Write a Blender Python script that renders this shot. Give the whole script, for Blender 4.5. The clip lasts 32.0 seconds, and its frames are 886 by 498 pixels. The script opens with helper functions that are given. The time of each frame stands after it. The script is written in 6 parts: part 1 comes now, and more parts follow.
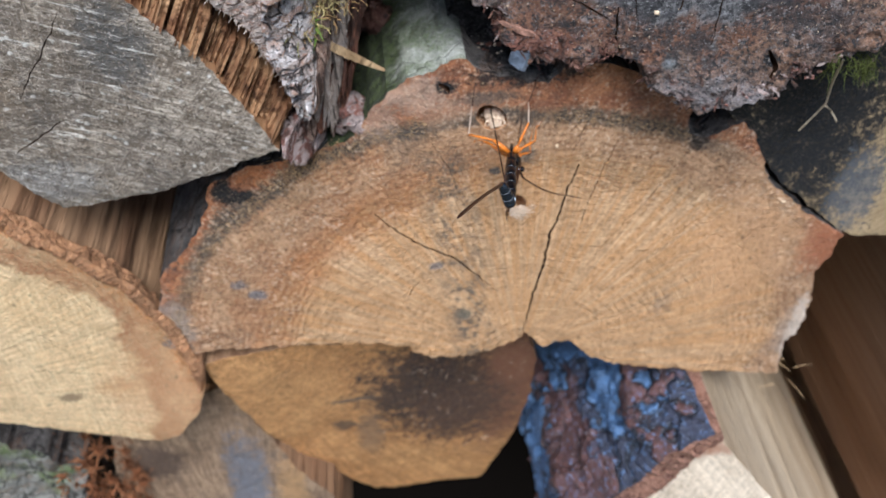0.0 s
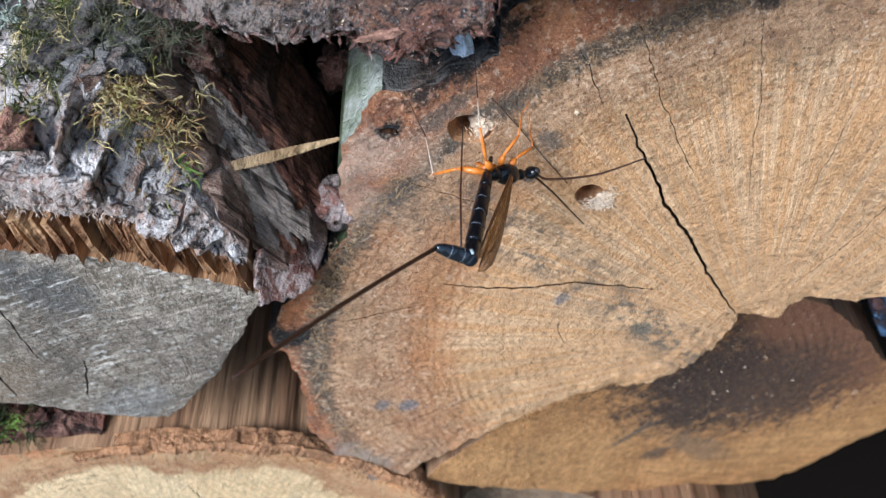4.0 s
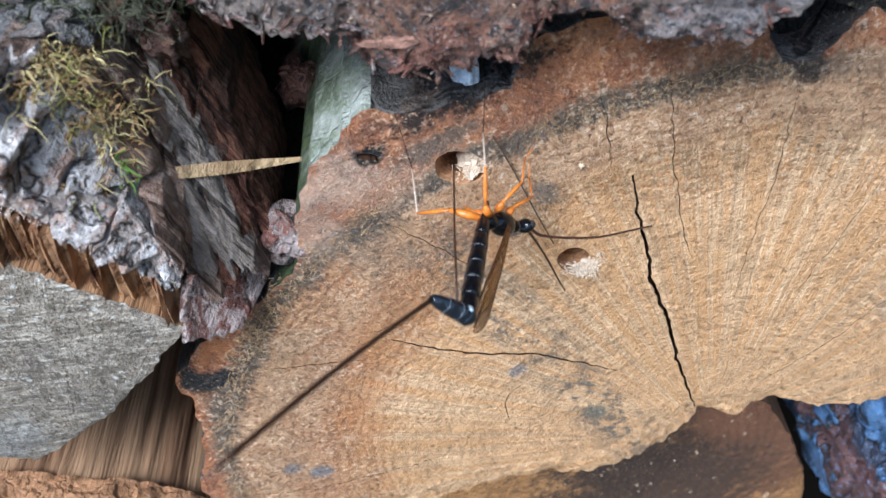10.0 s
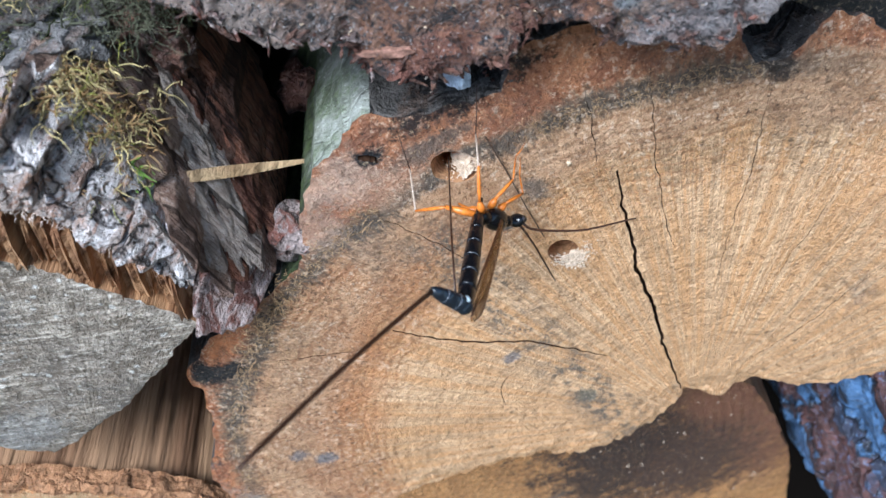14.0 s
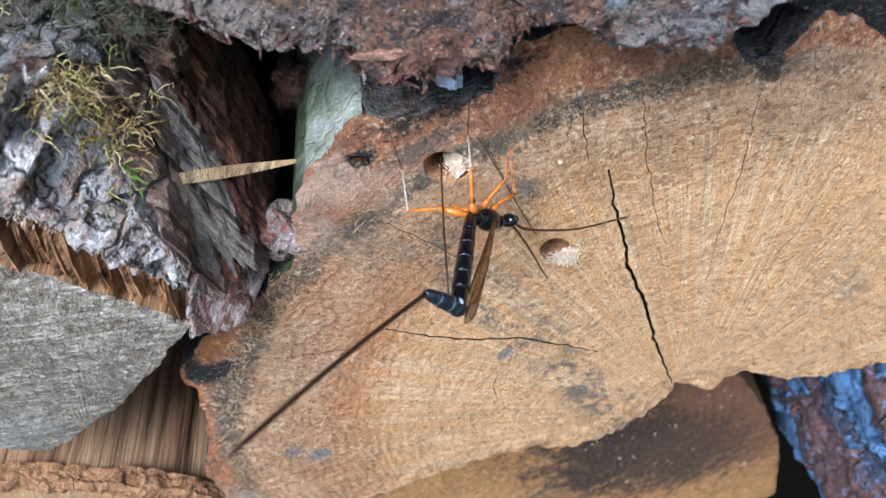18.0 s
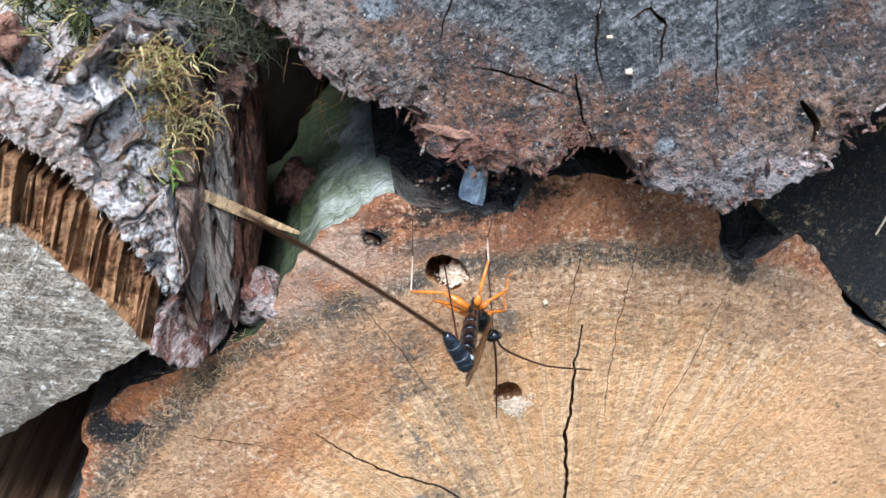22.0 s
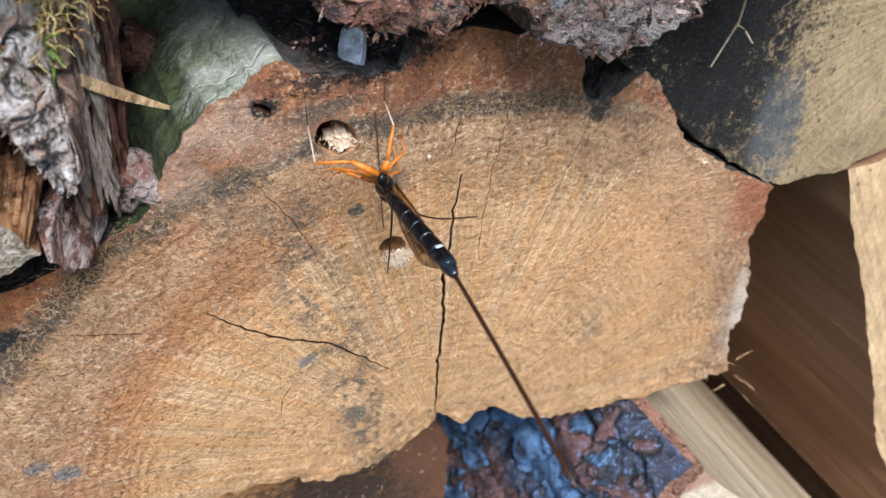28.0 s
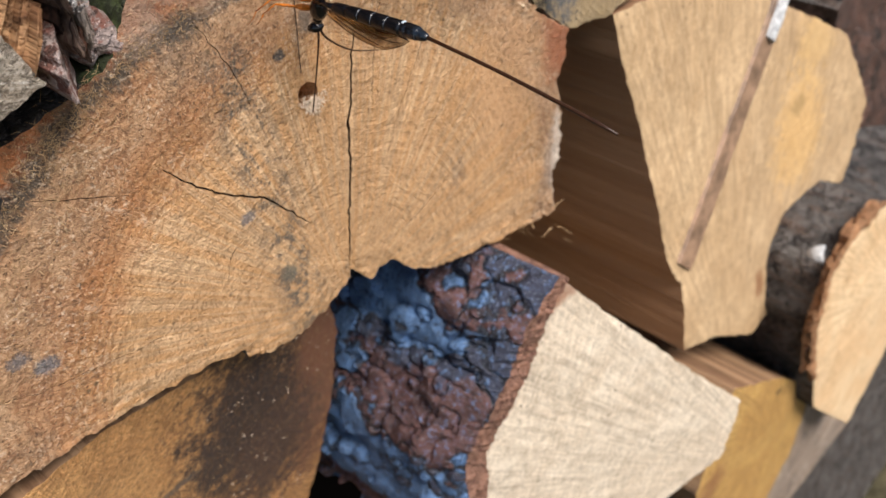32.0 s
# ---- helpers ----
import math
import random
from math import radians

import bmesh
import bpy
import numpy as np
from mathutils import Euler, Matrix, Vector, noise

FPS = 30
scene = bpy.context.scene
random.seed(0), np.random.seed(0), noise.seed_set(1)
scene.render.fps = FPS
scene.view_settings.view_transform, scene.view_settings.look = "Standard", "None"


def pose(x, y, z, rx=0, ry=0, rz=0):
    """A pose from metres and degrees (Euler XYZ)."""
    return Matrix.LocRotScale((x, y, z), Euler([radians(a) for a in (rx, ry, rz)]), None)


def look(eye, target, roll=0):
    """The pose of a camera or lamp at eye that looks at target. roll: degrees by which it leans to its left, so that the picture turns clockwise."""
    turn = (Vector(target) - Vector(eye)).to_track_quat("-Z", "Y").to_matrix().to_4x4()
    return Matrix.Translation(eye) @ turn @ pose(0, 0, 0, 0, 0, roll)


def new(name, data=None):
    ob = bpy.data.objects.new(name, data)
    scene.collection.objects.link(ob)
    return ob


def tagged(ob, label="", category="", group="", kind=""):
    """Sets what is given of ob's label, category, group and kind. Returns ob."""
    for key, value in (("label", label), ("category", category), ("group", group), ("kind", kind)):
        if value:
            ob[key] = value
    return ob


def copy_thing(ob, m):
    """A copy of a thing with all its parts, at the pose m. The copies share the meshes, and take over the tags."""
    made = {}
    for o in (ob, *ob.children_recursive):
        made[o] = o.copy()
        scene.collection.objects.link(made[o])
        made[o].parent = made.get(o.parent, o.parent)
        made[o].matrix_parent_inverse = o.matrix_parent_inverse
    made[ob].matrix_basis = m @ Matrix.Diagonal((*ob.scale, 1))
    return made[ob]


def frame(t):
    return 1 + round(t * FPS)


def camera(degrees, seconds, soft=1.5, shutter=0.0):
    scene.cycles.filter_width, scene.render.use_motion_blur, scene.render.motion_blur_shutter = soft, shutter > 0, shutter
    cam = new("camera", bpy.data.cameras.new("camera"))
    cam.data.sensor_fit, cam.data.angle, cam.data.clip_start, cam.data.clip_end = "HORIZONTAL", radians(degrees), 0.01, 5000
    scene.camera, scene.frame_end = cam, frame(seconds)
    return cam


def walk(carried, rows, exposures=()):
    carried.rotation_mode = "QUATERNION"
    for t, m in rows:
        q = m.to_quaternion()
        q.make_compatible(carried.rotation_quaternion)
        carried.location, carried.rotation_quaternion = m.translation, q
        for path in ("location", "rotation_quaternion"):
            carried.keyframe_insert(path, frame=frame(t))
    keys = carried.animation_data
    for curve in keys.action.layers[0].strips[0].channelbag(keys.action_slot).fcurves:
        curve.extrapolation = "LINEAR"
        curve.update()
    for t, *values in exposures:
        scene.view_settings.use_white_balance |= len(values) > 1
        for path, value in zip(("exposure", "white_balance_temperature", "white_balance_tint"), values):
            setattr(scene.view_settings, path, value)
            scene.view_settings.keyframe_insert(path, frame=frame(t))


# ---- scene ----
cam = camera(50.62, 32.0)
PATH = [
    (0, (-0.03498, -0.16398, 0.18626), (-0.02264, -0.01932, 0.04871), -0.53),
    (0.5, (-0.04997, -0.16885, 0.18902), (-0.03444, -0.02406, 0.05193), 0.77),
    (1, (-0.05273, -0.16808, 0.19184), (-0.03467, -0.02339, 0.05496), 0.73),
    (1.5, (-0.03842, -0.16497, 0.18641), (-0.04110, -0.01069, 0.05916), -10.48),
    (2, (-0.01620, -0.15480, 0.18850), (-0.04905, -0.00007, 0.06612), -30.30),
    (2.5, (0.00748, -0.13921, 0.18631), (-0.05343, 0.00896, 0.06659), -41.86),
    (3, (0.03301, -0.13472, 0.16279), (-0.04266, 0.01145, 0.04917), -46.45),
    (3.5, (0.04585, -0.12360, 0.15403), (-0.03893, 0.01962, 0.04312), -49.73),
    (4, (0.04224, -0.12026, 0.14430), (-0.04428, 0.02183, 0.03327), -50.52),
    (4.5, (0.04011, -0.11311, 0.14346), (-0.03955, 0.03078, 0.02967), -48.38),
    (6.5, (0.02031, -0.11061, 0.13764), (-0.03691, 0.04012, 0.01929), -36.07),
    (7, (0.02036, -0.10822, 0.13972), (-0.03585, 0.04295, 0.02145), -36.39),
    (7.5, (0.02056, -0.10605, 0.14072), (-0.03614, 0.04453, 0.02193), -37.26),
    (8, (0.02080, -0.10550, 0.14140), (-0.03630, 0.04453, 0.02210), -37.58),
    (8.5, (0.02065, -0.10560, 0.14182), (-0.03649, 0.04409, 0.02212), -37.69),
    (9, (0.02134, -0.10579, 0.14209), (-0.03666, 0.04302, 0.02171), -37.73),
    (9.5, (0.02076, -0.10593, 0.14167), (-0.03666, 0.04338, 0.02163), -37.63),
    (10, (0.02092, -0.10547, 0.14160), (-0.03664, 0.04332, 0.02098), -37.66),
    (10.5, (0.02072, -0.10501, 0.14180), (-0.03674, 0.04394, 0.02134), -37.67),
    (11, (0.02077, -0.10448, 0.14184), (-0.03676, 0.04429, 0.02118), -37.95),
    (11.5, (0.02071, -0.10397, 0.14172), (-0.03676, 0.04457, 0.02075), -38.09),
    (12, (0.02030, -0.10789, 0.14294), (-0.03761, 0.04065, 0.02218), -38.39),
    (12.5, (0.02136, -0.11106, 0.14524), (-0.03560, 0.03742, 0.02396), -38.55),
    (13, (0.02296, -0.11186, 0.14724), (-0.03416, 0.03646, 0.02583), -38.87),
    (13.5, (0.02227, -0.11130, 0.14643), (-0.03424, 0.03703, 0.02475), -38.71),
    (14, (0.02266, -0.11138, 0.14713), (-0.03391, 0.03629, 0.02469), -38.66),
    (14.5, (0.02324, -0.11181, 0.14705), (-0.03327, 0.03597, 0.02470), -38.44),
    (16.5, (0.02289, -0.10951, 0.14821), (-0.03282, 0.03694, 0.02393), -38.79),
    (17, (0.02291, -0.10956, 0.14752), (-0.03262, 0.03655, 0.02274), -38.82),
    (17.5, (0.02303, -0.10987, 0.14816), (-0.03271, 0.03609, 0.02331), -38.93),
    (18, (0.02331, -0.11035, 0.14879), (-0.03265, 0.03523, 0.02359), -38.99),
    (18.5, (0.02303, -0.10947, 0.14878), (-0.03286, 0.03579, 0.02317), -39.01),
    (19, (0.02244, -0.10853, 0.14790), (-0.03324, 0.03681, 0.02231), -38.98),
    (19.5, (0.02232, -0.10806, 0.14810), (-0.03316, 0.03698, 0.02206), -38.97),
    (20, (0.02169, -0.10742, 0.14686), (-0.03367, 0.03755, 0.02070), -38.98),
    (20.5, (0.02193, -0.11276, 0.15107), (-0.03183, 0.03281, 0.02488), -38.49),
    (21, (0.00077, -0.11554, 0.15620), (-0.01925, 0.04018, 0.03231), -24.26),
    (21.5, (-0.01211, -0.12158, 0.14354), (-0.01397, 0.04727, 0.03637), -13.79),
    (22, (-0.01359, -0.13203, 0.13467), (-0.00893, 0.04880, 0.04937), -10.34),
    (22.5, (-0.00799, -0.13665, 0.12440), (-0.01106, 0.04980, 0.05208), -11.19),
    (23, (-0.00255, -0.13836, 0.11924), (-0.00728, 0.05236, 0.05918), -11.72),
    (23.5, (0.00460, -0.13669, 0.11063), (-0.01065, 0.05594, 0.05901), -16.35),
    (24, (0.01209, -0.13765, 0.10669), (-0.01139, 0.05460, 0.05682), -22.44),
    (24.5, (0.01815, -0.13632, 0.10272), (-0.01163, 0.05524, 0.05354), -26.84),
    (26.5, (0.01219, -0.16906, 0.13527), (-0.01649, 0.00332, 0.03801), -18.76),
    (27, (-0.00918, -0.15290, 0.13442), (-0.01134, 0.01129, 0.02025), -9.91),
    (27.5, (-0.02447, -0.14253, 0.14132), (-0.00210, 0.01410, 0.01898), -4.26),
    (28, (-0.03999, -0.12129, 0.14547), (0.01430, 0.02359, 0.01872), -5.74),
    (28.5, (-0.04744, -0.11632, 0.15527), (0.03060, 0.01209, 0.02328), -3.86),
    (29, (-0.07183, -0.10787, 0.14627), (0.01212, 0.01622, 0.01378), -1.71),
    (29.5, (-0.06890, -0.10471, 0.14596), (0.02074, 0.01457, 0.01278), -2.41),
    (30, (-0.07008, -0.10946, 0.14232), (0.02526, 0.00594, 0.00968), -2.90),
    (30.5, (-0.07439, -0.10706, 0.14583), (0.02411, 0.00724, 0.01456), -4.11),
    (31, (-0.06861, -0.10565, 0.14346), (0.03242, 0.00619, 0.01199), -5.67),
    (31.5, (-0.07702, -0.11742, 0.13010), (0.03158, -0.00538, 0.00499), -4.07),
    (32, (-0.10161, -0.13125, 0.12813), (0.01069, -0.01922, 0.00632), -3.84),
]
EXPOSURES = [(0.0, 0.92, 5780, 8), (2.5, 1.09, 5520, 6), (4.5, 1.08, 5430, 5), (7.0, 1.05, 5480, 4), (8.0, 1.22, 5290, 4), (12.0, 1.23, 5300, 4), (17.0, 1.22, 5280, 4), (20.0, 1.22, 5340, 4), (22.0, 1.47, 5440, 4), (23.0, 1.62, 5440, 5), (24.0, 1.65, 5490, 5), (26.0, 1.2, 5950, 6), (27.0, 1.08, 5950, 6), (28.0, 1.12, 5900, 6), (29.0, 0.9, 5850, 6), (30.0, 1.05, 5820, 7), (31.0, 1.08, 6070, 7), (32.0, 0.88, 6670, 10)]
cam.data.dof.use_dof = True
cam.data.dof.focus_distance, cam.data.dof.aperture_fstop = 0.147, 34.0
walk(cam, [(t, look(eye, target, roll)) for t, eye, target, roll in PATH], EXPOSURES)

# ---- light ----
world = bpy.data.worlds.new("sky")
scene.world = world
world.use_nodes = True
_wn = world.node_tree.nodes
_sky = _wn.new("ShaderNodeTexSky")
_sky.sky_type, _sky.sun_disc = "NISHITA", False
_sky.sun_elevation, _sky.sun_rotation = radians(55), radians(182)
_sky.air_density, _sky.dust_density = 1.0, 1.5
world.node_tree.links.new(_sky.outputs["Color"], _wn["Background"].inputs["Color"])
_wn["Background"].inputs["Strength"].default_value = 0.085
sun = new("sun", bpy.data.lights.new("sun", "SUN"))
sun.data.energy, sun.data.angle, sun.data.color = 3.1, radians(28), (1.0, 0.962, 0.915)
sun.matrix_world = look((-0.04, -0.95, 1.35), (0, 0, 0))
scene.view_settings.exposure = 0.95

# ---- materials ----


class Nodes:
    """A small node graph writer."""

    def __init__(self, name, rough=0.8, spec=0.3, metal=0.0):
        self.mat = bpy.data.materials.new(name)
        self.mat.use_nodes = True
        self.tree = self.mat.node_tree
        self.bsdf = self.tree.nodes["Principled BSDF"]
        self.bsdf.inputs["Roughness"].default_value = rough
        self.bsdf.inputs["Specular IOR Level"].default_value = spec
        self.bsdf.inputs["Metallic"].default_value = metal
        self.pos = self.add("ShaderNodeNewGeometry").outputs["Position"]

    def add(self, kind):
        return self.tree.nodes.new(kind)

    def put(self, socket, value):
        if isinstance(value, bpy.types.NodeSocket):
            self.tree.links.new(value, socket)
        elif isinstance(value, (tuple, list)) and len(value) == 3 and socket.type == "RGBA":
            socket.default_value = (*value, 1)
        else:
            socket.default_value = value

    def math(self, op, a, b=0.0, clamp=False):
        n = self.add("ShaderNodeMath")
        n.operation, n.use_clamp = op, clamp
        self.put(n.inputs[0], a)
        self.put(n.inputs[1], b)
        return n.outputs[0]

    def vec(self, op, a, b=(0, 0, 0)):
        n = self.add("ShaderNodeVectorMath")
        n.operation = op
        self.put(n.inputs[0], a)
        if op == "SCALE":
            self.put(n.inputs["Scale"], b)
        else:
            self.put(n.inputs[1], b)
        return n.outputs["Value"] if op in ("LENGTH", "DOT_PRODUCT") else n.outputs["Vector"]

    def noise(self, scale, detail=4, rough=0.6, at=None, warp=0.0):
        n = self.add("ShaderNodeTexNoise")
        self.put(n.inputs["Vector"], self.pos if at is None else at)
        n.inputs["Scale"].default_value, n.inputs["Detail"].default_value = scale, detail
        n.inputs["Roughness"].default_value, n.inputs["Distortion"].default_value = rough, warp
        return n.outputs["Fac"]

    def voronoi(self, scale, at=None, feature="F1", out="Distance"):
        n = self.add("ShaderNodeTexVoronoi")
        n.feature = feature
        self.put(n.inputs["Vector"], self.pos if at is None else at)
        n.inputs["Scale"].default_value = scale
        return n.outputs[out]

    def step(self, value, low, high, to_low=0.0, to_high=1.0):
        n = self.add("ShaderNodeMapRange")
        n.interpolation_type = "SMOOTHSTEP"
        self.put(n.inputs["Value"], value)
        for key, v in (("From Min", low), ("From Max", high), ("To Min", to_low), ("To Max", to_high)):
            n.inputs[key].default_value = v
        return n.outputs["Result"]

    def mix(self, fac, a, b, kind="MIX"):
        n = self.add("ShaderNodeMix")
        n.data_type, n.blend_type = "RGBA", kind
        self.put(n.inputs[0], fac)
        self.put(n.inputs[6], a)
        self.put(n.inputs[7], b)
        return n.outputs[2]

    def stretch(self, factors, at=None):
        return self.vec("MULTIPLY", self.pos if at is None else at, factors)

    def finish(self, colour, height=None, strength=0.5, distance=0.0006, rough=None):
        self.put(self.bsdf.inputs["Base Color"], colour)
        if rough is not None:
            self.put(self.bsdf.inputs["Roughness"], rough)
        if height is not None:
            b = self.add("ShaderNodeBump")
            b.inputs["Strength"].default_value, b.inputs["Distance"].default_value = strength, distance
            self.put(b.inputs["Height"], height)
            self.put(self.bsdf.inputs["Normal"], b.outputs["Normal"])
        return self.mat


def old_sapwood(g, col, r, flat, start):
    """Weathered sapwood round the heart: a warm band at the heart's edge, speckled brown wood,
    a fuzzy dark line, and rust outside it. Gives the colour, the warped radius and a torn grain."""
    side = g.vec("DOT_PRODUCT", g.pos, (1, 0, 0))
    left = g.step(side, -0.030, 0.012, 1.0, 0.0)
    comb = g.noise(1, 4, 0.8, g.vec("ADD", g.vec("SCALE", g.vec("NORMALIZE", flat), 40.0), g.stretch((300, 300, 300))))
    edge = g.math("ADD", r, g.math("MULTIPLY", g.math("SUBTRACT", g.noise(60, 5, 0.7), 0.5), 0.007))
    far = g.math("SUBTRACT", edge, g.math("MULTIPLY", g.math("MAXIMUM", g.math("MULTIPLY", side, -1.0), 0.0), 0.136))
    far = g.math("ADD", far, g.math("MULTIPLY", g.math("SUBTRACT", comb, 0.5), 0.009))
    rough_n, clump = g.noise(120, 5, 0.75), g.noise(42, 5, 0.7, warp=0.6)
    zone = g.step(edge, start, start + 0.0055)
    sap = g.mix(g.step(rough_n, 0.40, 0.6), (0.53, 0.325, 0.185), (0.40, 0.225, 0.118))
    warm = g.mix(g.step(rough_n, 0.42, 0.6), (0.49, 0.235, 0.105), (0.37, 0.155, 0.068))
    sap = g.mix(g.math("MULTIPLY", left, g.step(clump, 0.42, 0.58, 0.1, 0.55)), sap, warm)
    col = g.mix(g.math("MULTIPLY", zone, 0.9), col, sap)
    # warm stained band at the edge of the heart, on the left half
    ember = g.math("MULTIPLY", g.step(edge, start - 0.009, start - 0.001), g.step(edge, start + 0.002, start + 0.008, 1.0, 0.0))
    ember = g.math("MULTIPLY", ember, g.math("MULTIPLY", left, g.step(clump, 0.36, 0.6, 0.95, 0.35)))
    col = g.mix(ember, col, (0.44, 0.185, 0.070))
    years = g.math("SINE", g.math("MULTIPLY", edge, 2 * math.pi / 0.0019))
    years = g.math("MULTIPLY", g.step(years, 0.2, 0.95), g.step(edge, start - 0.014, start - 0.004, 0.0, 0.55))
    col = g.mix(g.math("MULTIPLY", years, g.step(clump, 0.36, 0.56)), col, (0.62, 0.48, 0.38), "MULTIPLY")
    rust = g.mix(g.step(rough_n, 0.40, 0.6), (0.42, 0.172, 0.075), (0.26, 0.094, 0.046))
    rust = g.mix(g.step(side, -0.060, -0.040, 0.75, 0.0), rust, g.mix(g.step(rough_n, 0.42, 0.6), (0.45, 0.150, 0.046), (0.28, 0.085, 0.030)))
    col = g.mix(g.step(far, 0.0795, 0.0835, 0.0, 0.9), col, rust)
    # the fuzzy dark line
    line = g.math("MULTIPLY", g.step(far, 0.0765, 0.0792), g.step(far, 0.0802, 0.0832, 1.0, 0.0))
    line = g.math("MULTIPLY", line, g.math("MULTIPLY", g.step(g.noise(230, 5, 0.8), 0.34, 0.50, 0.5, 1.0), g.step(side, 0.030, 0.055, 1.0, 0.1)))
    line = g.math("MULTIPLY", line, g.step(g.vec("DOT_PRODUCT", g.pos, (0, 0, 1)), 0.010, 0.040, 0.45, 1.0))
    col = g.mix(line, col, (0.10, 0.074, 0.054))
    # torn grain, dark grains, and sparkle painted in as pale glints
    col = g.mix(g.math("MULTIPLY", zone, g.step(comb, 0.53, 0.64, 0.0, 0.6)), col, (0.55, 0.46, 0.40), "MULTIPLY")
    near = g.step(edge, start - 0.014, start + 0.003, 0.15, 1.0)
    dust = g.math("MULTIPLY", g.step(g.noise(480, 5, 0.85), 0.46, 0.56), g.step(g.noise(60, 5, 0.75, warp=0.5), 0.43, 0.55))
    col = g.mix(g.math("MULTIPLY", g.math("MULTIPLY", dust, near), 0.3), col, (0.12, 0.085, 0.06))
    col = g.mix(g.math("MULTIPLY", g.step(g.noise(760, 4, 0.85), 0.36, 0.43, 0.9, 0.0), near), col, (0.10, 0.05, 0.026))
    glint = g.math("MULTIPLY", g.step(g.noise(900, 3, 0.8), 0.54, 0.62), g.step(g.noise(90, 3), 0.42, 0.58))
    col = g.mix(g.math("MULTIPLY", g.math("MULTIPLY", glint, near), 0.5), col, (0.80, 0.62, 0.46))
    return col, edge, comb


def end_grain(name, pith, light, dark, rim=None, rim_at=1.0, rim_soft=0.006, rim_wave=0.022, spacing=0.0016, grey=0.0, grey_col=(0.1, 0.095, 0.09), ring=0.35, saw=0.3, stains=(), band=None, coarse=1.0, deep=0.0010, saw_turn=None, rough=0.7, relief=0.85, spoke=None, flecks=None):
    """Sawn end of a log: year rings round the pith, rays, saw marks, stains, specks.
    stains: rows of x, z, half width, half height in metres, colour, strength. band: a mottled stain along a line."""
    g = Nodes(name, rough, 0.35)
    rel = g.vec("SUBTRACT", g.pos, pith)
    flat = g.vec("MULTIPLY", rel, (1, 0, 1))
    wob = g.math("MULTIPLY", g.math("SUBTRACT", g.noise(30, 3), 0.5), 0.005)
    r = g.math("ADD", g.vec("LENGTH", flat), wob)
    turn = g.math("MULTIPLY", g.math("ADD", r, g.math("MULTIPLY", g.math("SUBTRACT", g.noise(220, 2), 0.5), 0.0012)), 2 * math.pi / spacing)
    rings = g.math("MULTIPLY", g.math("ADD", g.math("SINE", turn), 1.0), 0.5)
    rings = g.math("MULTIPLY", rings, g.step(g.noise(50, 3), 0.38, 0.66))
    rays = g.noise(70, 4, 0.75, g.vec("NORMALIZE", flat))
    way = g.vec("SCALE", g.vec("NORMALIZE", flat), 160.0)
    fibre = g.noise(1, 4, 0.7, g.vec("ADD", way, g.stretch((45, 45, 45))))
    fine = g.noise(1700, 3, 0.8)
    pits = g.noise(900, 4, 0.8)
    mid = g.noise(260, 5, 0.75)
    big = g.noise(24, 6, 0.65, warp=0.8)
    streak = g.noise(1, 5, 0.75, g.vec("ADD", g.vec("SCALE", g.vec("NORMALIZE", flat), 55.0), g.stretch((25, 25, 25))))
    saw_n = g.noise(1, 4, 0.75, g.stretch((1100, 20, 70)))
    if saw_turn is not None:
        c, s = math.cos(saw_turn), math.sin(saw_turn)
        lie = g.add("ShaderNodeCombineXYZ")
        g.put(lie.inputs[0], g.math("MULTIPLY", g.vec("DOT_PRODUCT", g.pos, (c, 0, s)), 110.0))
        g.put(lie.inputs[1], g.math("MULTIPLY", g.vec("DOT_PRODUCT", g.pos, (-s, 0, c)), 1000.0))
        saw_n = g.noise(1, 4, 0.75, lie.outputs[0])
    col = g.mix(g.step(big, 0.38, 0.62), light, dark)
    col = g.mix(g.step(streak, 0.47, 0.57, 0.0, 0.75), col, tuple(0.72 * c for c in dark))
    col = g.mix(g.step(mid, 0.45, 0.7, 0.0, 0.5), col, tuple(0.66 * c for c in dark))
    col = g.mix(g.math("MULTIPLY", rings, ring), col, tuple(0.5 * c for c in dark))
    wide = g.math("MULTIPLY", g.math("ADD", g.math("SINE", g.math("MULTIPLY", turn, 0.21)), 1.0), 0.5)
    col = g.mix(g.step(wide, 0.55, 0.95, 0.0, 0.9 * ring), col, tuple(0.66 * c for c in dark))
    col = g.mix(g.step(rays, 0.52, 0.72, 0, 0.4), col, tuple(0.5 * c for c in dark))
    col = g.mix(g.step(fibre, 0.48, 0.66, 0, 0.4), col, tuple(min(1, 1.25 * c + 0.02) for c in light))
    col = g.mix(g.math("MULTIPLY", g.step(saw_n, 0.45, 0.68), saw), col, tuple(min(1, 1.2 * c + 0.03) for c in light))
    col = g.mix(g.math("MULTIPLY", g.step(saw_n, 0.3, 0.46, 1.0, 0.0), saw * 0.9), col, tuple(0.4 * c for c in dark))
    if spoke:
        fan = g.noise(1, 4, 0.7, g.vec("ADD", g.vec("SCALE", g.vec("NORMALIZE", flat), 26.0), g.stretch((14, 14, 14))))
        col = g.mix(g.step(fan, 0.45, 0.55, 0.0, 0.85), col, spoke)
        hair = g.noise(1, 4, 0.75, g.vec("ADD", g.vec("SCALE", g.vec("NORMALIZE", flat), 120.0), g.stretch((30, 30, 30))))
        col = g.mix(g.step(hair, 0.5, 0.6, 0.0, 0.45), col, tuple(0.58 * c for c in spoke))
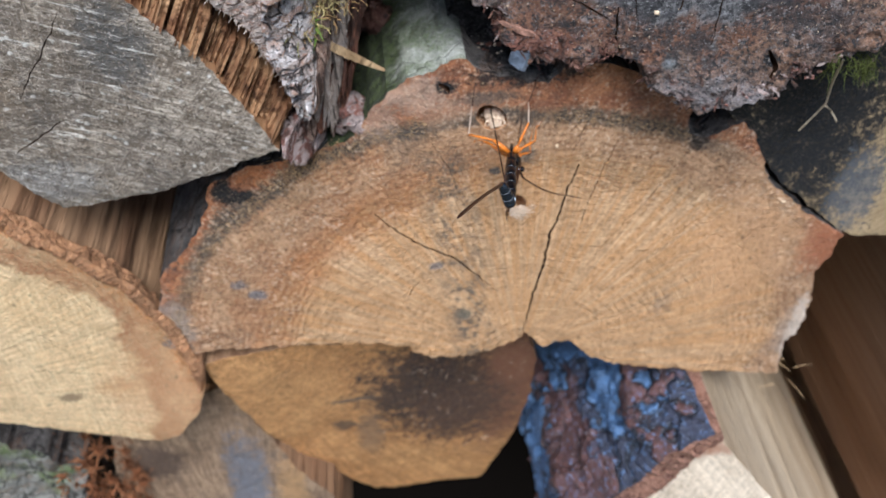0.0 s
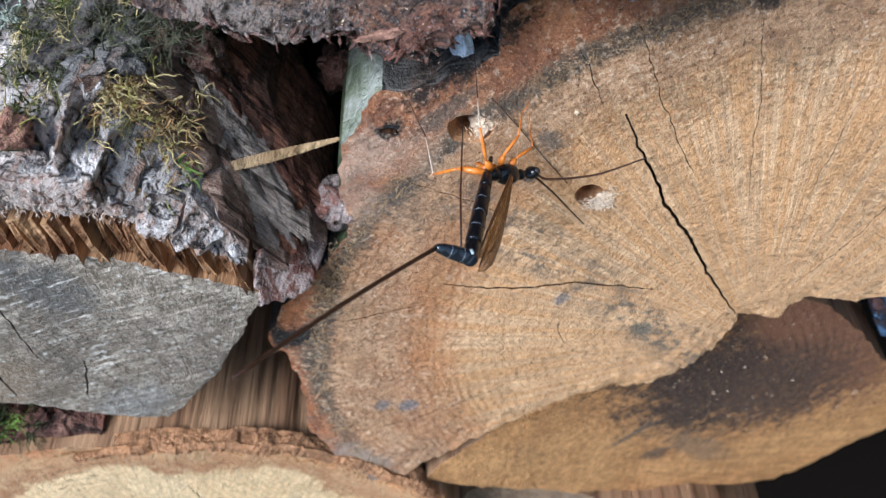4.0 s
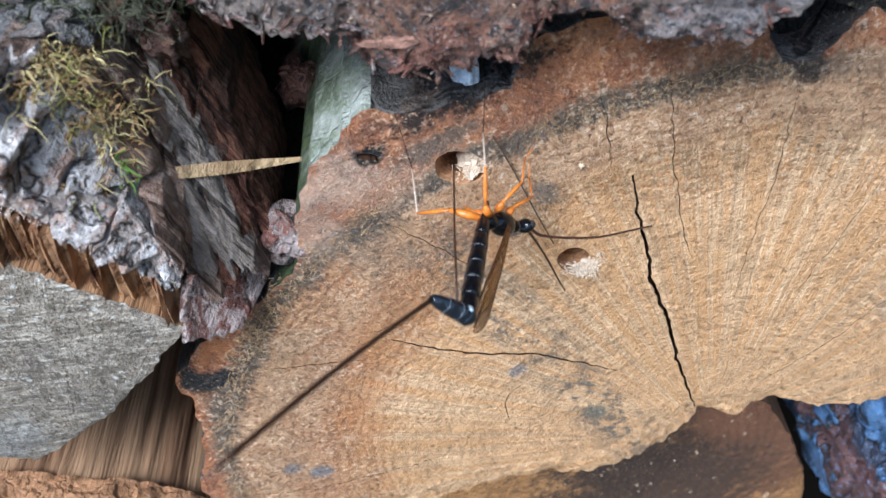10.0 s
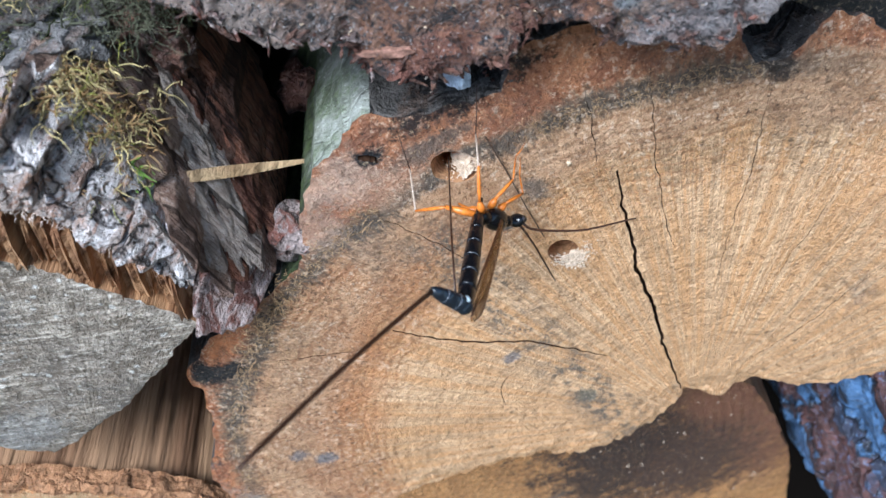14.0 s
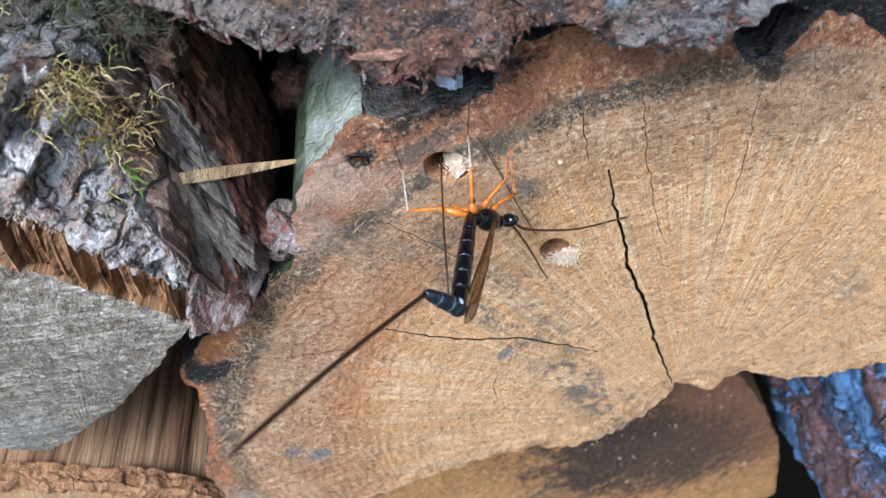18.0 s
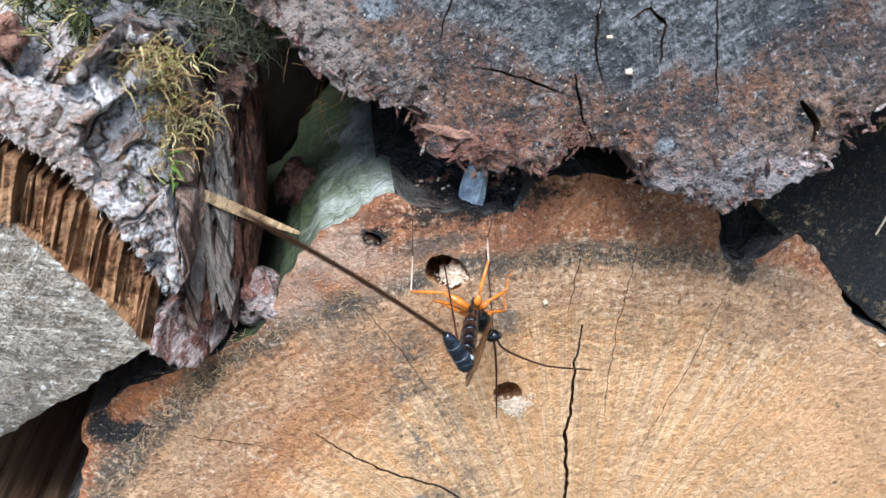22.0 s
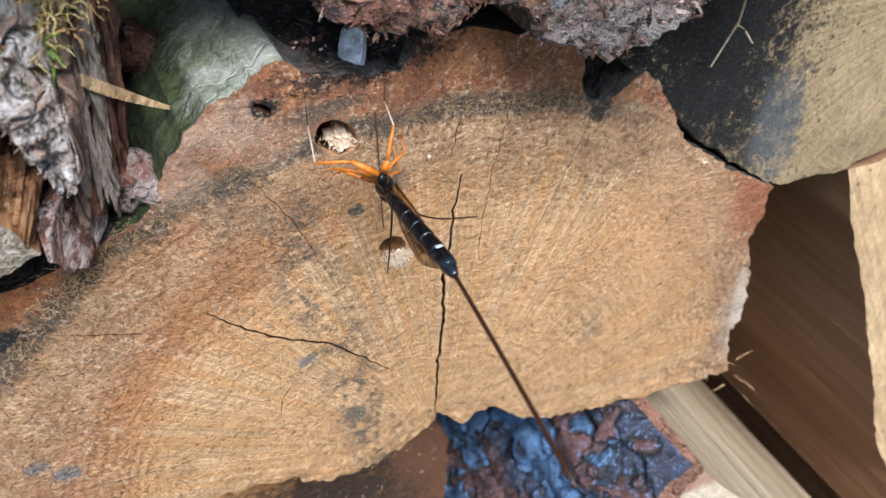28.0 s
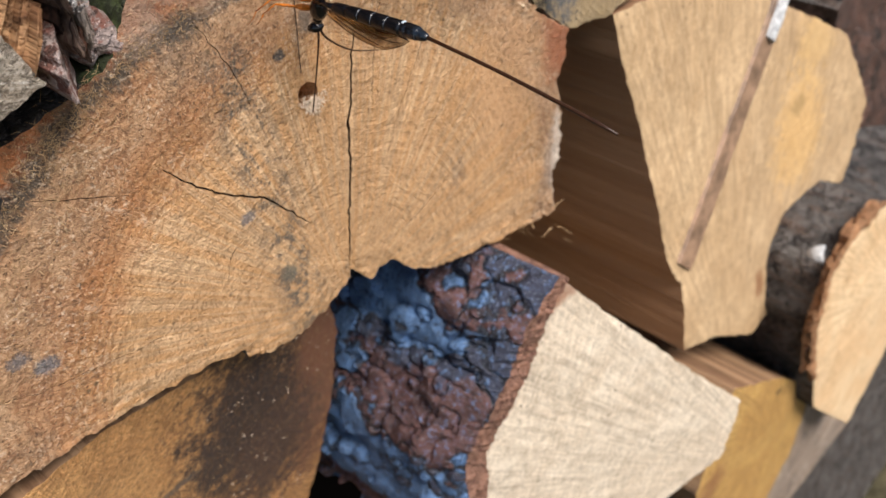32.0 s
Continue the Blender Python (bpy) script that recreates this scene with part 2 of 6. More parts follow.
    if rim and not spoke:
        edge = g.math("ADD", r, g.math("MULTIPLY", g.math("SUBTRACT", g.noise(45, 5, 0.7), 0.5), rim_wave))
        zone = g.step(edge, rim_at, rim_at + rim_soft)
        col = g.mix(g.math("MULTIPLY", zone, g.step(g.noise(30, 4, 0.6), 0.36, 0.6, 0.95, 0.5)), col, rim)
        col = g.mix(g.math("MULTIPLY", zone, g.step(g.noise(110, 5, 0.7), 0.5, 0.66, 0.0, 0.75)), col, tuple(0.45 * c for c in rim))
        col = g.mix(g.math("MULTIPLY", zone, g.step(pits, 0.53, 0.66, 0.0, 0.6)), col, tuple(min(1, 1.5 * c + 0.06) for c in rim))
        col = g.mix(g.math("MULTIPLY", zone, g.step(g.noise(38, 5, 0.7, warp=0.6), 0.48, 0.6, 0.0, 0.6)), col, (rim[0], 0.72 * rim[1], 0.6 * rim[2]))
        line = g.math("MULTIPLY", g.step(edge, rim_at - 0.002, rim_at + 0.001), g.step(edge, rim_at + 0.002, rim_at + 0.0085, 1.0, 0.0))
        col = g.mix(g.math("MULTIPLY", line, g.step(mid, 0.4, 0.6, 0.95, 0.6)), col, (0.66 * rim[0], 0.54 * rim[1], 0.48 * rim[2]))
    if grey:
        patch = g.step(g.noise(45, 6, 0.75, warp=0.4), 0.62 - 0.4 * grey, 0.8 - 0.35 * grey)
        col = g.mix(g.math("MULTIPLY", patch, g.step(mid, 0.3, 0.6, 0.4, 1.0)), col, grey_col)
    mottle = g.math("MULTIPLY", g.step(g.noise(150, 6, 0.8, warp=0.3), 0.49, 0.57), g.step(g.noise(26, 4), 0.42, 0.56, 0.3, 1.0))
    col = g.mix(g.math("MULTIPLY", mottle, 0.6 * coarse), col, tuple(0.5 * c for c in dark))
    col = g.mix(g.step(g.noise(430, 5, 0.8), 0.53, 0.6, 0.0, 0.6 * coarse), col, tuple(0.36 * c for c in dark))
    col = g.mix(g.step(g.noise(260, 5, 0.8), 0.36, 0.46, 0.35 * coarse, 0.0), col, tuple(min(1, 1.2 * c + 0.02) for c in light))
    if spoke:
        col, edge, comb = old_sapwood(g, col, r, flat, rim_at)
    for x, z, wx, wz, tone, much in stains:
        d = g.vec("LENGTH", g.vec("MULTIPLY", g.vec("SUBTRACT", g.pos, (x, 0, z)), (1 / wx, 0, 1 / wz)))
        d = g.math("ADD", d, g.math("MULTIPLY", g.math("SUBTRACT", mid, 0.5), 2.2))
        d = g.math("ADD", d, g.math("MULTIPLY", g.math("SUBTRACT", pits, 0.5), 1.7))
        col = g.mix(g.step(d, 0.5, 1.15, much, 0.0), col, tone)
    if band:
        x, z, wx, wz, tilt, tone, much = band
        sep = g.add("ShaderNodeSeparateXYZ")
        g.put(sep.inputs[0], g.vec("SUBTRACT", g.pos, (x, 0, z)))
        across = g.math("ABSOLUTE", g.math("DIVIDE", g.math("SUBTRACT", sep.outputs[0], g.math("MULTIPLY", sep.outputs[2], tilt)), wx))
        along = g.math("ABSOLUTE", g.math("DIVIDE", sep.outputs[2], wz))
        mask = g.math("MULTIPLY", g.step(across, 0.2, 1.0, 1.0, 0.0), g.step(along, 0.7, 1.0, 1.0, 0.0))
        mask = g.math("MULTIPLY", mask, g.step(g.noise(150, 6, 0.8), 0.44, 0.56))
        mask = g.math("MULTIPLY", mask, g.step(g.noise(620, 5, 0.85), 0.43, 0.54, 0.2, 1.0))
        col = g.mix(g.math("MULTIPLY", mask, much), col, tone)
    if flecks:
        scratch = g.math("MULTIPLY", g.step(saw_n, 0.56, 0.64), g.step(g.noise(70, 4, 0.7), 0.47, 0.58))
        col = g.mix(g.math("MULTIPLY", scratch, 0.8), col, flecks)
        chip = g.math("MULTIPLY", g.step(g.voronoi(420), 0.12, 0.28, 1.0, 0.0), g.step(g.noise(110, 4), 0.48, 0.56))
        col = g.mix(g.math("MULTIPLY", chip, 0.9), col, flecks)
    specks = g.step(g.voronoi(330), 0.06, 0.22, 1.0, 0.0)
    col = g.mix(g.math("MULTIPLY", specks, g.step(g.noise(60), 0.5, 0.62)), col, tuple(0.25 * c for c in dark))
    if spoke:
        col = g.mix(g.step(pits, 0.38, 0.48, coarse, 0.0), col, (0.44, 0.38, 0.34), "MULTIPLY")
    else:
        col = g.mix(g.step(pits, 0.39, 0.49, 0.75 * coarse, 0.0), col, tuple(0.36 * c for c in dark))
    col = g.mix(g.step(fine, 0.57, 0.7, 0.0, 0.6 * coarse), col, tuple(min(1, 1.35 * c + 0.12) for c in light))
    h = g.math("ADD", g.math("MULTIPLY", fine, 1.1), g.math("MULTIPLY", pits, 1.3))
    h = g.math("ADD", h, g.math("ADD", g.math("MULTIPLY", saw_n, 0.7 if saw_turn else 0.3), g.math("ADD", g.math("MULTIPLY", mid, 0.6), g.math("MULTIPLY", streak, 0.8))))
    h = g.math("SUBTRACT", h, g.math("MULTIPLY", rings, 0.3))
    if spoke:
        torn = g.math("ADD", g.math("MULTIPLY", g.noise(680, 5, 0.8), 2.4), g.math("MULTIPLY", comb, 0.6))
        h = g.math("ADD", h, g.math("MULTIPLY", torn, g.step(edge, rim_at - 0.004, rim_at + 0.006, 0.1, 2.4)))
    return g.finish(col, h, relief, deep)


def split_grain(name, light, dark, deep=0.5, along="y", patch=None, size=1.0):
    """Split side of a log: long fibres that run with the log."""
    g = Nodes(name, 0.75, 0.3)
    s = (500, 18, 500) if along == "y" else (500, 500, 18)
    s = tuple(v / size for v in s)
    fib = g.noise(1, 5, 0.7, g.stretch(s), 0.4 if size > 1 else 0.0)
    broad = g.noise(1, 4, 0.6, g.stretch(tuple(0.25 * v for v in s)))
    col = g.mix(g.step(broad, 0.35, 0.65), light, dark)
    col = g.mix(g.step(fib, 0.5, 0.72, 0, deep), col, tuple(0.35 * c for c in dark))
    col = g.mix(g.step(fib, 0.2, 0.45, 0.3, 0), col, tuple(1.3 * c for c in light))
    if patch:
        col = g.mix(g.step(g.noise(85, 6, 0.75, warp=0.4), 0.5, 0.62), col, patch)
    return g.finish(col, g.math("ADD", fib, g.math("MULTIPLY", broad, 1.5)), 0.9, 0.0012)


def bark_stuff(name, plate, crevice, warm, warm_amount=0.4, scale=1.0, rough=0.85, lichen=None, spec=0.3, patch=None, gloss=None, patch_at=0.5, deep=0.0014, moss=None):
    """Flaky bark: plates, dark crevices, warm torn layers, lichen."""
    g = Nodes(name, rough, spec)
    big = g.noise(60 * scale, 5, 0.65, warp=0.8)
    tone = g.noise(95 * scale, 6, 0.7, warp=0.5)
    mid = g.noise(300 * scale, 5, 0.7)
    fine = g.noise(1400, 3, 0.75)
    layer = g.noise(1, 5, 0.7, g.stretch((150 * scale, 60 * scale, 420 * scale)))
    lines = g.voronoi(48 * scale, g.vec("ADD", g.pos, g.vec("SCALE", g.vec("SUBTRACT", _colour_noise(g, 90 * scale), (0.5, 0.5, 0.5)), 0.02 / scale)), "DISTANCE_TO_EDGE")
    col = g.mix(g.step(big, 0.42, 0.56), plate, tuple(0.55 * c for c in plate))
    if patch:
        col = g.mix(g.step(tone, patch_at, patch_at + 0.06), col, patch)
    col = g.mix(g.step(layer, 0.5, 0.62, 0, warm_amount), col, warm)
    if lichen:
        col = g.mix(g.math("MULTIPLY", g.step(g.noise(40, 5, 0.7), 0.5, 0.6), g.step(mid, 0.35, 0.6)), col, lichen)
    col = g.mix(g.step(mid, 0.36, 0.46, 0.9, 0.0), col, crevice)
    col = g.mix(g.math("MULTIPLY", g.step(lines, 0.0, 0.045, 1.0, 0.0), g.step(tone, 0.42, 0.56)), col, crevice)
    col = g.mix(g.step(fine, 0.56, 0.72, 0.0, 0.6), col, tuple(min(1, 1.7 * c + 0.08) for c in plate))
    if moss:
        inward = g.math("ADD", g.vec("DOT_PRODUCT", g.pos, (-0.9, 0.15, -0.4)), g.math("MULTIPLY", g.math("SUBTRACT", tone, 0.5), 0.03))
        col = g.mix(g.step(inward, -0.010, 0.001, 0.0, 0.94), col, g.mix(g.step(mid, 0.4, 0.6), moss, tuple(0.35 * c for c in moss)))
    h = g.math("ADD", g.math("MULTIPLY", mid, 1.6), g.math("ADD", g.math("MULTIPLY", fine, 0.6), g.math("MULTIPLY", layer, 1.2)))
    h = g.math("ADD", h, g.step(lines, 0.0, 0.06, 0.0, 0.6))
    shine = g.step(big, 0.42, 0.56, gloss[0], gloss[1]) if gloss else None
    return g.finish(col, h, 1.0, deep, shine)


def _colour_noise(g, scale):
    n = g.add("ShaderNodeTexNoise")
    g.put(n.inputs["Vector"], g.pos)
    n.inputs["Scale"].default_value, n.inputs["Detail"].default_value = scale, 4
    return n.outputs["Color"]


def plain(name, colour, rough=0.6, spec=0.4, vary=0.25, scale=900, bump=0.3, metal=0.0):
    g = Nodes(name, rough, spec, metal)
    n = g.noise(scale, 4, 0.7)
    col = g.mix(g.step(n, 0.3, 0.7), tuple((1 - vary) * c for c in colour), tuple(min(1, (1 + vary) * c) for c in colour))
    return g.finish(col, n, bump, 0.0003)


BLUE_GREY, NEAR_BLACK = (0.13, 0.14, 0.16), (0.012, 0.011, 0.012)
# Near-black patches lie at the left edge, star hole, top dip and right notch.
MAIN_STAINS = [(-0.0672, 0.0189, 0.0026, 0.0020, BLUE_GREY, 0.8), (-0.0712, 0.0228, 0.0022, 0.0020, BLUE_GREY, 0.7), (-0.0226, 0.0249, 0.0018, 0.0016, BLUE_GREY, 0.7), (-0.0157, 0.0065, 0.0022, 0.0026, (0.10, 0.105, 0.085), 0.85), (-0.0090, 0.0537, 0.0013, 0.0013, (0.06, 0.06, 0.06), 0.9), (-0.0697, 0.0522, 0.0034, 0.0044, NEAR_BLACK, 1.0), (-0.0660, 0.0506, 0.0044, 0.0020, NEAR_BLACK, 1.0), (-0.0300, 0.0640, 0.0050, 0.0075, (0.13, 0.115, 0.10), 0.3), (-0.0120, 0.0735, 0.0090, 0.0020, (0.10, 0.08, 0.065), 0.8), (-0.0265, 0.0755, 0.0080, 0.0050, (0.52, 0.38, 0.29), 0.55), (-0.0345, 0.0690, 0.0050, 0.0060, (0.48, 0.33, 0.24), 0.45), (-0.0200, 0.0700, 0.0060, 0.0045, (0.50, 0.31, 0.20), 0.4), (-0.0020, 0.0575, 0.0022, 0.0030, (0.14, 0.12, 0.10), 0.7), (-0.0860, 0.0400, 0.0042, 0.0100, (0.040, 0.055, 0.066), 0.9), (-0.0200, 0.0768, 0.0026, 0.0022, NEAR_BLACK, 1.0), (-0.0040, 0.0790, 0.0130, 0.0035, NEAR_BLACK, 0.95), (-0.0900, 0.0080, 0.0060, 0.0150, (0.30, 0.25, 0.21), 0.7), (0.0745, -0.0100, 0.0040, 0.0120, (0.40, 0.33, 0.28), 0.4), (0.0760, 0.0230, 0.0080, 0.0110, (0.34, 0.12, 0.055), 0.85), (0.0765, -0.0080, 0.0022, 0.0160, (0.66, 0.56, 0.47), 0.7), (0.0560, 0.0230, 0.0160, 0.0220, (0.56, 0.31, 0.15), 0.6), (0.0370, 0.0585, 0.0030, 0.0030, NEAR_BLACK, 0.8)]
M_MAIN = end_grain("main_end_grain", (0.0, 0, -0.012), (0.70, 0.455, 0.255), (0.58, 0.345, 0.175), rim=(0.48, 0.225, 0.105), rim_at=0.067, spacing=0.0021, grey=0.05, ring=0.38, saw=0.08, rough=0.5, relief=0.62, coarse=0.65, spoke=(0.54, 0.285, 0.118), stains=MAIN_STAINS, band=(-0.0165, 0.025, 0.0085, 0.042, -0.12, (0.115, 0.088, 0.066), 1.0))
M_UPPER = end_grain("upper_end_grain", (0.022, 0, 0.142), (0.27, 0.26, 0.26), (0.09, 0.087, 0.094), rim=(0.30, 0.165, 0.10), rim_at=0.0445, rim_soft=0.005, rim_wave=0.02, spacing=0.0024, grey=0.36, grey_col=(0.035, 0.036, 0.044), ring=0.45, saw=0.85, saw_turn=0.5, deep=0.0020, coarse=1.3, stains=[(0.030, 0.081, 0.016, 0.004, (0.32, 0.28, 0.28), 0.55), (-0.022, 0.108, 0.007, 0.012, (0.36, 0.29, 0.25), 0.8), (-0.002, 0.090, 0.008, 0.004, (0.24, 0.10, 0.065), 0.8), (0.0225, 0.0868, 0.0020, 0.0016, (0.36, 0.38, 0.40), 0.8), (-0.0133, 0.1126, 0.0035, 0.003, (0.26, 0.29, 0.32), 0.8), (0.038, 0.080, 0.010, 0.0025, (0.30, 0.27, 0.265), 0.5), (-0.022, 0.104, 0.006, 0.009, (0.26, 0.20, 0.17), 0.7), (0.041, 0.089, 0.002, 0.002, NEAR_BLACK, 1.0)])
# The two bluish stain rows paint a sky tint onto the grey wood.
M_GREY = end_grain("grey_end_grain", (-0.10, 0, 0.045), (0.60, 0.51, 0.415), (0.35, 0.27, 0.195), spacing=0.0023, grey=0.46, grey_col=(0.13, 0.108, 0.09), ring=0.8, saw=0.95, saw_turn=-0.3, deep=0.0016, coarse=1.1, flecks=(0.82, 0.77, 0.70), stains=[(-0.118, 0.085, 0.016, 0.012, (0.30, 0.21, 0.13), 0.6), (-0.082, 0.096, 0.008, 0.012, (0.095, 0.095, 0.095), 0.8), (-0.104, 0.062, 0.013, 0.007, (0.30, 0.31, 0.32), 0.4), (-0.126, 0.048, 0.012, 0.010, (0.24, 0.26, 0.28), 0.5), (-0.092, 0.050, 0.007, 0.006, (0.17, 0.15, 0.13), 0.7), (-0.112, 0.074, 0.010, 0.003, (0.16, 0.12, 0.085), 0.7), (-0.100, 0.038, 0.014, 0.004, (0.35, 0.27, 0.18), 0.6)])
M_YELLOW = end_grain("yellow_end_grain", (-0.170, 0, -0.012), (0.89, 0.65, 0.385), (0.80, 0.53, 0.275), rim=(0.48, 0.225, 0.095), rim_at=0.0700, rim_soft=0.011, rim_wave=0.022, spacing=0.0022, ring=0.12, saw=0.4, coarse=0.5, stains=[(-0.1217, -0.0148, 0.0042, 0.0022, (0.24, 0.16, 0.09), 0.9), (-0.096, -0.018, 0.017, 0.026, (0.58, 0.31, 0.15), 0.5), (-0.1085, -0.0125, 0.006, 0.004, (0.55, 0.30, 0.14), 0.6)])
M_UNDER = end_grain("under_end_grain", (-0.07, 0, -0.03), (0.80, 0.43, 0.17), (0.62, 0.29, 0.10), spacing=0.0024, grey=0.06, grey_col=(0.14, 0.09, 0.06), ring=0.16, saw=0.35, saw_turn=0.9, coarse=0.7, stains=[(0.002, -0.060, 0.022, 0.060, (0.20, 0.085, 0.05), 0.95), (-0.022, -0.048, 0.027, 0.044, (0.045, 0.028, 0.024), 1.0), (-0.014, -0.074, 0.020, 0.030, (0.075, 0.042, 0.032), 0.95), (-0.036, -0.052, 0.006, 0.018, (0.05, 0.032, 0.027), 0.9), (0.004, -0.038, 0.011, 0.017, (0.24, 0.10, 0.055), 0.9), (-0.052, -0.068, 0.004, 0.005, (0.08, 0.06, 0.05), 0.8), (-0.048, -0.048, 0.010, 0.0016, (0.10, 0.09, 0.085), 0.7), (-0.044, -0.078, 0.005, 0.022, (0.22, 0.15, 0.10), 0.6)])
M_PALE = end_grain("pale_end_grain", (0.15, 0, -0.17), (0.76, 0.64, 0.50), (0.66, 0.52, 0.38), rim=(0.52, 0.29, 0.19), rim_at=0.165, rim_soft=0.008, rim_wave=0.012, spacing=0.0026, ring=0.06, saw=0.5, saw_turn=1.35, coarse=0.45, relief=0.4)
M_LIGHT = end_grain("light_end_grain", (0.30, 0, -0.18), (0.82, 0.60, 0.37), (0.70, 0.44, 0.23), spacing=0.003, ring=0.1, saw=0.3, saw_turn=1.2, coarse=0.4, relief=0.3)
M_RIGHT = end_grain("right_end_grain", (0.16, 0, -0.15), (0.54, 0.375, 0.215), (0.42, 0.27, 0.14), spacing=0.0028, grey=0.1, grey_col=(0.38, 0.26, 0.15), ring=0.08, saw=0.4, saw_turn=1.25, coarse=0.4, relief=0.3, stains=[(0.215, -0.062, 0.022, 0.028, (0.60, 0.35, 0.12), 0.55), (0.228, -0.030, 0.018, 0.016, (0.58, 0.36, 0.14), 0.5), (0.165, -0.040, 0.004, 0.010, (0.40, 0.27, 0.16), 0.5), (0.1834, -0.1143, 0.0035, 0.0075, (0.22, 0.10, 0.045), 0.9), (0.215, -0.052, 0.007, 0.005, (0.30, 0.19, 0.08), 0.7)])
# The first two stain rows paint the black gap's shade; the third is grey weathering.
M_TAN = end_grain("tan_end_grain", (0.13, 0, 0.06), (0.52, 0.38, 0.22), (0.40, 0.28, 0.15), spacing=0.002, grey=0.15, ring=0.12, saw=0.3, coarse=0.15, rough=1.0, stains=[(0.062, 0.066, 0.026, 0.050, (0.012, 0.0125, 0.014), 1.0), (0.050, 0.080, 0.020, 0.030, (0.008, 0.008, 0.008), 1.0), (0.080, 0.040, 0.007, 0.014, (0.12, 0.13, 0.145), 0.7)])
M_ORANGE = end_grain("orange_end_grain", (0.2, 0, -0.2), (0.70, 0.42, 0.13), (0.58, 0.31, 0.09), spacing=0.002, ring=0.1, saw=0.3, coarse=0.5, stains=[(0.188, -0.168, 0.0025, 0.0022, NEAR_BLACK, 0.9), (0.135, -0.18, 0.012, 0.012, (0.30, 0.12, 0.05), 0.7)])
M_MUTED = end_grain("muted_end_grain", (0.25, 0, -0.27), (0.52, 0.41, 0.32), (0.38, 0.27, 0.20), spacing=0.002, ring=0.1, grey=0.3)
M_SPLIT = split_grain("split_brown", (0.36, 0.215, 0.12), (0.20, 0.105, 0.056), 0.75)
M_SPLIT_PALE = split_grain("split_pale", (0.46, 0.36, 0.25), (0.34, 0.25, 0.16), 0.35)
# darker split wood: shade on the right log's left side put into the colour
M_SPLIT_SHADE = split_grain("split_painted_shade", (0.27, 0.15, 0.082), (0.225, 0.118, 0.062), 0.2)
M_FIBRE = split_grain("torn_fibre", (0.42, 0.245, 0.125), (0.17, 0.075, 0.034), 0.95)
M_BARK_GREY = bark_stuff("bark_grey", (0.78, 0.69, 0.64), (0.045, 0.034, 0.030), (0.42, 0.24, 0.17), 0.7, lichen=(0.30, 0.30, 0.25), patch=(0.46, 0.39, 0.36))
M_BARK_TORN = bark_stuff("bark_torn_edge", (0.60, 0.50, 0.45), (0.16, 0.08, 0.055), (0.40, 0.20, 0.13), 0.7, 2.5)
M_BARK_PINK = bark_stuff("bark_inner_pink", (0.42, 0.22, 0.15), (0.10, 0.04, 0.03), (0.30, 0.13, 0.08), 0.6, 2.0)
M_BARK_DARK = bark_stuff("bark_dark", (0.13, 0.115, 0.105), (0.010, 0.009, 0.009), (0.13, 0.065, 0.035), 0.4, patch=(0.05, 0.042, 0.038))
M_BARK_RED = bark_stuff("bark_red", (0.20, 0.085, 0.06), (0.022, 0.011, 0.009), (0.27, 0.15, 0.11), 0.5, patch=(0.10, 0.045, 0.035))
M_BARK_BROWN = bark_stuff("bark_brown", (0.12, 0.055, 0.038), (0.010, 0.007, 0.006), (0.20, 0.095, 0.06), 0.6, rough=0.5, spec=0.5, patch=(0.045, 0.026, 0.022))
M_BARK_GREEN = bark_stuff("bark_lichen", (0.34, 0.345, 0.305), (0.15, 0.16, 0.12), (0.27, 0.275, 0.22), 0.5, 1.6, lichen=(0.17, 0.20, 0.12), deep=0.0005, moss=(0.040, 0.055, 0.014))
M_BARK_LICHEN = bark_stuff("bark_grey_green", (0.26, 0.25, 0.22), (0.02, 0.018, 0.014), (0.16, 0.10, 0.06), 0.5, lichen=(0.12, 0.15, 0.06))
M_CRACK = plain("crack_dark", (0.04, 0.02, 0.011), 0.95, 0.1)
M_HOLE = plain("hole_wood", (0.46, 0.25, 0.125), 0.9, 0.2, 0.4, 1100, 0.9)
M_FRASS = plain("frass_pale", (0.64, 0.50, 0.37), 0.9, 0.2, 0.2, 1500, 0.8)
M_STRAW = split_grain("straw_tan", (0.52, 0.35, 0.19), (0.34, 0.21, 0.105), 0.6)
M_CHALK = plain("chalk_grey", (0.62, 0.65, 0.69), 0.9, 0.2, 0.45, 600, 1.0)
M_MOSS = plain("moss_olive", (0.20, 0.19, 0.045), 0.8, 0.2, 0.6, 300, 0.3)
M_MOSS_DRY = plain("moss_dry", (0.38, 0.30, 0.14), 0.85, 0.2, 0.5, 300, 0.3)
M_MOSS_GREEN = plain("moss_green", (0.15, 0.23, 0.045), 0.8, 0.2, 0.4, 300, 0.3)
M_ROOT = plain("root_pale", (0.42, 0.34, 0.24), 0.85, 0.2, 0.3, 800, 0.5)
M_DARK_LINE = plain("dark_line", (0.075, 0.045, 0.03), 0.6, 0.3, 0.3, 800, 0.2)
M_TORN = plain("torn_red_fibre", (0.28, 0.12, 0.055), 0.9, 0.2, 0.6, 300, 0.5)
# near-black because the shade deep in the pile is put into the colour
M_BACK = plain("back_painted_shade", (0.007, 0.0055, 0.0045), 0.95, 0.0)
M_SOIL = plain("soil", (0.07, 0.06, 0.035), 0.95, 0.1, 0.5, 40, 1.0)

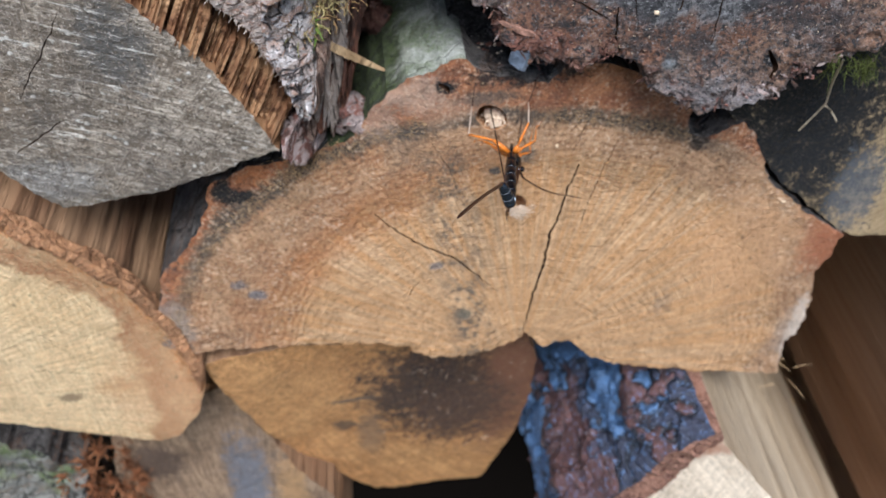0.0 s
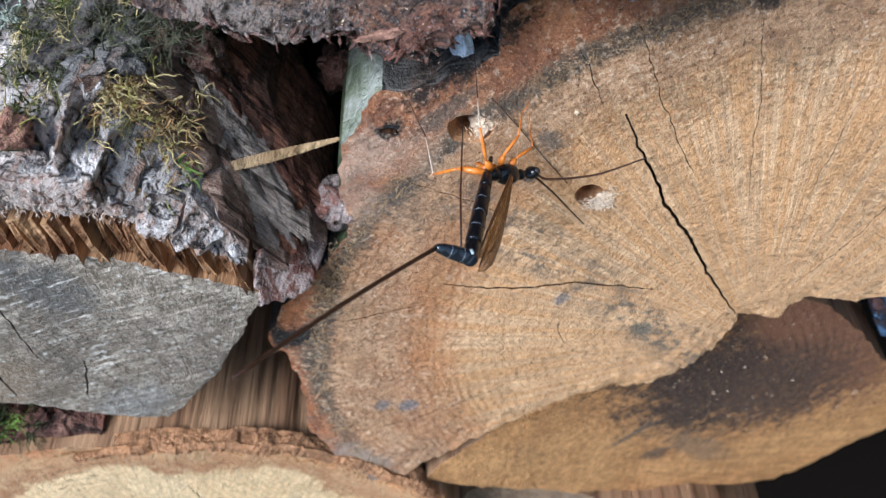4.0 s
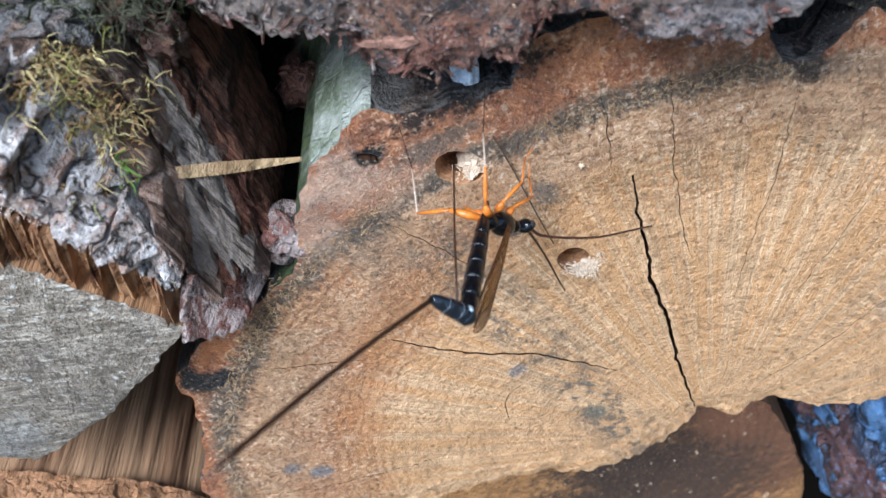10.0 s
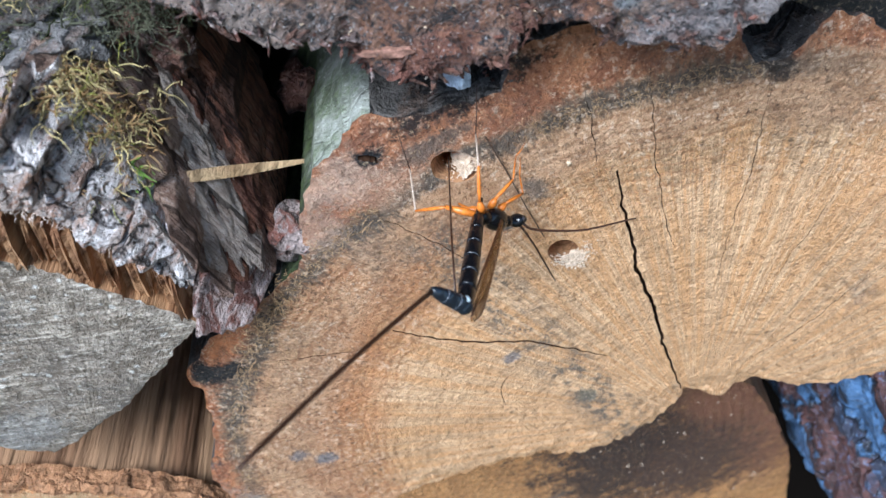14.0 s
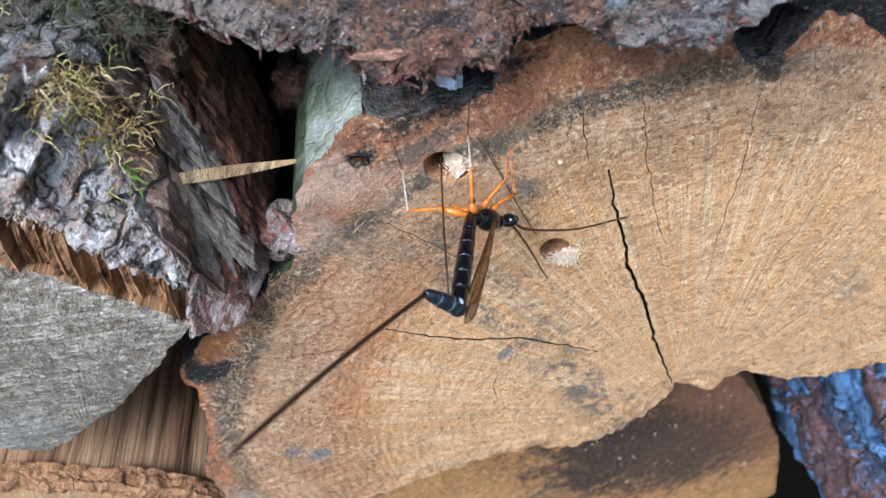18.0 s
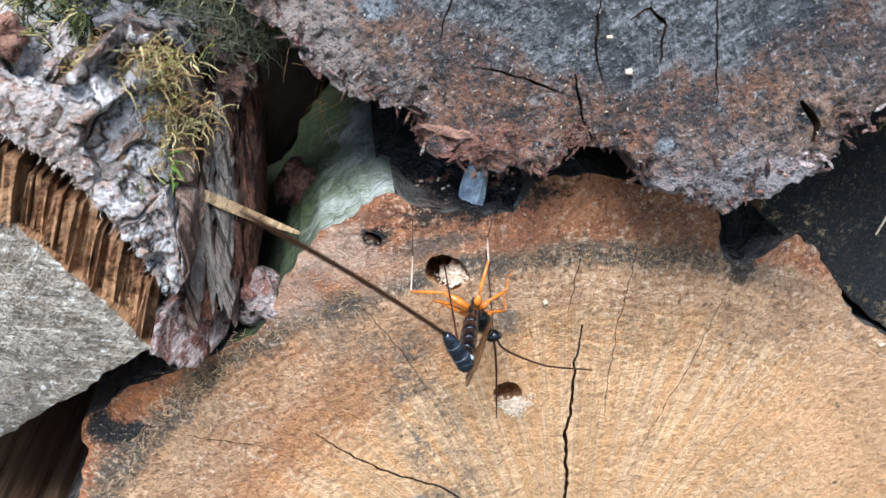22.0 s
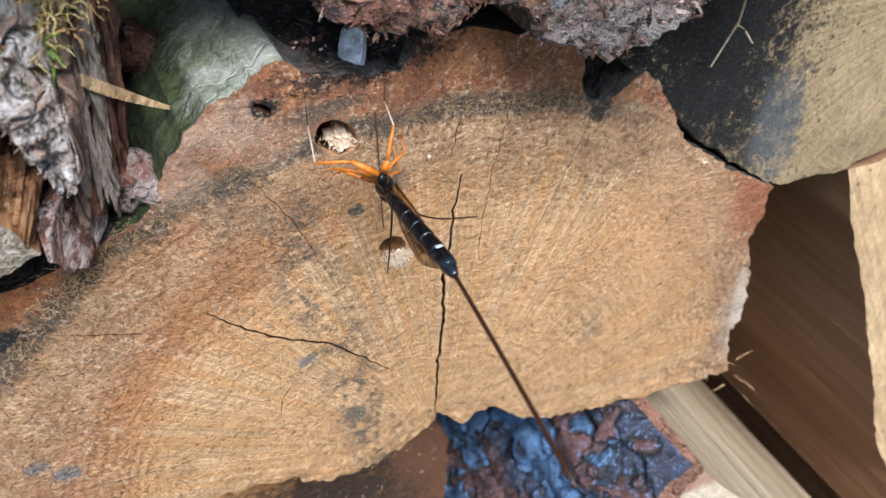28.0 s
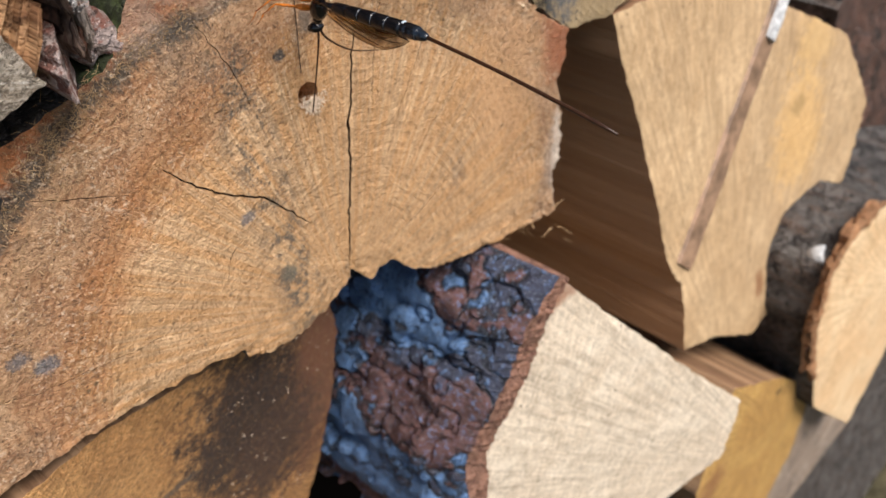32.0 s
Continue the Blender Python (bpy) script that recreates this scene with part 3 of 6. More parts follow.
def layered_bark(name, light, dark, fleck):
    """Torn inner bark: upright fibres, crumbly flecks, dark slits."""
    g = Nodes(name, 0.8, 0.25)
    grain = g.noise(1, 6, 0.75, g.stretch((850, 850, 60)), 0.5)
    slit = g.noise(1, 4, 0.7, g.stretch((360, 360, 32)), 0.8)
    crumb_n = g.noise(620, 5, 0.8)
    wide = g.noise(85, 5, 0.7, warp=0.5)
    col = g.mix(g.step(grain, 0.4, 0.62), light, dark)
    col = g.mix(g.step(wide, 0.46, 0.6, 0.0, 0.7), col, tuple(0.5 * c for c in dark))
    col = g.mix(g.math("MULTIPLY", g.step(crumb_n, 0.52, 0.62), g.step(wide, 0.4, 0.55, 0.8, 0.2)), col, fleck)
    col = g.mix(g.step(slit, 0.40, 0.46, 0.9, 0.0), col, tuple(0.2 * c for c in dark))
    h = g.math("ADD", g.math("MULTIPLY", grain, 2.0), g.math("ADD", g.math("MULTIPLY", slit, 1.5), g.math("MULTIPLY", crumb_n, 1.2)))
    return g.finish(col, h, 1.0, 0.0014)


def wet_bark(name, blue, indigo, maroon):
    """Smooth damp bark in broad sheets: each sheet near black, maroon, or blue with the sky's sheen painted in, with
    dark gaps between.
    """
    g = Nodes(name, 0.6, 0.45)
    drift = g.vec("ADD", g.pos, g.vec("SCALE", g.vec("SUBTRACT", _colour_noise(g, 75), (0.5, 0.5, 0.5)), 0.036))
    lie = g.stretch((1.0, 0.5, 0.8), drift)
    pick = g.vec("DOT_PRODUCT", g.voronoi(48, lie, out="Color"), (1, 0, 0))
    gap = g.voronoi(48, lie, "DISTANCE_TO_EDGE")
    cloud, grain, fine = g.noise(110, 5, 0.7), g.noise(520, 5, 0.8), g.noise(1500, 3, 0.8)
    high = g.math("ADD", g.vec("DOT_PRODUCT", g.pos, (0, 0, 1)), g.math("MULTIPLY", g.math("SUBTRACT", g.noise(45, 4), 0.5), 0.05))
    pick = g.math("SUBTRACT", pick, g.step(high, -0.062, -0.042, 0.0, 0.2))
    col = g.mix(g.step(cloud, 0.40, 0.6), blue, tuple(0.6 * c for c in blue))
    col = g.mix(g.step(pick, 0.30, 0.36, 1.0, 0.0), col, g.mix(g.step(cloud, 0.42, 0.58), maroon, tuple(0.6 * c for c in maroon)))
    col = g.mix(g.step(pick, 0.08, 0.14, 1.0, 0.0), col, indigo)
    col = g.mix(g.step(gap, 0.0, 0.055, 0.9, 0.0), col, (0.008, 0.009, 0.014))
    col = g.mix(g.step(grain, 0.38, 0.47, 0.75, 0.0), col, tuple(0.3 * c for c in indigo))
    col = g.mix(g.step(grain, 0.54, 0.64, 0.0, 0.5), col, tuple(1.5 * c + 0.02 for c in blue))
    # pale blue flecks paint its fine sparkle
    col = g.mix(g.step(fine, 0.58, 0.68, 0.0, 0.45), col, (0.40, 0.46, 0.52))
    h = g.math("ADD", g.math("ADD", g.math("MULTIPLY", grain, 1.3), g.math("MULTIPLY", fine, 0.7)), g.step(gap, 0.0, 0.08, 0.0, 1.4))
    return g.finish(col, h, 0.8, 0.0008)


# the first colour is sky reflection painted on dark bark
M_BARK_BLUE = wet_bark("bark_wet_sky_sheen", (0.095, 0.185, 0.36), (0.034, 0.038, 0.066), (0.125, 0.055, 0.048))
M_BARK_BLACK = layered_bark("bark_black", (0.075, 0.066, 0.062), (0.016, 0.014, 0.014), (0.26, 0.23, 0.22))
M_CHESTNUT = layered_bark("inner_bark_chestnut", (0.35, 0.145, 0.085), (0.10, 0.035, 0.023), (0.32, 0.19, 0.14))
# darker copy of the chestnut bark, with the hollow's shade in its colour
M_CHESTNUT_SHADED = layered_bark("inner_bark_shaded", (0.17, 0.075, 0.048), (0.055, 0.026, 0.018), (0.17, 0.11, 0.085))
M_LAYER_GREY = layered_bark("bark_layer_grey", (0.64, 0.53, 0.45), (0.36, 0.27, 0.22), (0.62, 0.56, 0.53))
M_LAYER_PINK = layered_bark("bark_layer_pink", (0.48, 0.33, 0.25), (0.25, 0.14, 0.10), (0.60, 0.50, 0.44))
M_STRIP = bark_stuff("bark_strip_grey", (0.46, 0.36, 0.33), (0.05, 0.025, 0.02), (0.22, 0.075, 0.05), 0.8, 1.3, patch=(0.19, 0.085, 0.065))
M_LOW = end_grain("low_end_grain", (-0.09, 0, -0.2), (0.42, 0.28, 0.17), (0.26, 0.165, 0.10), spacing=0.003, grey=0.2, ring=0.1, saw=0.4, coarse=0.6, stains=[(-0.086, -0.095, 0.008, 0.035, (0.16, 0.17, 0.20), 0.9), (-0.072, -0.105, 0.006, 0.035, (0.50, 0.29, 0.13), 0.8), (-0.115, -0.075, 0.012, 0.012, (0.07, 0.045, 0.035), 0.8)])
M_FUZZ = plain("bark_fuzz", (0.50, 0.40, 0.34), 0.9, 0.1, 0.3, 300, 0.2)
M_RUST_FUZZ = plain("rust_fuzz", (0.46, 0.22, 0.09), 0.9, 0.1, 0.5, 300, 0.2)
M_BARK_RUST = bark_stuff("bark_rust", (0.44, 0.225, 0.11), (0.20, 0.09, 0.042), (0.40, 0.18, 0.08), 0.6, 3.0, deep=0.0006)
M_CHIP = plain("chip_tan", (0.66, 0.50, 0.34), 0.85, 0.2, 0.2, 900, 0.4)
M_MOSS_BROWN = plain("moss_brown", (0.22, 0.135, 0.06), 0.9, 0.1, 0.4, 300)
M_PALE_GREY = plain("pale_grey", (0.42, 0.42, 0.42), 0.8, 0.2, 0.4, 500, 0.6)
M_BARK_END = bark_stuff("bark_broken_end", (0.82, 0.74, 0.71), (0.03, 0.022, 0.02), (0.36, 0.19, 0.12), 0.75, 1.6, patch=(0.42, 0.34, 0.30), patch_at=0.52)
M_BARK_SHADE = bark_stuff("bark_shade_grey", (0.27, 0.25, 0.24), (0.012, 0.010, 0.010), (0.16, 0.09, 0.06), 0.5, patch=(0.12, 0.11, 0.105))
# ---- building helpers ----


def mesh_object(name, verts, faces, mats, parent=None, base=(0, 0, 0), slots=None, smooth=True, crisp=42):
    """One mesh object; world-space vertices are moved into the space of the base."""
    me = bpy.data.meshes.new(name)
    b = Vector(base)
    me.from_pydata([tuple(Vector(v) - b) for v in verts], [], faces)
    for m in mats:
        me.materials.append(m)
    if slots is not None:
        me.polygons.foreach_set("material_index", slots)
    me.polygons.foreach_set("use_smooth", [smooth] * len(me.polygons))
    me.update()
    if smooth:
        me.set_sharp_from_angle(angle=radians(crisp))
    ob = new(name, me)
    if parent is not None:
        ob.parent = parent
    else:
        ob.location = b
    return ob


def part(name, bm, material, parent, label=""):
    me = bpy.data.meshes.new(name)
    bm.to_mesh(me)
    bm.free()
    for p in me.polygons:
        p.use_smooth = True
    me.materials.append(material)
    ob = new(name, me)
    ob.parent = parent
    return tagged(ob, label)


def holder(name, base, label, category, group=""):
    ob = new(name)
    ob.empty_display_size = 0.01
    ob.location = base
    return tagged(ob, label, category, group)


def nz(x, y, z, s):
    return noise.noise(Vector((x * s, y * s, z * s)))


def resample(points, n, closed=True):
    pts = np.array(points, float)
    if closed:
        pts = np.vstack([pts, pts[:1]])
    seg = np.hypot(*np.diff(pts, axis=0).T)
    s = np.r_[0, np.cumsum(seg)]
    at = np.linspace(0, s[-1], n, endpoint=not closed)
    return np.stack([np.interp(at, s, pts[:, 0]), np.interp(at, s, pts[:, 1])], 1)


def prism(outline, centre, front, depth, n=220, rings=26, rough=1.0, relief=0.5, lean=(0, 0), steps=14, ridge=0.6, seed=0.0, ragged=0.0):
    """A log piece with a sawn end: polar grid on the end, fibrous sides that run back. Millimetres in x and z; front gives y in metres."""
    base = resample(outline, n)
    c = np.array(centre, float)
    out = []
    for k, (x, z) in enumerate(base):
        d = np.array([x, z]) - c
        d /= np.hypot(*d) + 1e-9
        w = rough * (1.1 * nz(x, seed, z, 0.16) + 0.7 * nz(x, seed + 5, z, 0.5) + 0.35 * nz(x, seed + 9, z, 1.3))
        out.append((x + d[0] * w, z + d[1] * w))
    out = np.array(out)
    verts, faces, slots = [], [], []
    x0, z0 = c / 1000
    verts.append((x0, front(x0, z0), z0))
    for i in range(1, rings + 1):
        f = (i / rings) ** 0.85
        for x, z in out:
            px, pz = (c + (np.array([x, z]) - c) * f) / 1000
            y = front(px, pz) + relief * 0.001 * (0.9 * nz(px * 1000, seed, pz * 1000, 0.06) + 0.35 * nz(px * 1000, seed + 3, pz * 1000, 0.4) + 0.15 * nz(px * 1000, seed + 4, pz * 1000, 1.1))
            if ragged:
                y += ragged * 0.001 * max(0.0, (i / rings - 0.72) / 0.28) * (0.9 * nz(px * 1000, seed + 6, pz * 1000, 0.22) + 0.7 * nz(px * 1000, seed + 7, pz * 1000, 0.55) + 0.4 * nz(px * 1000, seed + 8, pz * 1000, 1.3))
            if i == rings:
                y += 0.0009 * abs(nz(px * 1000, seed, pz * 1000, 0.8))
            verts.append((px, y, pz))
    for k in range(n):
        faces.append((0, 1 + (k + 1) % n, 1 + k)), slots.append(0)
    for i in range(rings - 1):
        a, b = 1 + i * n, 1 + (i + 1) * n
        for k in range(n):
            q = (k + 1) % n
            faces.append((a + k, a + q, b + q, b + k)), slots.append(0)
    last = 1 + (rings - 1) * n
    for j in range(1, steps + 1):
        f = (j / steps) ** 1.7
        for k, (x, z) in enumerate(out):
            y = verts[last + k][1] + (depth - verts[last + k][1]) * f
            d = np.array([x, z]) - c
            d /= np.hypot(*d) + 1e-9
            w = ridge * (nz(x, y * 25, z, 0.55) + 0.8 * nz(x, y * 25 + 7, z, 0.2)) * min(1.0, f * 6)
            verts.append(((x + d[0] * w) / 1000 + lean[0] * y, y, (z + d[1] * w) / 1000 + lean[1] * y))
        a, b = (last if j == 1 else 1 + (rings + j - 2) * n), 1 + (rings + j - 1) * n
        for k in range(n):
            q = (k + 1) % n
            faces.append((a + k, a + q, b + q, b + k)), slots.append(1)
    end = 1 + (rings + steps - 1) * n
    verts.append((x0 + lean[0] * depth, depth, z0 + lean[1] * depth))
    for k in range(n):
        faces.append((len(verts) - 1, end + k, end + (k + 1) % n)), slots.append(1)
    return verts, faces, slots, out


def level(y=0.0, bx=0.0, bz=0.0, x0=0.0, z0=0.0):
    return lambda x, z: y + bx * (x - x0) + bz * (z - z0)


def firewood(label, outline, centre, front, mats, depth=0.26, **more):
    """A piece of firewood as an Empty with its wood; bark is added to it."""
    low = min(p[1] for p in outline) / 1000
    base = (centre[0] / 1000, 0.05, low)
    log = holder("firewood_log", base, label, "firewood", "logs of the woodpile")
    v, f, s, out = prism(outline, centre, front, depth, **more)
    body = mesh_object("wood", v, f, mats, log, base, s)
    return log, body, base


def bark_shell(log, base, arc, mat, thick, y0, y1, n=150, m=46, name="bark", bumps=1.0, label="", flip=1, plates=0.16, front=None, seed=0.0, roll=0.25, calm_in=4.0, thin=1.0, edge=None, step=1.6, sharp=7.0, grain=1.0, warp=0.5, flakes=0.0, long=0.7):
    """Bark along an arc of the outline (millimetres, inner side): outer plates, torn front edge, inner side."""
    line = resample(arc, n, False)
    tang = np.gradient(line, axis=0)
    norm = np.stack([-tang[:, 1], tang[:, 0]], 1) * flip
    norm /= np.hypot(*norm.T)[:, None] + 1e-9
    verts, faces = [], []
    rows = m + 6
    for i, ((x, z), (nx, nz_)) in enumerate(zip(line, norm)):
        u = i / (n - 1)
        ends = min(1.0, 6 * u + 0.35, 6 * (1 - u) + 0.35)
        ys = (y0 if front is None else front(x / 1000, z / 1000)) + 0.0009 * nz(x, seed, z, 0.2) + 0.0006 * nz(x, seed + 2, z, 1.1)
        th = thick * ends * (1 + 0.15 * nz(x, seed + 1, z, 0.12))
        for j in range(rows):
            if j < 6:
                f = j / 6
                w = th * f
                y = ys + 0.0006 * nz(x * 1.0, f * 3 + seed, z, 1.0) - 0.0008 * math.sin(math.pi * f)
                w *= thin
                bump = 0.18 * nz(x, w + seed, z, 1.3)
            else:
                f = (j - 6) / (m - 1)
                y = ys + (y1 - ys) * f ** 1.3
                p = Vector((x * plates, y * 1000 * plates * long, z * plates + seed))
                p += warp * Vector((nz(x, y * 1000, z, 0.12), nz(x, y * 1000 + 9, z, 0.12), nz(x, y * 1000 - 9, z, 0.12)))
                dist, near = noise.voronoi(p)
                cell = min(1.0, (dist[1] - dist[0]) * sharp) + step * (noise.cell(near[0] * 7.3) - 0.5)
                calm = min(1.0, f * calm_in)
                bump = calm * bumps * (1.9 * (cell - 0.7) + 1.1 * nz(x, y * 1000, z, 0.11)) + grain * bumps * (0.3 * nz(x, y * 1000, z, 0.3) + 0.3 * nz(x, y * 700, z, 0.9) + 0.22 * nz(x, y * 1000, z, 1.9))
                if flakes:
                    rise = 3.2 * (nz(x, y * 1000 + 31, z, 0.10) + 0.5 * nz(x, y * 1000 + 37, z, 0.27) + 0.22 * nz(x, y * 1000 + 41, z, 0.8))
                    low = math.floor(rise)
                    bump += calm * flakes * (low + min(1.0, max(0.0, (rise - low - 0.72) / 0.28)))
                w = th * (thin + (1 - thin) * min(1.0, f * 6) ** 0.6) + min(1.0, f * 10) * bump - roll * (1 - min(1.0, f * 12))
                bump = 0
            verts.append(((x + nx * (w + bump)) / 1000, y, (z + nz_ * (w + bump)) / 1000))
        verts.append((x / 1000, y1, z / 1000))
    r1 = rows + 1
    for i in range(n - 1):
        for j in range(rows):
            faces.append((i * r1 + j, i * r1 + j + 1, (i + 1) * r1 + j + 1, (i + 1) * r1 + j))
        faces.append((i * r1 + rows, i * r1, (i + 1) * r1, (i + 1) * r1 + rows))
    faces.append(tuple(range(rows, -1, -1)))
    faces.append(tuple((n - 1) * r1 + j for j in range(r1)))
    slots = None
    if edge is not None:
        slots = [1 if k % (rows + 1) < 8 or k % (rows + 1) == rows else 0 for k in range((n - 1) * (rows + 1))] + [1, 1]
    return tagged(mesh_object(name, verts, faces, [mat] if edge is None else [mat, edge], log, base, slots, crisp=24), label)



def crack_cutter(points, width, depth, front, seed):
    """A jagged wedge along a line (millimetres) that opens a crack in a sawn end."""
    line = resample(points, max(8, int(sum(math.dist(a, b) for a, b in zip(points, points[1:])) / 0.9)), False)
    n = len(line)
    tang = np.gradient(line, axis=0)
    norm = np.stack([-tang[:, 1], tang[:, 0]], 1)
    norm /= np.hypot(*norm.T)[:, None] + 1e-9
    verts, faces = [], []
    for i, (p, m) in enumerate(zip(line, norm)):
        u = i / (n - 1)
        w = width * 0.5 * (0.25 + 0.75 * math.sin(math.pi * min(0.97, max(0.06, u))) ** 0.6) * (1 + 0.6 * nz(i * 0.9, seed, 0, 1.0))
        p = p + m * 0.45 * nz(i * 0.45, seed + 8, 0, 1.0)
        for s, y, k in ((-1, -0.003, 1.0), (1, -0.003, 1.0), (1, depth / 1000, 0.25), (-1, depth / 1000, 0.25)):
            q = p + m * s * w * k
            verts.append((q[0] / 1000, front(q[0] / 1000, q[1] / 1000) + y, q[1] / 1000))
    for i in range(n - 1):
        a, b = 4 * i, 4 * (i + 1)
        for k in range(4):
            faces.append((a + k, a + (k + 1) % 4, b + (k + 1) % 4, b + k))
    faces.append((3, 2, 1, 0))
    faces.append(tuple(4 * (n - 1) + k for k in range(4)))
    return verts, faces


def hole_cutter(x, z, rx, rz, depth, tilt, front, seed):
    """A gnawed, slightly uneven hole."""
    verts, faces, n = [], [], 28
    rows = [(-0.003, 1.12), (0.0, 1.05), (depth * 0.3, 1.0), (depth * 0.75, 0.92), (depth, 0.6)]
    for y, k in rows:
        for i in range(n):
            a = 2 * math.pi * i / n
            w = k * (1 + 0.13 * nz(math.cos(a) * 2, math.sin(a) * 2, y * 200 + seed, 1.0))
            u, v = rx * w * math.cos(a), rz * w * math.sin(a)
            c, s = math.cos(tilt), math.sin(tilt)
            verts.append(((x + u * c - v * s) / 1000, front(x / 1000, z / 1000) + y / 1000 if y > 0 else front(x / 1000, z / 1000) - 0.003 * (y < 0), (z + u * s + v * c - 0.3 * max(0, y)) / 1000))
    for j in range(len(rows) - 1):
        for i in range(n):
            a, b = j * n, (j + 1) * n
            faces.append((a + i, a + (i + 1) % n, b + (i + 1) % n, b + i))
    faces.append(tuple(range(n - 1, -1, -1)))
    faces.append(tuple((len(rows) - 1) * n + i for i in range(n)))
    return verts, faces


def carve(body, base, cutters):
    """Cuts wedges and holes out of a wood body. cutters: rows of (verts, faces), material slot."""
    me = bpy.data.meshes.new("cutter")
    verts, faces, slots = [], [], []
    for (v, f), slot in cutters:
        o = len(verts)
        verts += [tuple(Vector(p) - Vector(base)) for p in v]
        faces += [tuple(o + k for k in q) for q in f]
        slots += [slot] * len(f)
    me.from_pydata(verts, [], faces)
    for m in body.data.materials:
        me.materials.append(m)
    me.polygons.foreach_set("material_index", slots)
    bm = bmesh.new()
    bm.from_mesh(me)
    bmesh.ops.recalc_face_normals(bm, faces=bm.faces)
    bm.to_mesh(me)
    bm.free()
    bm = bmesh.new()
    bm.from_mesh(body.data)
    bmesh.ops.recalc_face_normals(bm, faces=bm.faces)
    bm.to_mesh(body.data)
    bm.free()
    tool = new("cutter", me)
    tool.location = base
    mod = body.modifiers.new("cut", "BOOLEAN")
    mod.operation, mod.object, mod.solver = "DIFFERENCE", tool, "EXACT"
    bpy.context.view_layer.update()
    cut = bpy.data.meshes.new_from_object(body.evaluated_get(bpy.context.evaluated_depsgraph_get()))
    body.modifiers.clear()
    body.data = cut
    cut.polygons.foreach_set("use_smooth", [True] * len(cut.polygons))
    cut.set_sharp_from_angle(angle=radians(38))
    bpy.data.objects.remove(tool)


def strand(verts, faces, points, radius, sides=4, taper=0.3):
    """Adds one thin bent strand to a list of vertices and faces."""
    pts = [Vector(p) for p in points]
    o, n = len(verts), len(pts)
    for i, p in enumerate(pts):
        d = (pts[min(i + 1, n - 1)] - pts[max(i - 1, 0)]).normalized()
        a = d.orthogonal().normalized()
        b = d.cross(a)
        r = radius * (1 - (1 - taper) * i / max(1, n - 1))
        verts += [tuple(p + r * (math.cos(2 * math.pi * k / sides) * a + math.sin(2 * math.pi * k / sides) * b)) for k in range(sides)]
    for i in range(n - 1):
        for k in range(sides):
            faces.append((o + i * sides + k, o + i * sides + (k + 1) % sides, o + (i + 1) * sides + (k + 1) % sides, o + (i + 1) * sides + k))
    faces.append(tuple(o + k for k in range(sides - 1, -1, -1)))
    faces.append(tuple(o + (n - 1) * sides + k for k in range(sides)))


def bundle(name, seats, count, length, radius, mat, rng, base, droop=0.6, curl=0.8, spread=0.6):
    """Many small bent strands that grow from seats (place, direction)."""
    verts, faces = [], []
    for _ in range(count):
        p, d = seats[rng.randrange(len(seats))]
        p = Vector(p) + Vector((rng.uniform(-1, 1), rng.uniform(-1, 1), rng.uniform(-1, 1))) * 0.0008
        d = (Vector(d) + spread * Vector((rng.gauss(0, 1), rng.gauss(0, 1), rng.gauss(0, 1)))).normalized()
        n, pts = 6, [p]
        step = length * rng.uniform(0.5, 1.3) / n
        for _ in range(n):
            d = (d + Vector((0, -0.05, -droop / n)) + curl / n * Vector((rng.gauss(0, 1), rng.gauss(0, 1), rng.gauss(0, 1)))).normalized()
            p = p + step * d
            pts.append(p)
        strand(verts, faces, pts, radius * rng.uniform(0.6, 1.3), 3)
    return mesh_object(name, verts, faces, [mat], None, base)


def lump(centre, size, seed, detail=3, rough=0.35, freq=1.6):
    """An uneven pebble-like body."""
    bm = bmesh.new()
    bmesh.ops.create_icosphere(bm, subdivisions=detail, radius=1)
    for v in bm.verts:
        k = 1 + rough * noise.noise(v.co * freq + Vector((seed, 0, 0))) + 0.4 * rough * noise.noise(v.co * freq * 3 + Vector((0, seed, 0)))
        v.co = Vector((v.co.x * size[0], v.co.y * size[1], v.co.z * size[2])) * k + Vector(centre)
    return bm
# ---- setting ----
ground = mesh_object("ground", [(-60, -60, -0.62), (60, -60, -0.62), (60, 60, -0.62), (-60, 60, -0.62)], [(0, 1, 2, 3)], [M_SOIL])
tagged(ground, "bare brown soil round the woodpile", "ground", kind="structure")


def slab(name, x0, x1, y0, y1, z0, z1, mat):
    bm = bmesh.new()
    bmesh.ops.create_cube(bm, size=1)
    for v in bm.verts:
        v.co = ((x0 + x1) / 2 + v.co.x * (x1 - x0), (y0 + y1) / 2 + v.co.y * (y1 - y0), (z0 + z1) / 2 + v.co.z * (z1 - z0))
    me = bpy.data.meshes.new(name)
    bm.to_mesh(me)
    bm.free()
    me.materials.append(mat)
    return new(name, me)


# added wall that closes the pile, coloured as its deep shade
tagged(slab("wall_back", -0.9, 1.0, 0.26, 0.30, -0.62, 0.45, M_BACK), "added wall closing the pile, near-black in place of shade", "backdrop", kind="structure")
rng = random.Random(7)

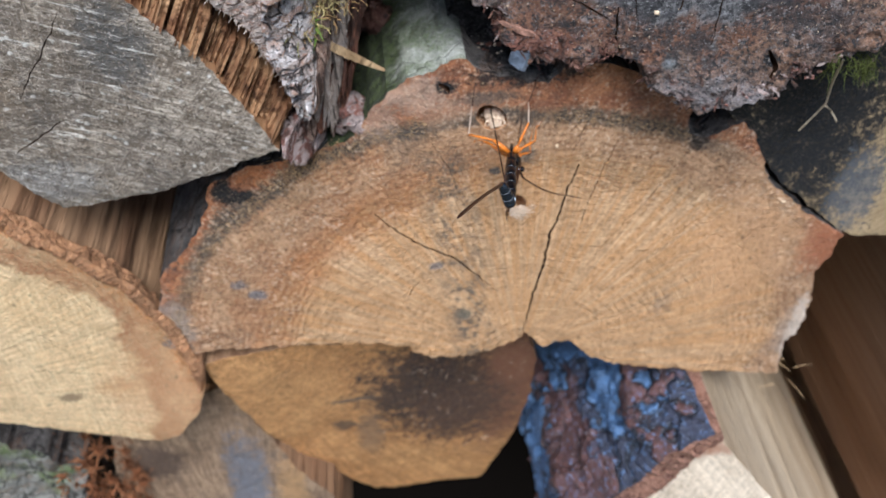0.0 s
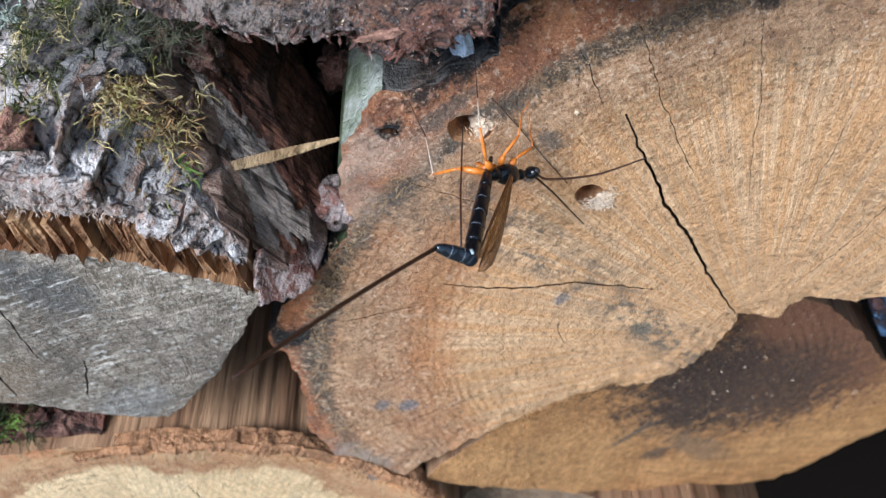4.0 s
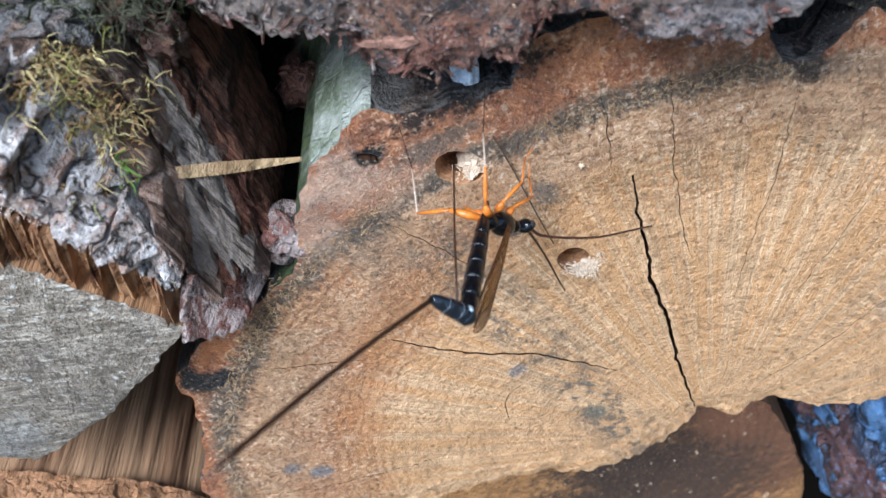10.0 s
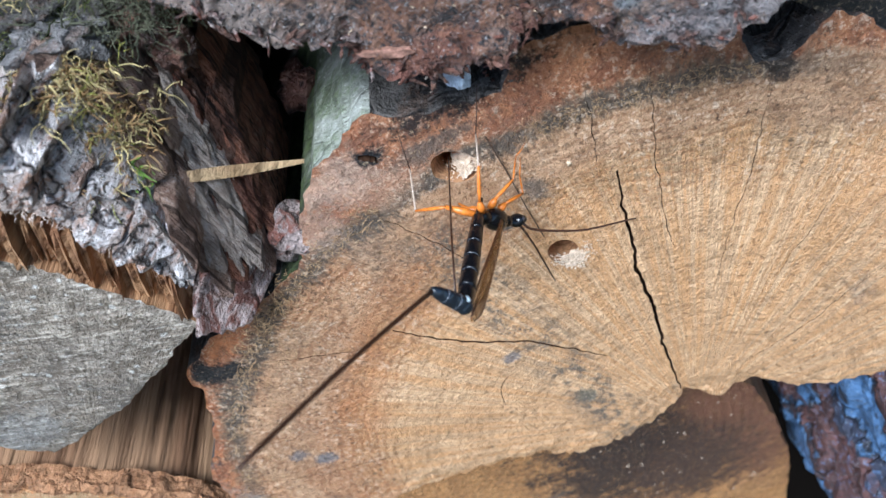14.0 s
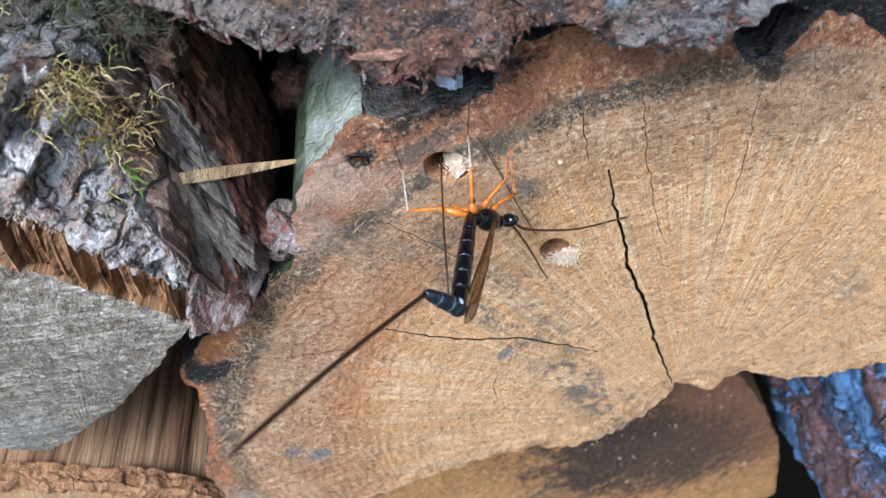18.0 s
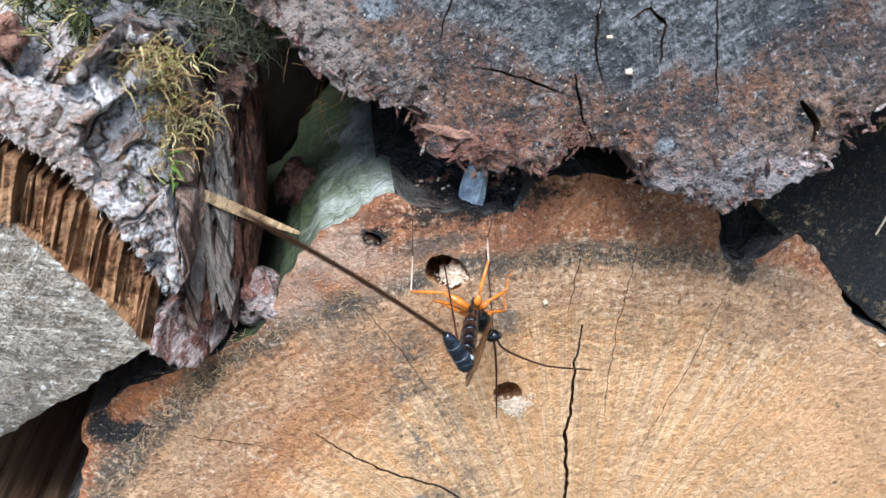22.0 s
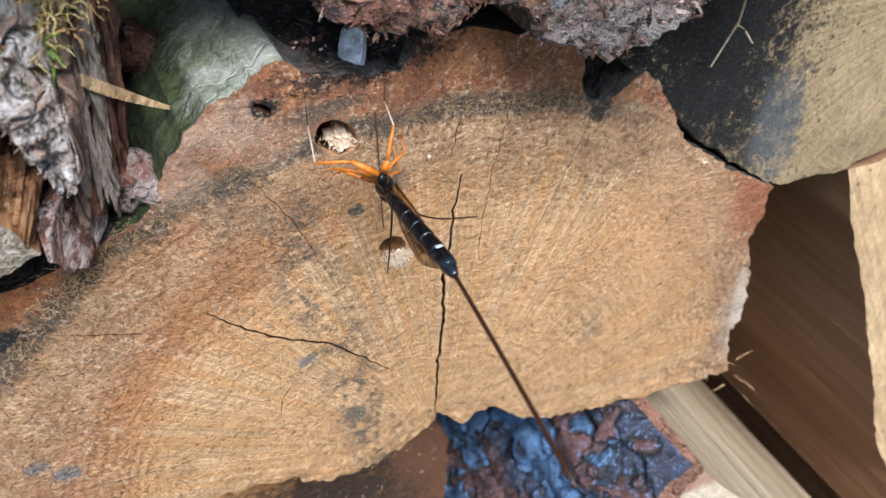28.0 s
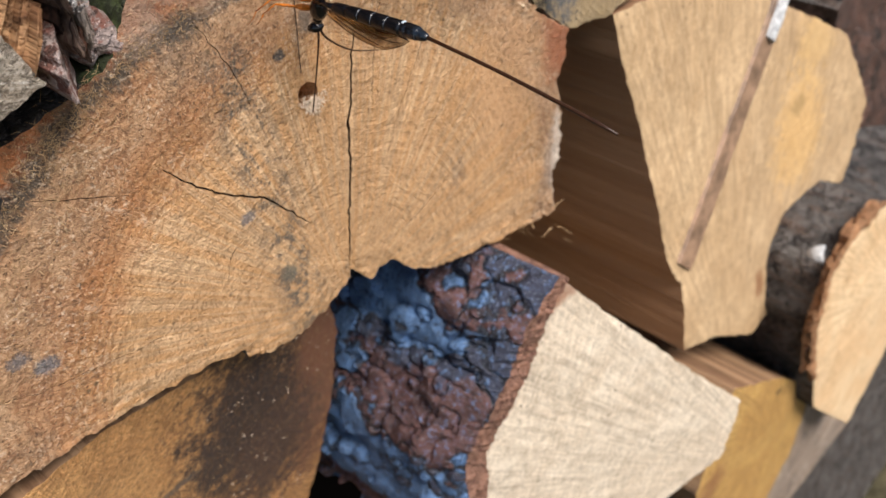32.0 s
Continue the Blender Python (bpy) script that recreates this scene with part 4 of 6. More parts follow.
# ---- the half log on which the wasp sits ----
MAIN = [(-93.5, 2.5), (-93, 12), (-88, 29), (-78, 40), (-72, 54), (-65, 59), (-56, 60), (-48, 62), (-41, 64.5), (-37.5, 69), (-33.5, 74.5), (-28, 78.8), (-21, 82), (-16, 83), (-13, 80), (-9, 78), (-3, 76), (2, 76), (5, 79), (8, 81.4), (14, 80.2), (22, 77.4), (31, 73.6), (33.2, 70), (34.3, 61), (38, 59.5), (42.5, 61), (46, 63), (52, 55.8), (58, 43), (63, 39), (80, 26), (77, 13), (79, -5), (76, -14), (76, -29), (50, -24), (28, -19), (20, -15), (14, -8), (6, -9), (1, -3), (-4, -6), (-8, -8.5), (-14, -10.5), (-22, -10), (-29.5, -8.4), (-29.8, -4.6), (-43, -2.4), (-50, -1.5), (-64, -1), (-80, -0.5), (-87, -1)]
main_front = level(0.0)
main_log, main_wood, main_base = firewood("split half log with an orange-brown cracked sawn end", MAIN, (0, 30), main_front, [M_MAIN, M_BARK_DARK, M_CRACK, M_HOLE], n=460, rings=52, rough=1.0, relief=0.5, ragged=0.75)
MAIN_CRACKS = [
    ([(10.2, 54), (9.2, 50), (8, 46), (7, 40), (5, 33), (4, 22), (2, 12), (0.2, -2.5)], 0.78, 7),
    ([(-37, 43), (-32, 37), (-26, 32), (-23, 30), (-18, 27), (-13, 21), (-8, 15)], 0.56, 5),
    ([(-25, 66), (-22, 60), (-19, 54), (-17, 47)], 0.22, 3),
    ([(21, 68), (18.5, 60), (16, 53), (13.5, 42), (12, 34)], 0.22, 3),
    ([(36, 58), (29, 44), (21, 32), (15, 21)], 0.19, 3),
    ([(42, 34), (34, 26), (24, 17)], 0.17, 2.5),
    ([(42, 9), (28, 3), (13, -2)], 0.22, 2.5),
    ([(12, 70), (10, 63), (8, 57)], 0.22, 2.5),
    ([(-60, 49), (-50, 44), (-43, 41)], 0.28, 2),
    ([(-88, 22), (-70, 14.5), (-52, 11), (-34, 9.5)], 0.19, 2),
    ([(-30, 13), (-29, 17), (-27, 19.5), (-24, 21)], 0.26, 2),
]
carve(main_wood, main_base, [(crack_cutter(p, w, d, main_front, 3.1 * i), 2) for i, (p, w, d) in enumerate(MAIN_CRACKS)] + [(hole_cutter(-10.2, 68.2, 3.6, 2.7, 20, -0.75, main_front, 2.0), 3), (hole_cutter(-3.8, 43.2, 2.4, 2.6, 9, 0.2, main_front, 5.0), 3), (crack_cutter([(-21.6, 77.4), (-20.6, 76.9), (-19.8, 76.2), (-19.4, 75.2)], 1.6, 4, main_front, 7.0), 2)])
# the upper flank keeps its thin grey-green bark
main_wood.data.materials.append(M_BARK_GREEN)
for q in main_wood.data.polygons:
    c = q.center + Vector(main_base)
    if q.material_index == 1 and -0.046 < c.x < -0.0155 and c.z > 0.060 and c.y < 0.12:
        q.material_index = 4
# black rotten bark in the dip at the top: a shelf that runs back, lower where the pale chip stands
def crust_front(x, z):
    notch = max(0.0, 1 - abs((x + 0.003) / 0.0065) ** 2)
    return max(0.0008, 0.0010 + 2.6 * (z - 0.0768) + notch * (0.0040 + 0.5 * (0.0785 - z)))


v, f, s, _ = prism([(-17.5, 83.5), (-16, 79.9), (-12, 77.2), (-7, 74.4), (-2, 73.2), (3, 74.6), (8, 79.6), (9, 84), (5, 87), (-4, 88), (-13, 87.5)], (-4, 80.5), crust_front, 0.09, n=190, rings=40, rough=1.2, relief=1.5, seed=4.0, ragged=1.0)
tagged(mesh_object("bark", v, f, [M_BARK_BLACK], main_log, main_base), "black rotten bark")
# Added black filler for the right notch's dark hole, shade put into its colour.
v, f, s, _ = prism([(30, 75), (33, 66), (34.5, 60), (39, 59.6), (46, 64), (42, 80)], (38, 68), level(0.007), 0.09, n=60, rings=10, rough=1.0, relief=2.0, seed=8.0)
tagged(mesh_object("bark", v, f, [M_BARK_BLACK], main_log, main_base), "black rotten bark")

# frass under the second hole and on the floor of the first
for cx, cz, wx, wz, deep in ((-2.7, 40.4, 2.9, 1.7, 0.0), (-8.9, 66.4, 2.2, 0.7, 0.006)):
    verts, faces = [], []
    heap = lump((cx / 1000, 0.0005 if deep == 0 else 0.0036, (cz - (0.0 if deep == 0 else 0.2)) / 1000), (0.85 * wx / 1000, 0.0006 if deep == 0 else 0.0030, (0.9 * wz if deep == 0 else 1.4) / 1000), cx, 4, 0.7, 2.2)
    heap.verts.index_update()
    verts += [tuple(q.co) for q in heap.verts]
    faces += [tuple(q.index for q in fc.verts) for fc in heap.faces]
    heap.free()
    for _ in range(620):
        u, w = rng.gauss(0, 0.55), rng.gauss(0, 0.55)
        p = Vector(((cx + wx * u) / 1000, rng.uniform(-0.0005, 0.0004) if deep == 0 else rng.uniform(-0.0002, deep), (cz + wz * w + 0.5 * wx * abs(u) * (deep == 0)) / 1000))
        d = Vector((rng.gauss(0, 1), -abs(rng.gauss(0, 0.6)), rng.gauss(-0.5, 1))).normalized()
        strand(verts, faces, [p, p + d * rng.uniform(0.0001, 0.00045)], rng.uniform(0.00005, 0.00012), 4, 0.6)
    tagged(mesh_object("frass", verts, faces, [M_FRASS], None, (cx / 1000, 0, cz / 1000)), "pale chewed wood dust at a beetle hole", "wood dust", kind="stuff")

# fuzz of torn fibres along the left rim
verts, faces = [], []
for _ in range(420):
    t = rng.random()
    x, z = (-90 + 46 * t, 6 + 58 * t) if rng.random() < 0.5 else (-66 + 20 * t, 54 + 6 * t)
    if math.hypot(x + 67, z - 51) < 8:
        continue
    p = Vector(((x + rng.gauss(0, 2.5)) / 1000, -0.0004, (z + rng.gauss(0, 2.5)) / 1000))
    d = Vector((rng.gauss(0.2, 0.7), -0.5, rng.gauss(0.3, 0.8))).normalized()
    strand(verts, faces, [p, p + d * 0.0007, p + (d + Vector((rng.gauss(0, 0.4), 0, rng.gauss(0, 0.4)))) * rng.uniform(0.0010, 0.0020)], 0.00007, 3)
for _ in range(900):
    x = rng.uniform(-88, 34)
    around = 79.7 + 0.136 * max(0, -x) + rng.gauss(0, 1.0)
    if around <= abs(x) or (-24 < x < 1):
        continue
    z = math.sqrt(around * around - x * x) - 12
    p = Vector((x / 1000, -0.0003, z / 1000))
    d = Vector((0.3 * x / around + rng.gauss(0, 0.5), -0.6, 0.5 * z / around + rng.gauss(0, 0.5))).normalized()
    strand(verts, faces, [p, p + d * 0.0006, p + (d + Vector((rng.gauss(0, 0.4), 0, rng.gauss(-0.2, 0.4)))) * rng.uniform(0.0008, 0.0019)], 0.00006, 3)
tagged(mesh_object("wood_fuzz", verts, faces, [M_STRAW], None, (-0.06, 0, 0.04)), "short torn wood fibres on the sawn end", "wood fibre", kind="stuff")

# ---- the weathered log above ----
UPPER = [(-31, 119), (-30, 113), (-25, 110), (-24, 105), (-20, 100), (-10, 96), (-10, 91), (-7, 89), (0, 86), (7, 85), (10, 90), (17, 87), (20, 81), (29, 77), (44, 82), (49, 88), (56, 92), (72, 100), (84, 125), (80, 155), (55, 180), (20, 190), (-18, 180), (-36, 150)]
upper_front = level(-0.0075, -0.21)
upper_log, upper_wood, upper_base = firewood("weathered log with a dark grey end and rotten reddish rim", UPPER, (22, 130), upper_front, [M_UPPER, M_BARK_DARK, M_CRACK], n=480, rings=60, rough=1.6, relief=0.9, seed=11.0, ragged=1.9)
UPPER_CRACKS = [([(-1, 120), (-2.2, 113.4), (-5.9, 106)], 0.5, 3), ([(-2.2, 102), (4.4, 99.5), (10.5, 95.8)], 0.55, 3), ([(15.9, 112), (14.2, 101), (15.1, 96.5)], 0.5, 3), ([(30, 112), (29.5, 98), (29.2, 92)], 0.45, 3), ([(19, 105), (21.5, 106.5), (23.3, 104), (22, 99)], 0.7, 2.5), ([(11, 99), (12, 92), (12.5, 89)], 0.6, 3), ([(40, 91), (42, 88), (41.5, 85)], 1.6, 4)]
carve(upper_wood, upper_base, [(crack_cutter(p, w, d, upper_front, 40 + 2.3 * i), 2) for i, (p, w, d) in enumerate(UPPER_CRACKS)])
v, f, s, _ = prism([(-10.8, 94.8), (-7, 94), (-4, 92.7), (-3.4, 91.8), (-6, 92.2), (-9, 93.4)], (-5, 92.5), level(-0.0082, -0.2), 0.0, n=90, rings=8, rough=0.9, relief=0.8, steps=3)
tagged(mesh_object("sliver", v, f, [plain("pink_sliver", (0.27, 0.145, 0.105), 0.9, 0.2, 0.6, 700, 1.0)], upper_log, upper_base), "pinkish torn sliver of inner bark")
UPPER_EDGE = resample([(-31, 119), (-30, 113), (-25, 110), (-24, 105), (-20, 100), (-10, 96), (-10, 91), (-7, 89), (0, 86), (7, 85), (10, 90), (17, 87), (20, 81), (29, 77), (44, 82), (49, 88), (56, 92)], 300, False)


def flakes_along(line, count, size, mat, label, inward, spread=1.6, where=lambda x: True):
    """Torn bark flakes that stand out from an edge, one joined mesh."""
    verts, faces = [], []
    for _ in range(count):
        x, z = line[rng.randrange(len(line))]
        if not where(x):
            continue
        x, z = x + rng.gauss(0, 0.7) + inward[0] * abs(rng.gauss(0, spread)), z + rng.gauss(0, 0.5) + inward[1] * abs(rng.gauss(0, spread))
        bit = lump((0, 0, 0), (size * rng.uniform(0.7, 1.9), size * rng.uniform(0.2, 0.45), size * rng.uniform(0.18, 0.5)), rng.uniform(0, 90), 2, 1.1, 2.0)
        turn = Euler((rng.uniform(-0.7, 0.7), rng.uniform(0, 6.3), rng.uniform(-0.6, 0.6))).to_matrix()
        o = len(verts)
        spot = Vector((x / 1000, upper_front(x / 1000, z / 1000) + rng.uniform(-0.0009, 0.0016), z / 1000))
        bit.verts.index_update()
        verts += [tuple(turn @ q.co + spot) for q in bit.verts]
        faces += [tuple(o + q.index for q in fc.verts) for fc in bit.faces]
        bit.free()
    return tagged(mesh_object("bark_flakes", verts, faces, [mat], None, (line[0][0] / 1000, 0, line[0][1] / 1000), crisp=24), label, "bark flakes", kind="stuff")


flakes_along(UPPER_EDGE, 260, 0.0008, M_BARK_RED, "reddish torn flakes on the rim of the weathered log", (0, 1), where=lambda x: -14 < x < 14)
flakes_along(UPPER_EDGE, 130, 0.0007, M_STRIP, "grey-brown torn flakes on the rim of the weathered log", (0.3, 1), where=lambda x: x < -8 or x > 12)
flakes_along(UPPER_EDGE, 160, 0.0008, M_BARK_BROWN, "brown torn flakes on the rim of the weathered log", (0, 1), 3.0)
verts, faces = [], []
for _ in range(1100):
    a, q = rng.uniform(0, 2 * math.pi), rng.uniform(12, 66)
    x, z = 18 + q * math.cos(a), 135 + q * math.sin(a)
    edge_z = np.interp(x, [-24, -20, -10, -7, 0, 8, 17, 20, 29, 44, 56, 60], [107, 102, 98, 92, 88.5, 91, 89, 84, 80, 84.5, 94, 98])
    if z > 125 or x < -22 or x > 58 or z < edge_z:
        continue
    p = Vector((x / 1000, upper_front(x / 1000, z / 1000) - 0.0008, z / 1000))
    d = Vector((rng.gauss(0, 1), -0.35, rng.gauss(0, 1))).normalized()
    strand(verts, faces, [p, p + d * rng.uniform(0.0001, 0.0005)], rng.uniform(0.00004, 0.00009), 4, 0.6)
tagged(mesh_object("wood_crumbs", verts, faces, [M_CHIP], None, (0.02, -0.01, 0.1)), "pale crumbs of sawdust on the weathered end", "sawdust", kind="stuff")
chip = part("wood_chip", lump((0, 0, 0), (0.0006, 0.0002, 0.0004), 3.0, 2, 0.6), M_CHIP, None)
chip.matrix_world = pose(0.0180, -0.0124, 0.0986, 0, 20, 0)
tagged(chip, "small tan wood chip stuck on the dark log end", "wood chip", "chips on the dark end")
for x, z, turn in ((0.0505, 0.1030, 60), (0.0160, 0.1035, 10)):
    copy_thing(chip, pose(x, upper_front(x, z) - 0.0009, z, 0, turn, 0) @ Matrix.Diagonal((0.8, 0.8, 0.5, 1)))

# ---- the grey log with loose bark ----
GREY = [(-150, 112), (-128, 127), (-114, 125), (-101, 121), (-91, 117), (-78, 106), (-67, 93), (-59, 79), (-55, 70), (-65, 66), (-80, 59), (-104, 53), (-114, 65), (-122, 77), (-134, 96), (-142, 104)]
grey_front = level(-0.006, -0.1, -0.08, -0.1, 0.08)
grey_log, grey_wood, grey_base = firewood("log with a weathered grey end under loose mossy bark", GREY, (-98, 88), grey_front, [M_GREY, M_FIBRE, M_CRACK], n=360, rings=40, rough=0.7, relief=0.7, ridge=1.6, seed=21.0)
GREY_CRACKS = [([(-101, 112), (-104.4, 106.5), (-110.9, 93), (-119, 79)], 0.95, 6), ([(-90, 103), (-92.4, 99), (-98, 91), (-103.3, 83)], 0.4, 3), ([(-97, 78), (-102, 74), (-108.5, 69.5)], 0.5, 3)]
carve(grey_wood, grey_base, [(crack_cutter(p, w, d, grey_front, 70 + 2.3 * i), 2) for i, (p, w, d) in enumerate(GREY_CRACKS)])
# torn ends of the fibres between the wood and its bark, one by one
arc_low = resample([(-101, 120), (-91, 116), (-78, 105), (-67, 92), (-59, 78), (-55.5, 70)], 64, False)
arc_high = resample([(-99, 125), (-88, 123), (-78, 118), (-66, 109), (-56, 97), (-50, 82)], 64, False)
fibre_mesh = []
for k in range(4):
    bm = bmesh.new()
    bmesh.ops.create_cube(bm, size=1)
    bmesh.ops.subdivide_edges(bm, edges=bm.edges, cuts=1)
    for q in bm.verts:
        q.co += 0.16 * Vector((nz(*q.co, 2.0 + k), nz(*q.co, 2.6 + k), nz(*q.co, 1.7 + k)))
    me = bpy.data.meshes.new("fibre")
    bm.to_mesh(me)
    bm.free()
    me.materials.append(M_FIBRE)
    fibre_mesh.append(me)
for i in range(63):
    lo, hi = arc_low[i], arc_high[i]
    d = hi - lo
    ob = new("fibre", fibre_mesh[i % 4])
    ob.parent = grey_log
    wide, tall = 1.05 * rng.uniform(0.6, 1.25), math.hypot(*d) * rng.uniform(0.55, 0.85)
    deep = rng.uniform(0.010, 0.016)
    cx, cz = lo + d * 0.36
    y = grey_front(cx / 1000, cz / 1000) + 0.0012 + deep / 2 + rng.uniform(-0.0010, 0.0030)
    m = Matrix.Translation(Vector((cx / 1000, y, cz / 1000)) - Vector(grey_base)) @ Matrix.Rotation(-math.atan2(d[0], d[1]) * -1, 4, "Y")
    ob.matrix_local = m @ Matrix.Diagonal((wide / 1000, deep, tall / 1000, 1))
GREY_ARC = [(-108, 127), (-99, 124.5), (-88, 122), (-79, 118), (-67, 110), (-57, 99), (-52, 88), (-49, 80)]
bark_shell(grey_log, grey_base, GREY_ARC, M_BARK_GREY, 7.5, -0.012, 0.10, n=280, m=120, label="thick loose grey bark with a torn pale edge", bumps=0.95, plates=0.095, seed=3.0, calm_in=7.0, sharp=9.0, step=2.2, edge=M_BARK_TORN, flakes=0.75)
GREY_END = [(-53, 112), (-46, 116), (-42, 112), (-40.6, 100), (-42.2, 90), (-45.5, 82), (-49.5, 79), (-51, 86), (-54, 98)]


def flaky(x, z):
    """Broken end of the bark: plates of uneven height with cracks between them."""
    dist, near = noise.voronoi(Vector((x * 105 + 0.3 * nz(x, 0, z, 300), 2.0, z * 150 + 0.3 * nz(x, 5, z, 300))))
    if x + 0.12 * (0.09 - z) > -0.0462:
        dist, near = noise.voronoi(Vector(((x + 0.14 * (0.09 - z)) * 520 + 0.3 * nz(x, 0, z, 300), 2.0, z * 55)))
    return max(-0.0125, -0.0095 + 1.6 * (x + 0.047)) + 0.0030 * (noise.cell(near[0] * 5.1) - 0.5) + 0.0030 * max(0.0, 1 - 6 * (dist[1] - dist[0]))


v, f, s, _ = prism(GREY_END, (-47, 98), flaky, 0.05, n=340, rings=70, rough=0.8, relief=0.9, ridge=1.2, seed=27.0, ragged=1.2)
corner = [sum(v[i][0] + 0.14 * (0.09 - v[i][2]) for i in q) / len(q) for q in f]
s = [1 if (m or c > -0.0455 + 0.0008 * nz(k % 340, 0, 3, 0.11)) else 0 for k, (m, c) in enumerate(zip(s, corner))]
tagged(mesh_object("bark", v, f, [M_BARK_END, M_LAYER_PINK], grey_log, grey_base, s, crisp=20), "broken grey end of the loose bark")
verts, faces = [], []
arc = resample(GREY_ARC, 400, False)
for _ in range(1000):
    x, z = arc[rng.randrange(400)]
    q = rng.random() ** 1.3 * 6.5
    p = Vector(((x + q * 0.45 * rng.uniform(0.8, 1.2)) / 1000, -0.0124 + rng.gauss(0, 0.0004), (z + 0.75 * q) / 1000))
    d = Vector((rng.gauss(0, 0.6), -0.8, rng.gauss(-0.5, 0.6))).normalized()
    strand(verts, faces, [p, p + d * 0.0004, p + (d + Vector((rng.gauss(0, 0.5), 0, rng.gauss(-0.3, 0.4)))) * 0.0007], 0.00008, 3)
tagged(mesh_object("bark_fuzz", verts, faces, [M_FUZZ], None, (-0.075, -0.012, 0.11)), "pale torn fibres along the bark edge", "bark fibre", kind="stuff")
# inner red bark at the end of the shell
v, f, s, _ = prism([(-43.5, 103), (-38.5, 102), (-36.0, 98.5), (-36.4, 90.4), (-38.6, 81.7), (-41, 76), (-46, 70), (-50, 76), (-46, 92)], (-39, 90), level(-0.0040, 1.45, 0.0, -0.047), 0.034, n=200, rings=30, rough=1.0, relief=2.0, ridge=1.3, seed=31.0, ragged=2.0)
tagged(mesh_object("inner_bark", v, f, [M_CHESTNUT_SHADED], grey_log, grey_base), "red-brown layered inner bark, hollow's shade painted in")
# loose layers that stand in front of it: foot and head of each, half width, height over the sheet
LAYERS = [((-47.6, 80.0), (-44.2, 97.0), 1.5, 2.5, M_LAYER_GREY), ((-46.6, 75.0), (-43.6, 91.0), 1.2, 3.0, M_LAYER_GREY), ((-45.2, 88.0), (-42.4, 101.0), 1.1, 2.6, M_LAYER_GREY), ((-46.5, 70.5), (-44.5, 84.0), 1.6, 2.0, M_CHESTNUT), ((-44.6, 71.0), (-42.0, 86.0), 1.5, 1.7, M_CHESTNUT), ((-48.2, 71.5), (-46.4, 83.0), 1.3, 2.3, M_LAYER_PINK), ((-42.6, 74.0), (-40.0, 88.0), 1.3, 1.4, M_CHESTNUT)]
for k in range(26):
    u, w = rng.random(), rng.random()
    reach = rng.uniform(7, 17)
    z = 74.0 + 24.0 * w
    x = -45.6 + 4.6 * w + 6.2 * u
    low_part = z < 84 + 4 * u
    # upper layers mostly take the copy darkened for the shaded hollow
    mat = M_LAYER_GREY if u < 0.42 else M_LAYER_PINK if u < 0.55 and z < 95 else M_CHESTNUT if low_part or rng.random() < 0.3 else M_CHESTNUT_SHADED
    LAYERS.append(((x - 0.09 * reach, z - reach * 0.5), (x + 0.09 * reach, z + reach * 0.5), rng.uniform(0.45, 1.05), rng.uniform(0.4, 3.4), mat))
for k, (foot, top, half, rise, mat) in enumerate(LAYERS):
    ring_pts = []
    for side in (-1, 1):
        for i in range(9):
            t = i / 8 if side < 0 else 1 - i / 8
            w = half * (0.85 + 0.5 * nz(t * 7, k, side, 1.7)) * (1 - 0.8 * abs(2 * t - 1) ** 3)
            ring_pts.append((foot[0] + (top[0] - foot[0]) * t + side * w + 0.7 * nz(t * 3, k, 7, 1.0), foot[1] + (top[1] - foot[1]) * t))
    mid_pt = ((foot[0] + top[0]) / 2, (foot[1] + top[1]) / 2)
    v, f, s, _ = prism(ring_pts, mid_pt, level(-0.0058 - 0.0010 * (rise - 1.5), 1.40, 0.02, -0.047, 0.09), 0.030, n=110, rings=9, rough=0.5, relief=1.0, ridge=0.5, seed=300.0 + 7 * k, ragged=1.6, steps=6)
    tagged(mesh_object("inner_bark", v, f, [mat], grey_log, grey_base, crisp=28), "loose upright layer of torn inner bark")
v, f, s, _ = prism([(-41, 76), (-43.4, 69.7), (-47, 64.4), (-51.3, 65), (-53.3, 69), (-54, 72), (-52.5, 74.5), (-49.7, 76), (-46, 78), (-42.5, 79.5)], (-48, 71.5), level(-0.0098, 1.9, 0.0, -0.052), 0.03, n=140, rings=20, rough=0.9, relief=1.3, ridge=1.0, seed=35.0, ragged=1.5)
tagged(mesh_object("inner_bark", v, f, [M_STRIP], grey_log, grey_base), "grey and red-brown torn strip of bark")

# ---- moss on the bark ----
DRY = [(-44.9, -4.7, 111.8), (-44.6, -4.3, 107.6), (-44.6, -3.4, 104), (-44.1, -3.2, 100.5), (-46.3, -5.3, 100.5), (-46.8, -6.5, 97.6), (-55.9, 4.4, 109.1), (-53.3, 1.4, 106.6), (-46, -6.1, 110.4), (-45.8, -4.7, 104.5), (-43.4, -3, 108.8), (-50, 0, 112), (-48, -2, 113)]
TOP = [(-64.9, 10.3, 117.8), (-62.9, 3.1, 116.2), (-68.1, 1.4, 118.5), (-56.7, 24.6, 110.2), (-61.5, 23, 114.8), (-64.2, 36.7, 118), (-58.7, 39.9, 112.1), (-70, 43.6, 120.8), (-61.1, 25.2, 115.1), (-58.4, 22.2, 111.1), (-56, 12, 111), (-58, 16, 113)]
LICHEN = [(-79.7, 17.6, 127.2), (-86.7, 32, 127.6), (-73.2, 28.8, 123.6), (-76, 22, 125.5), (-82, 26, 128)]
M_MOSS_GREY = plain("moss_grey", (0.085, 0.085, 0.055), 0.9, 0.1, 0.5, 300)
M_MOSS_DARK = plain("moss_dark", (0.035, 0.04, 0.018), 0.9, 0.1, 0.5, 300)
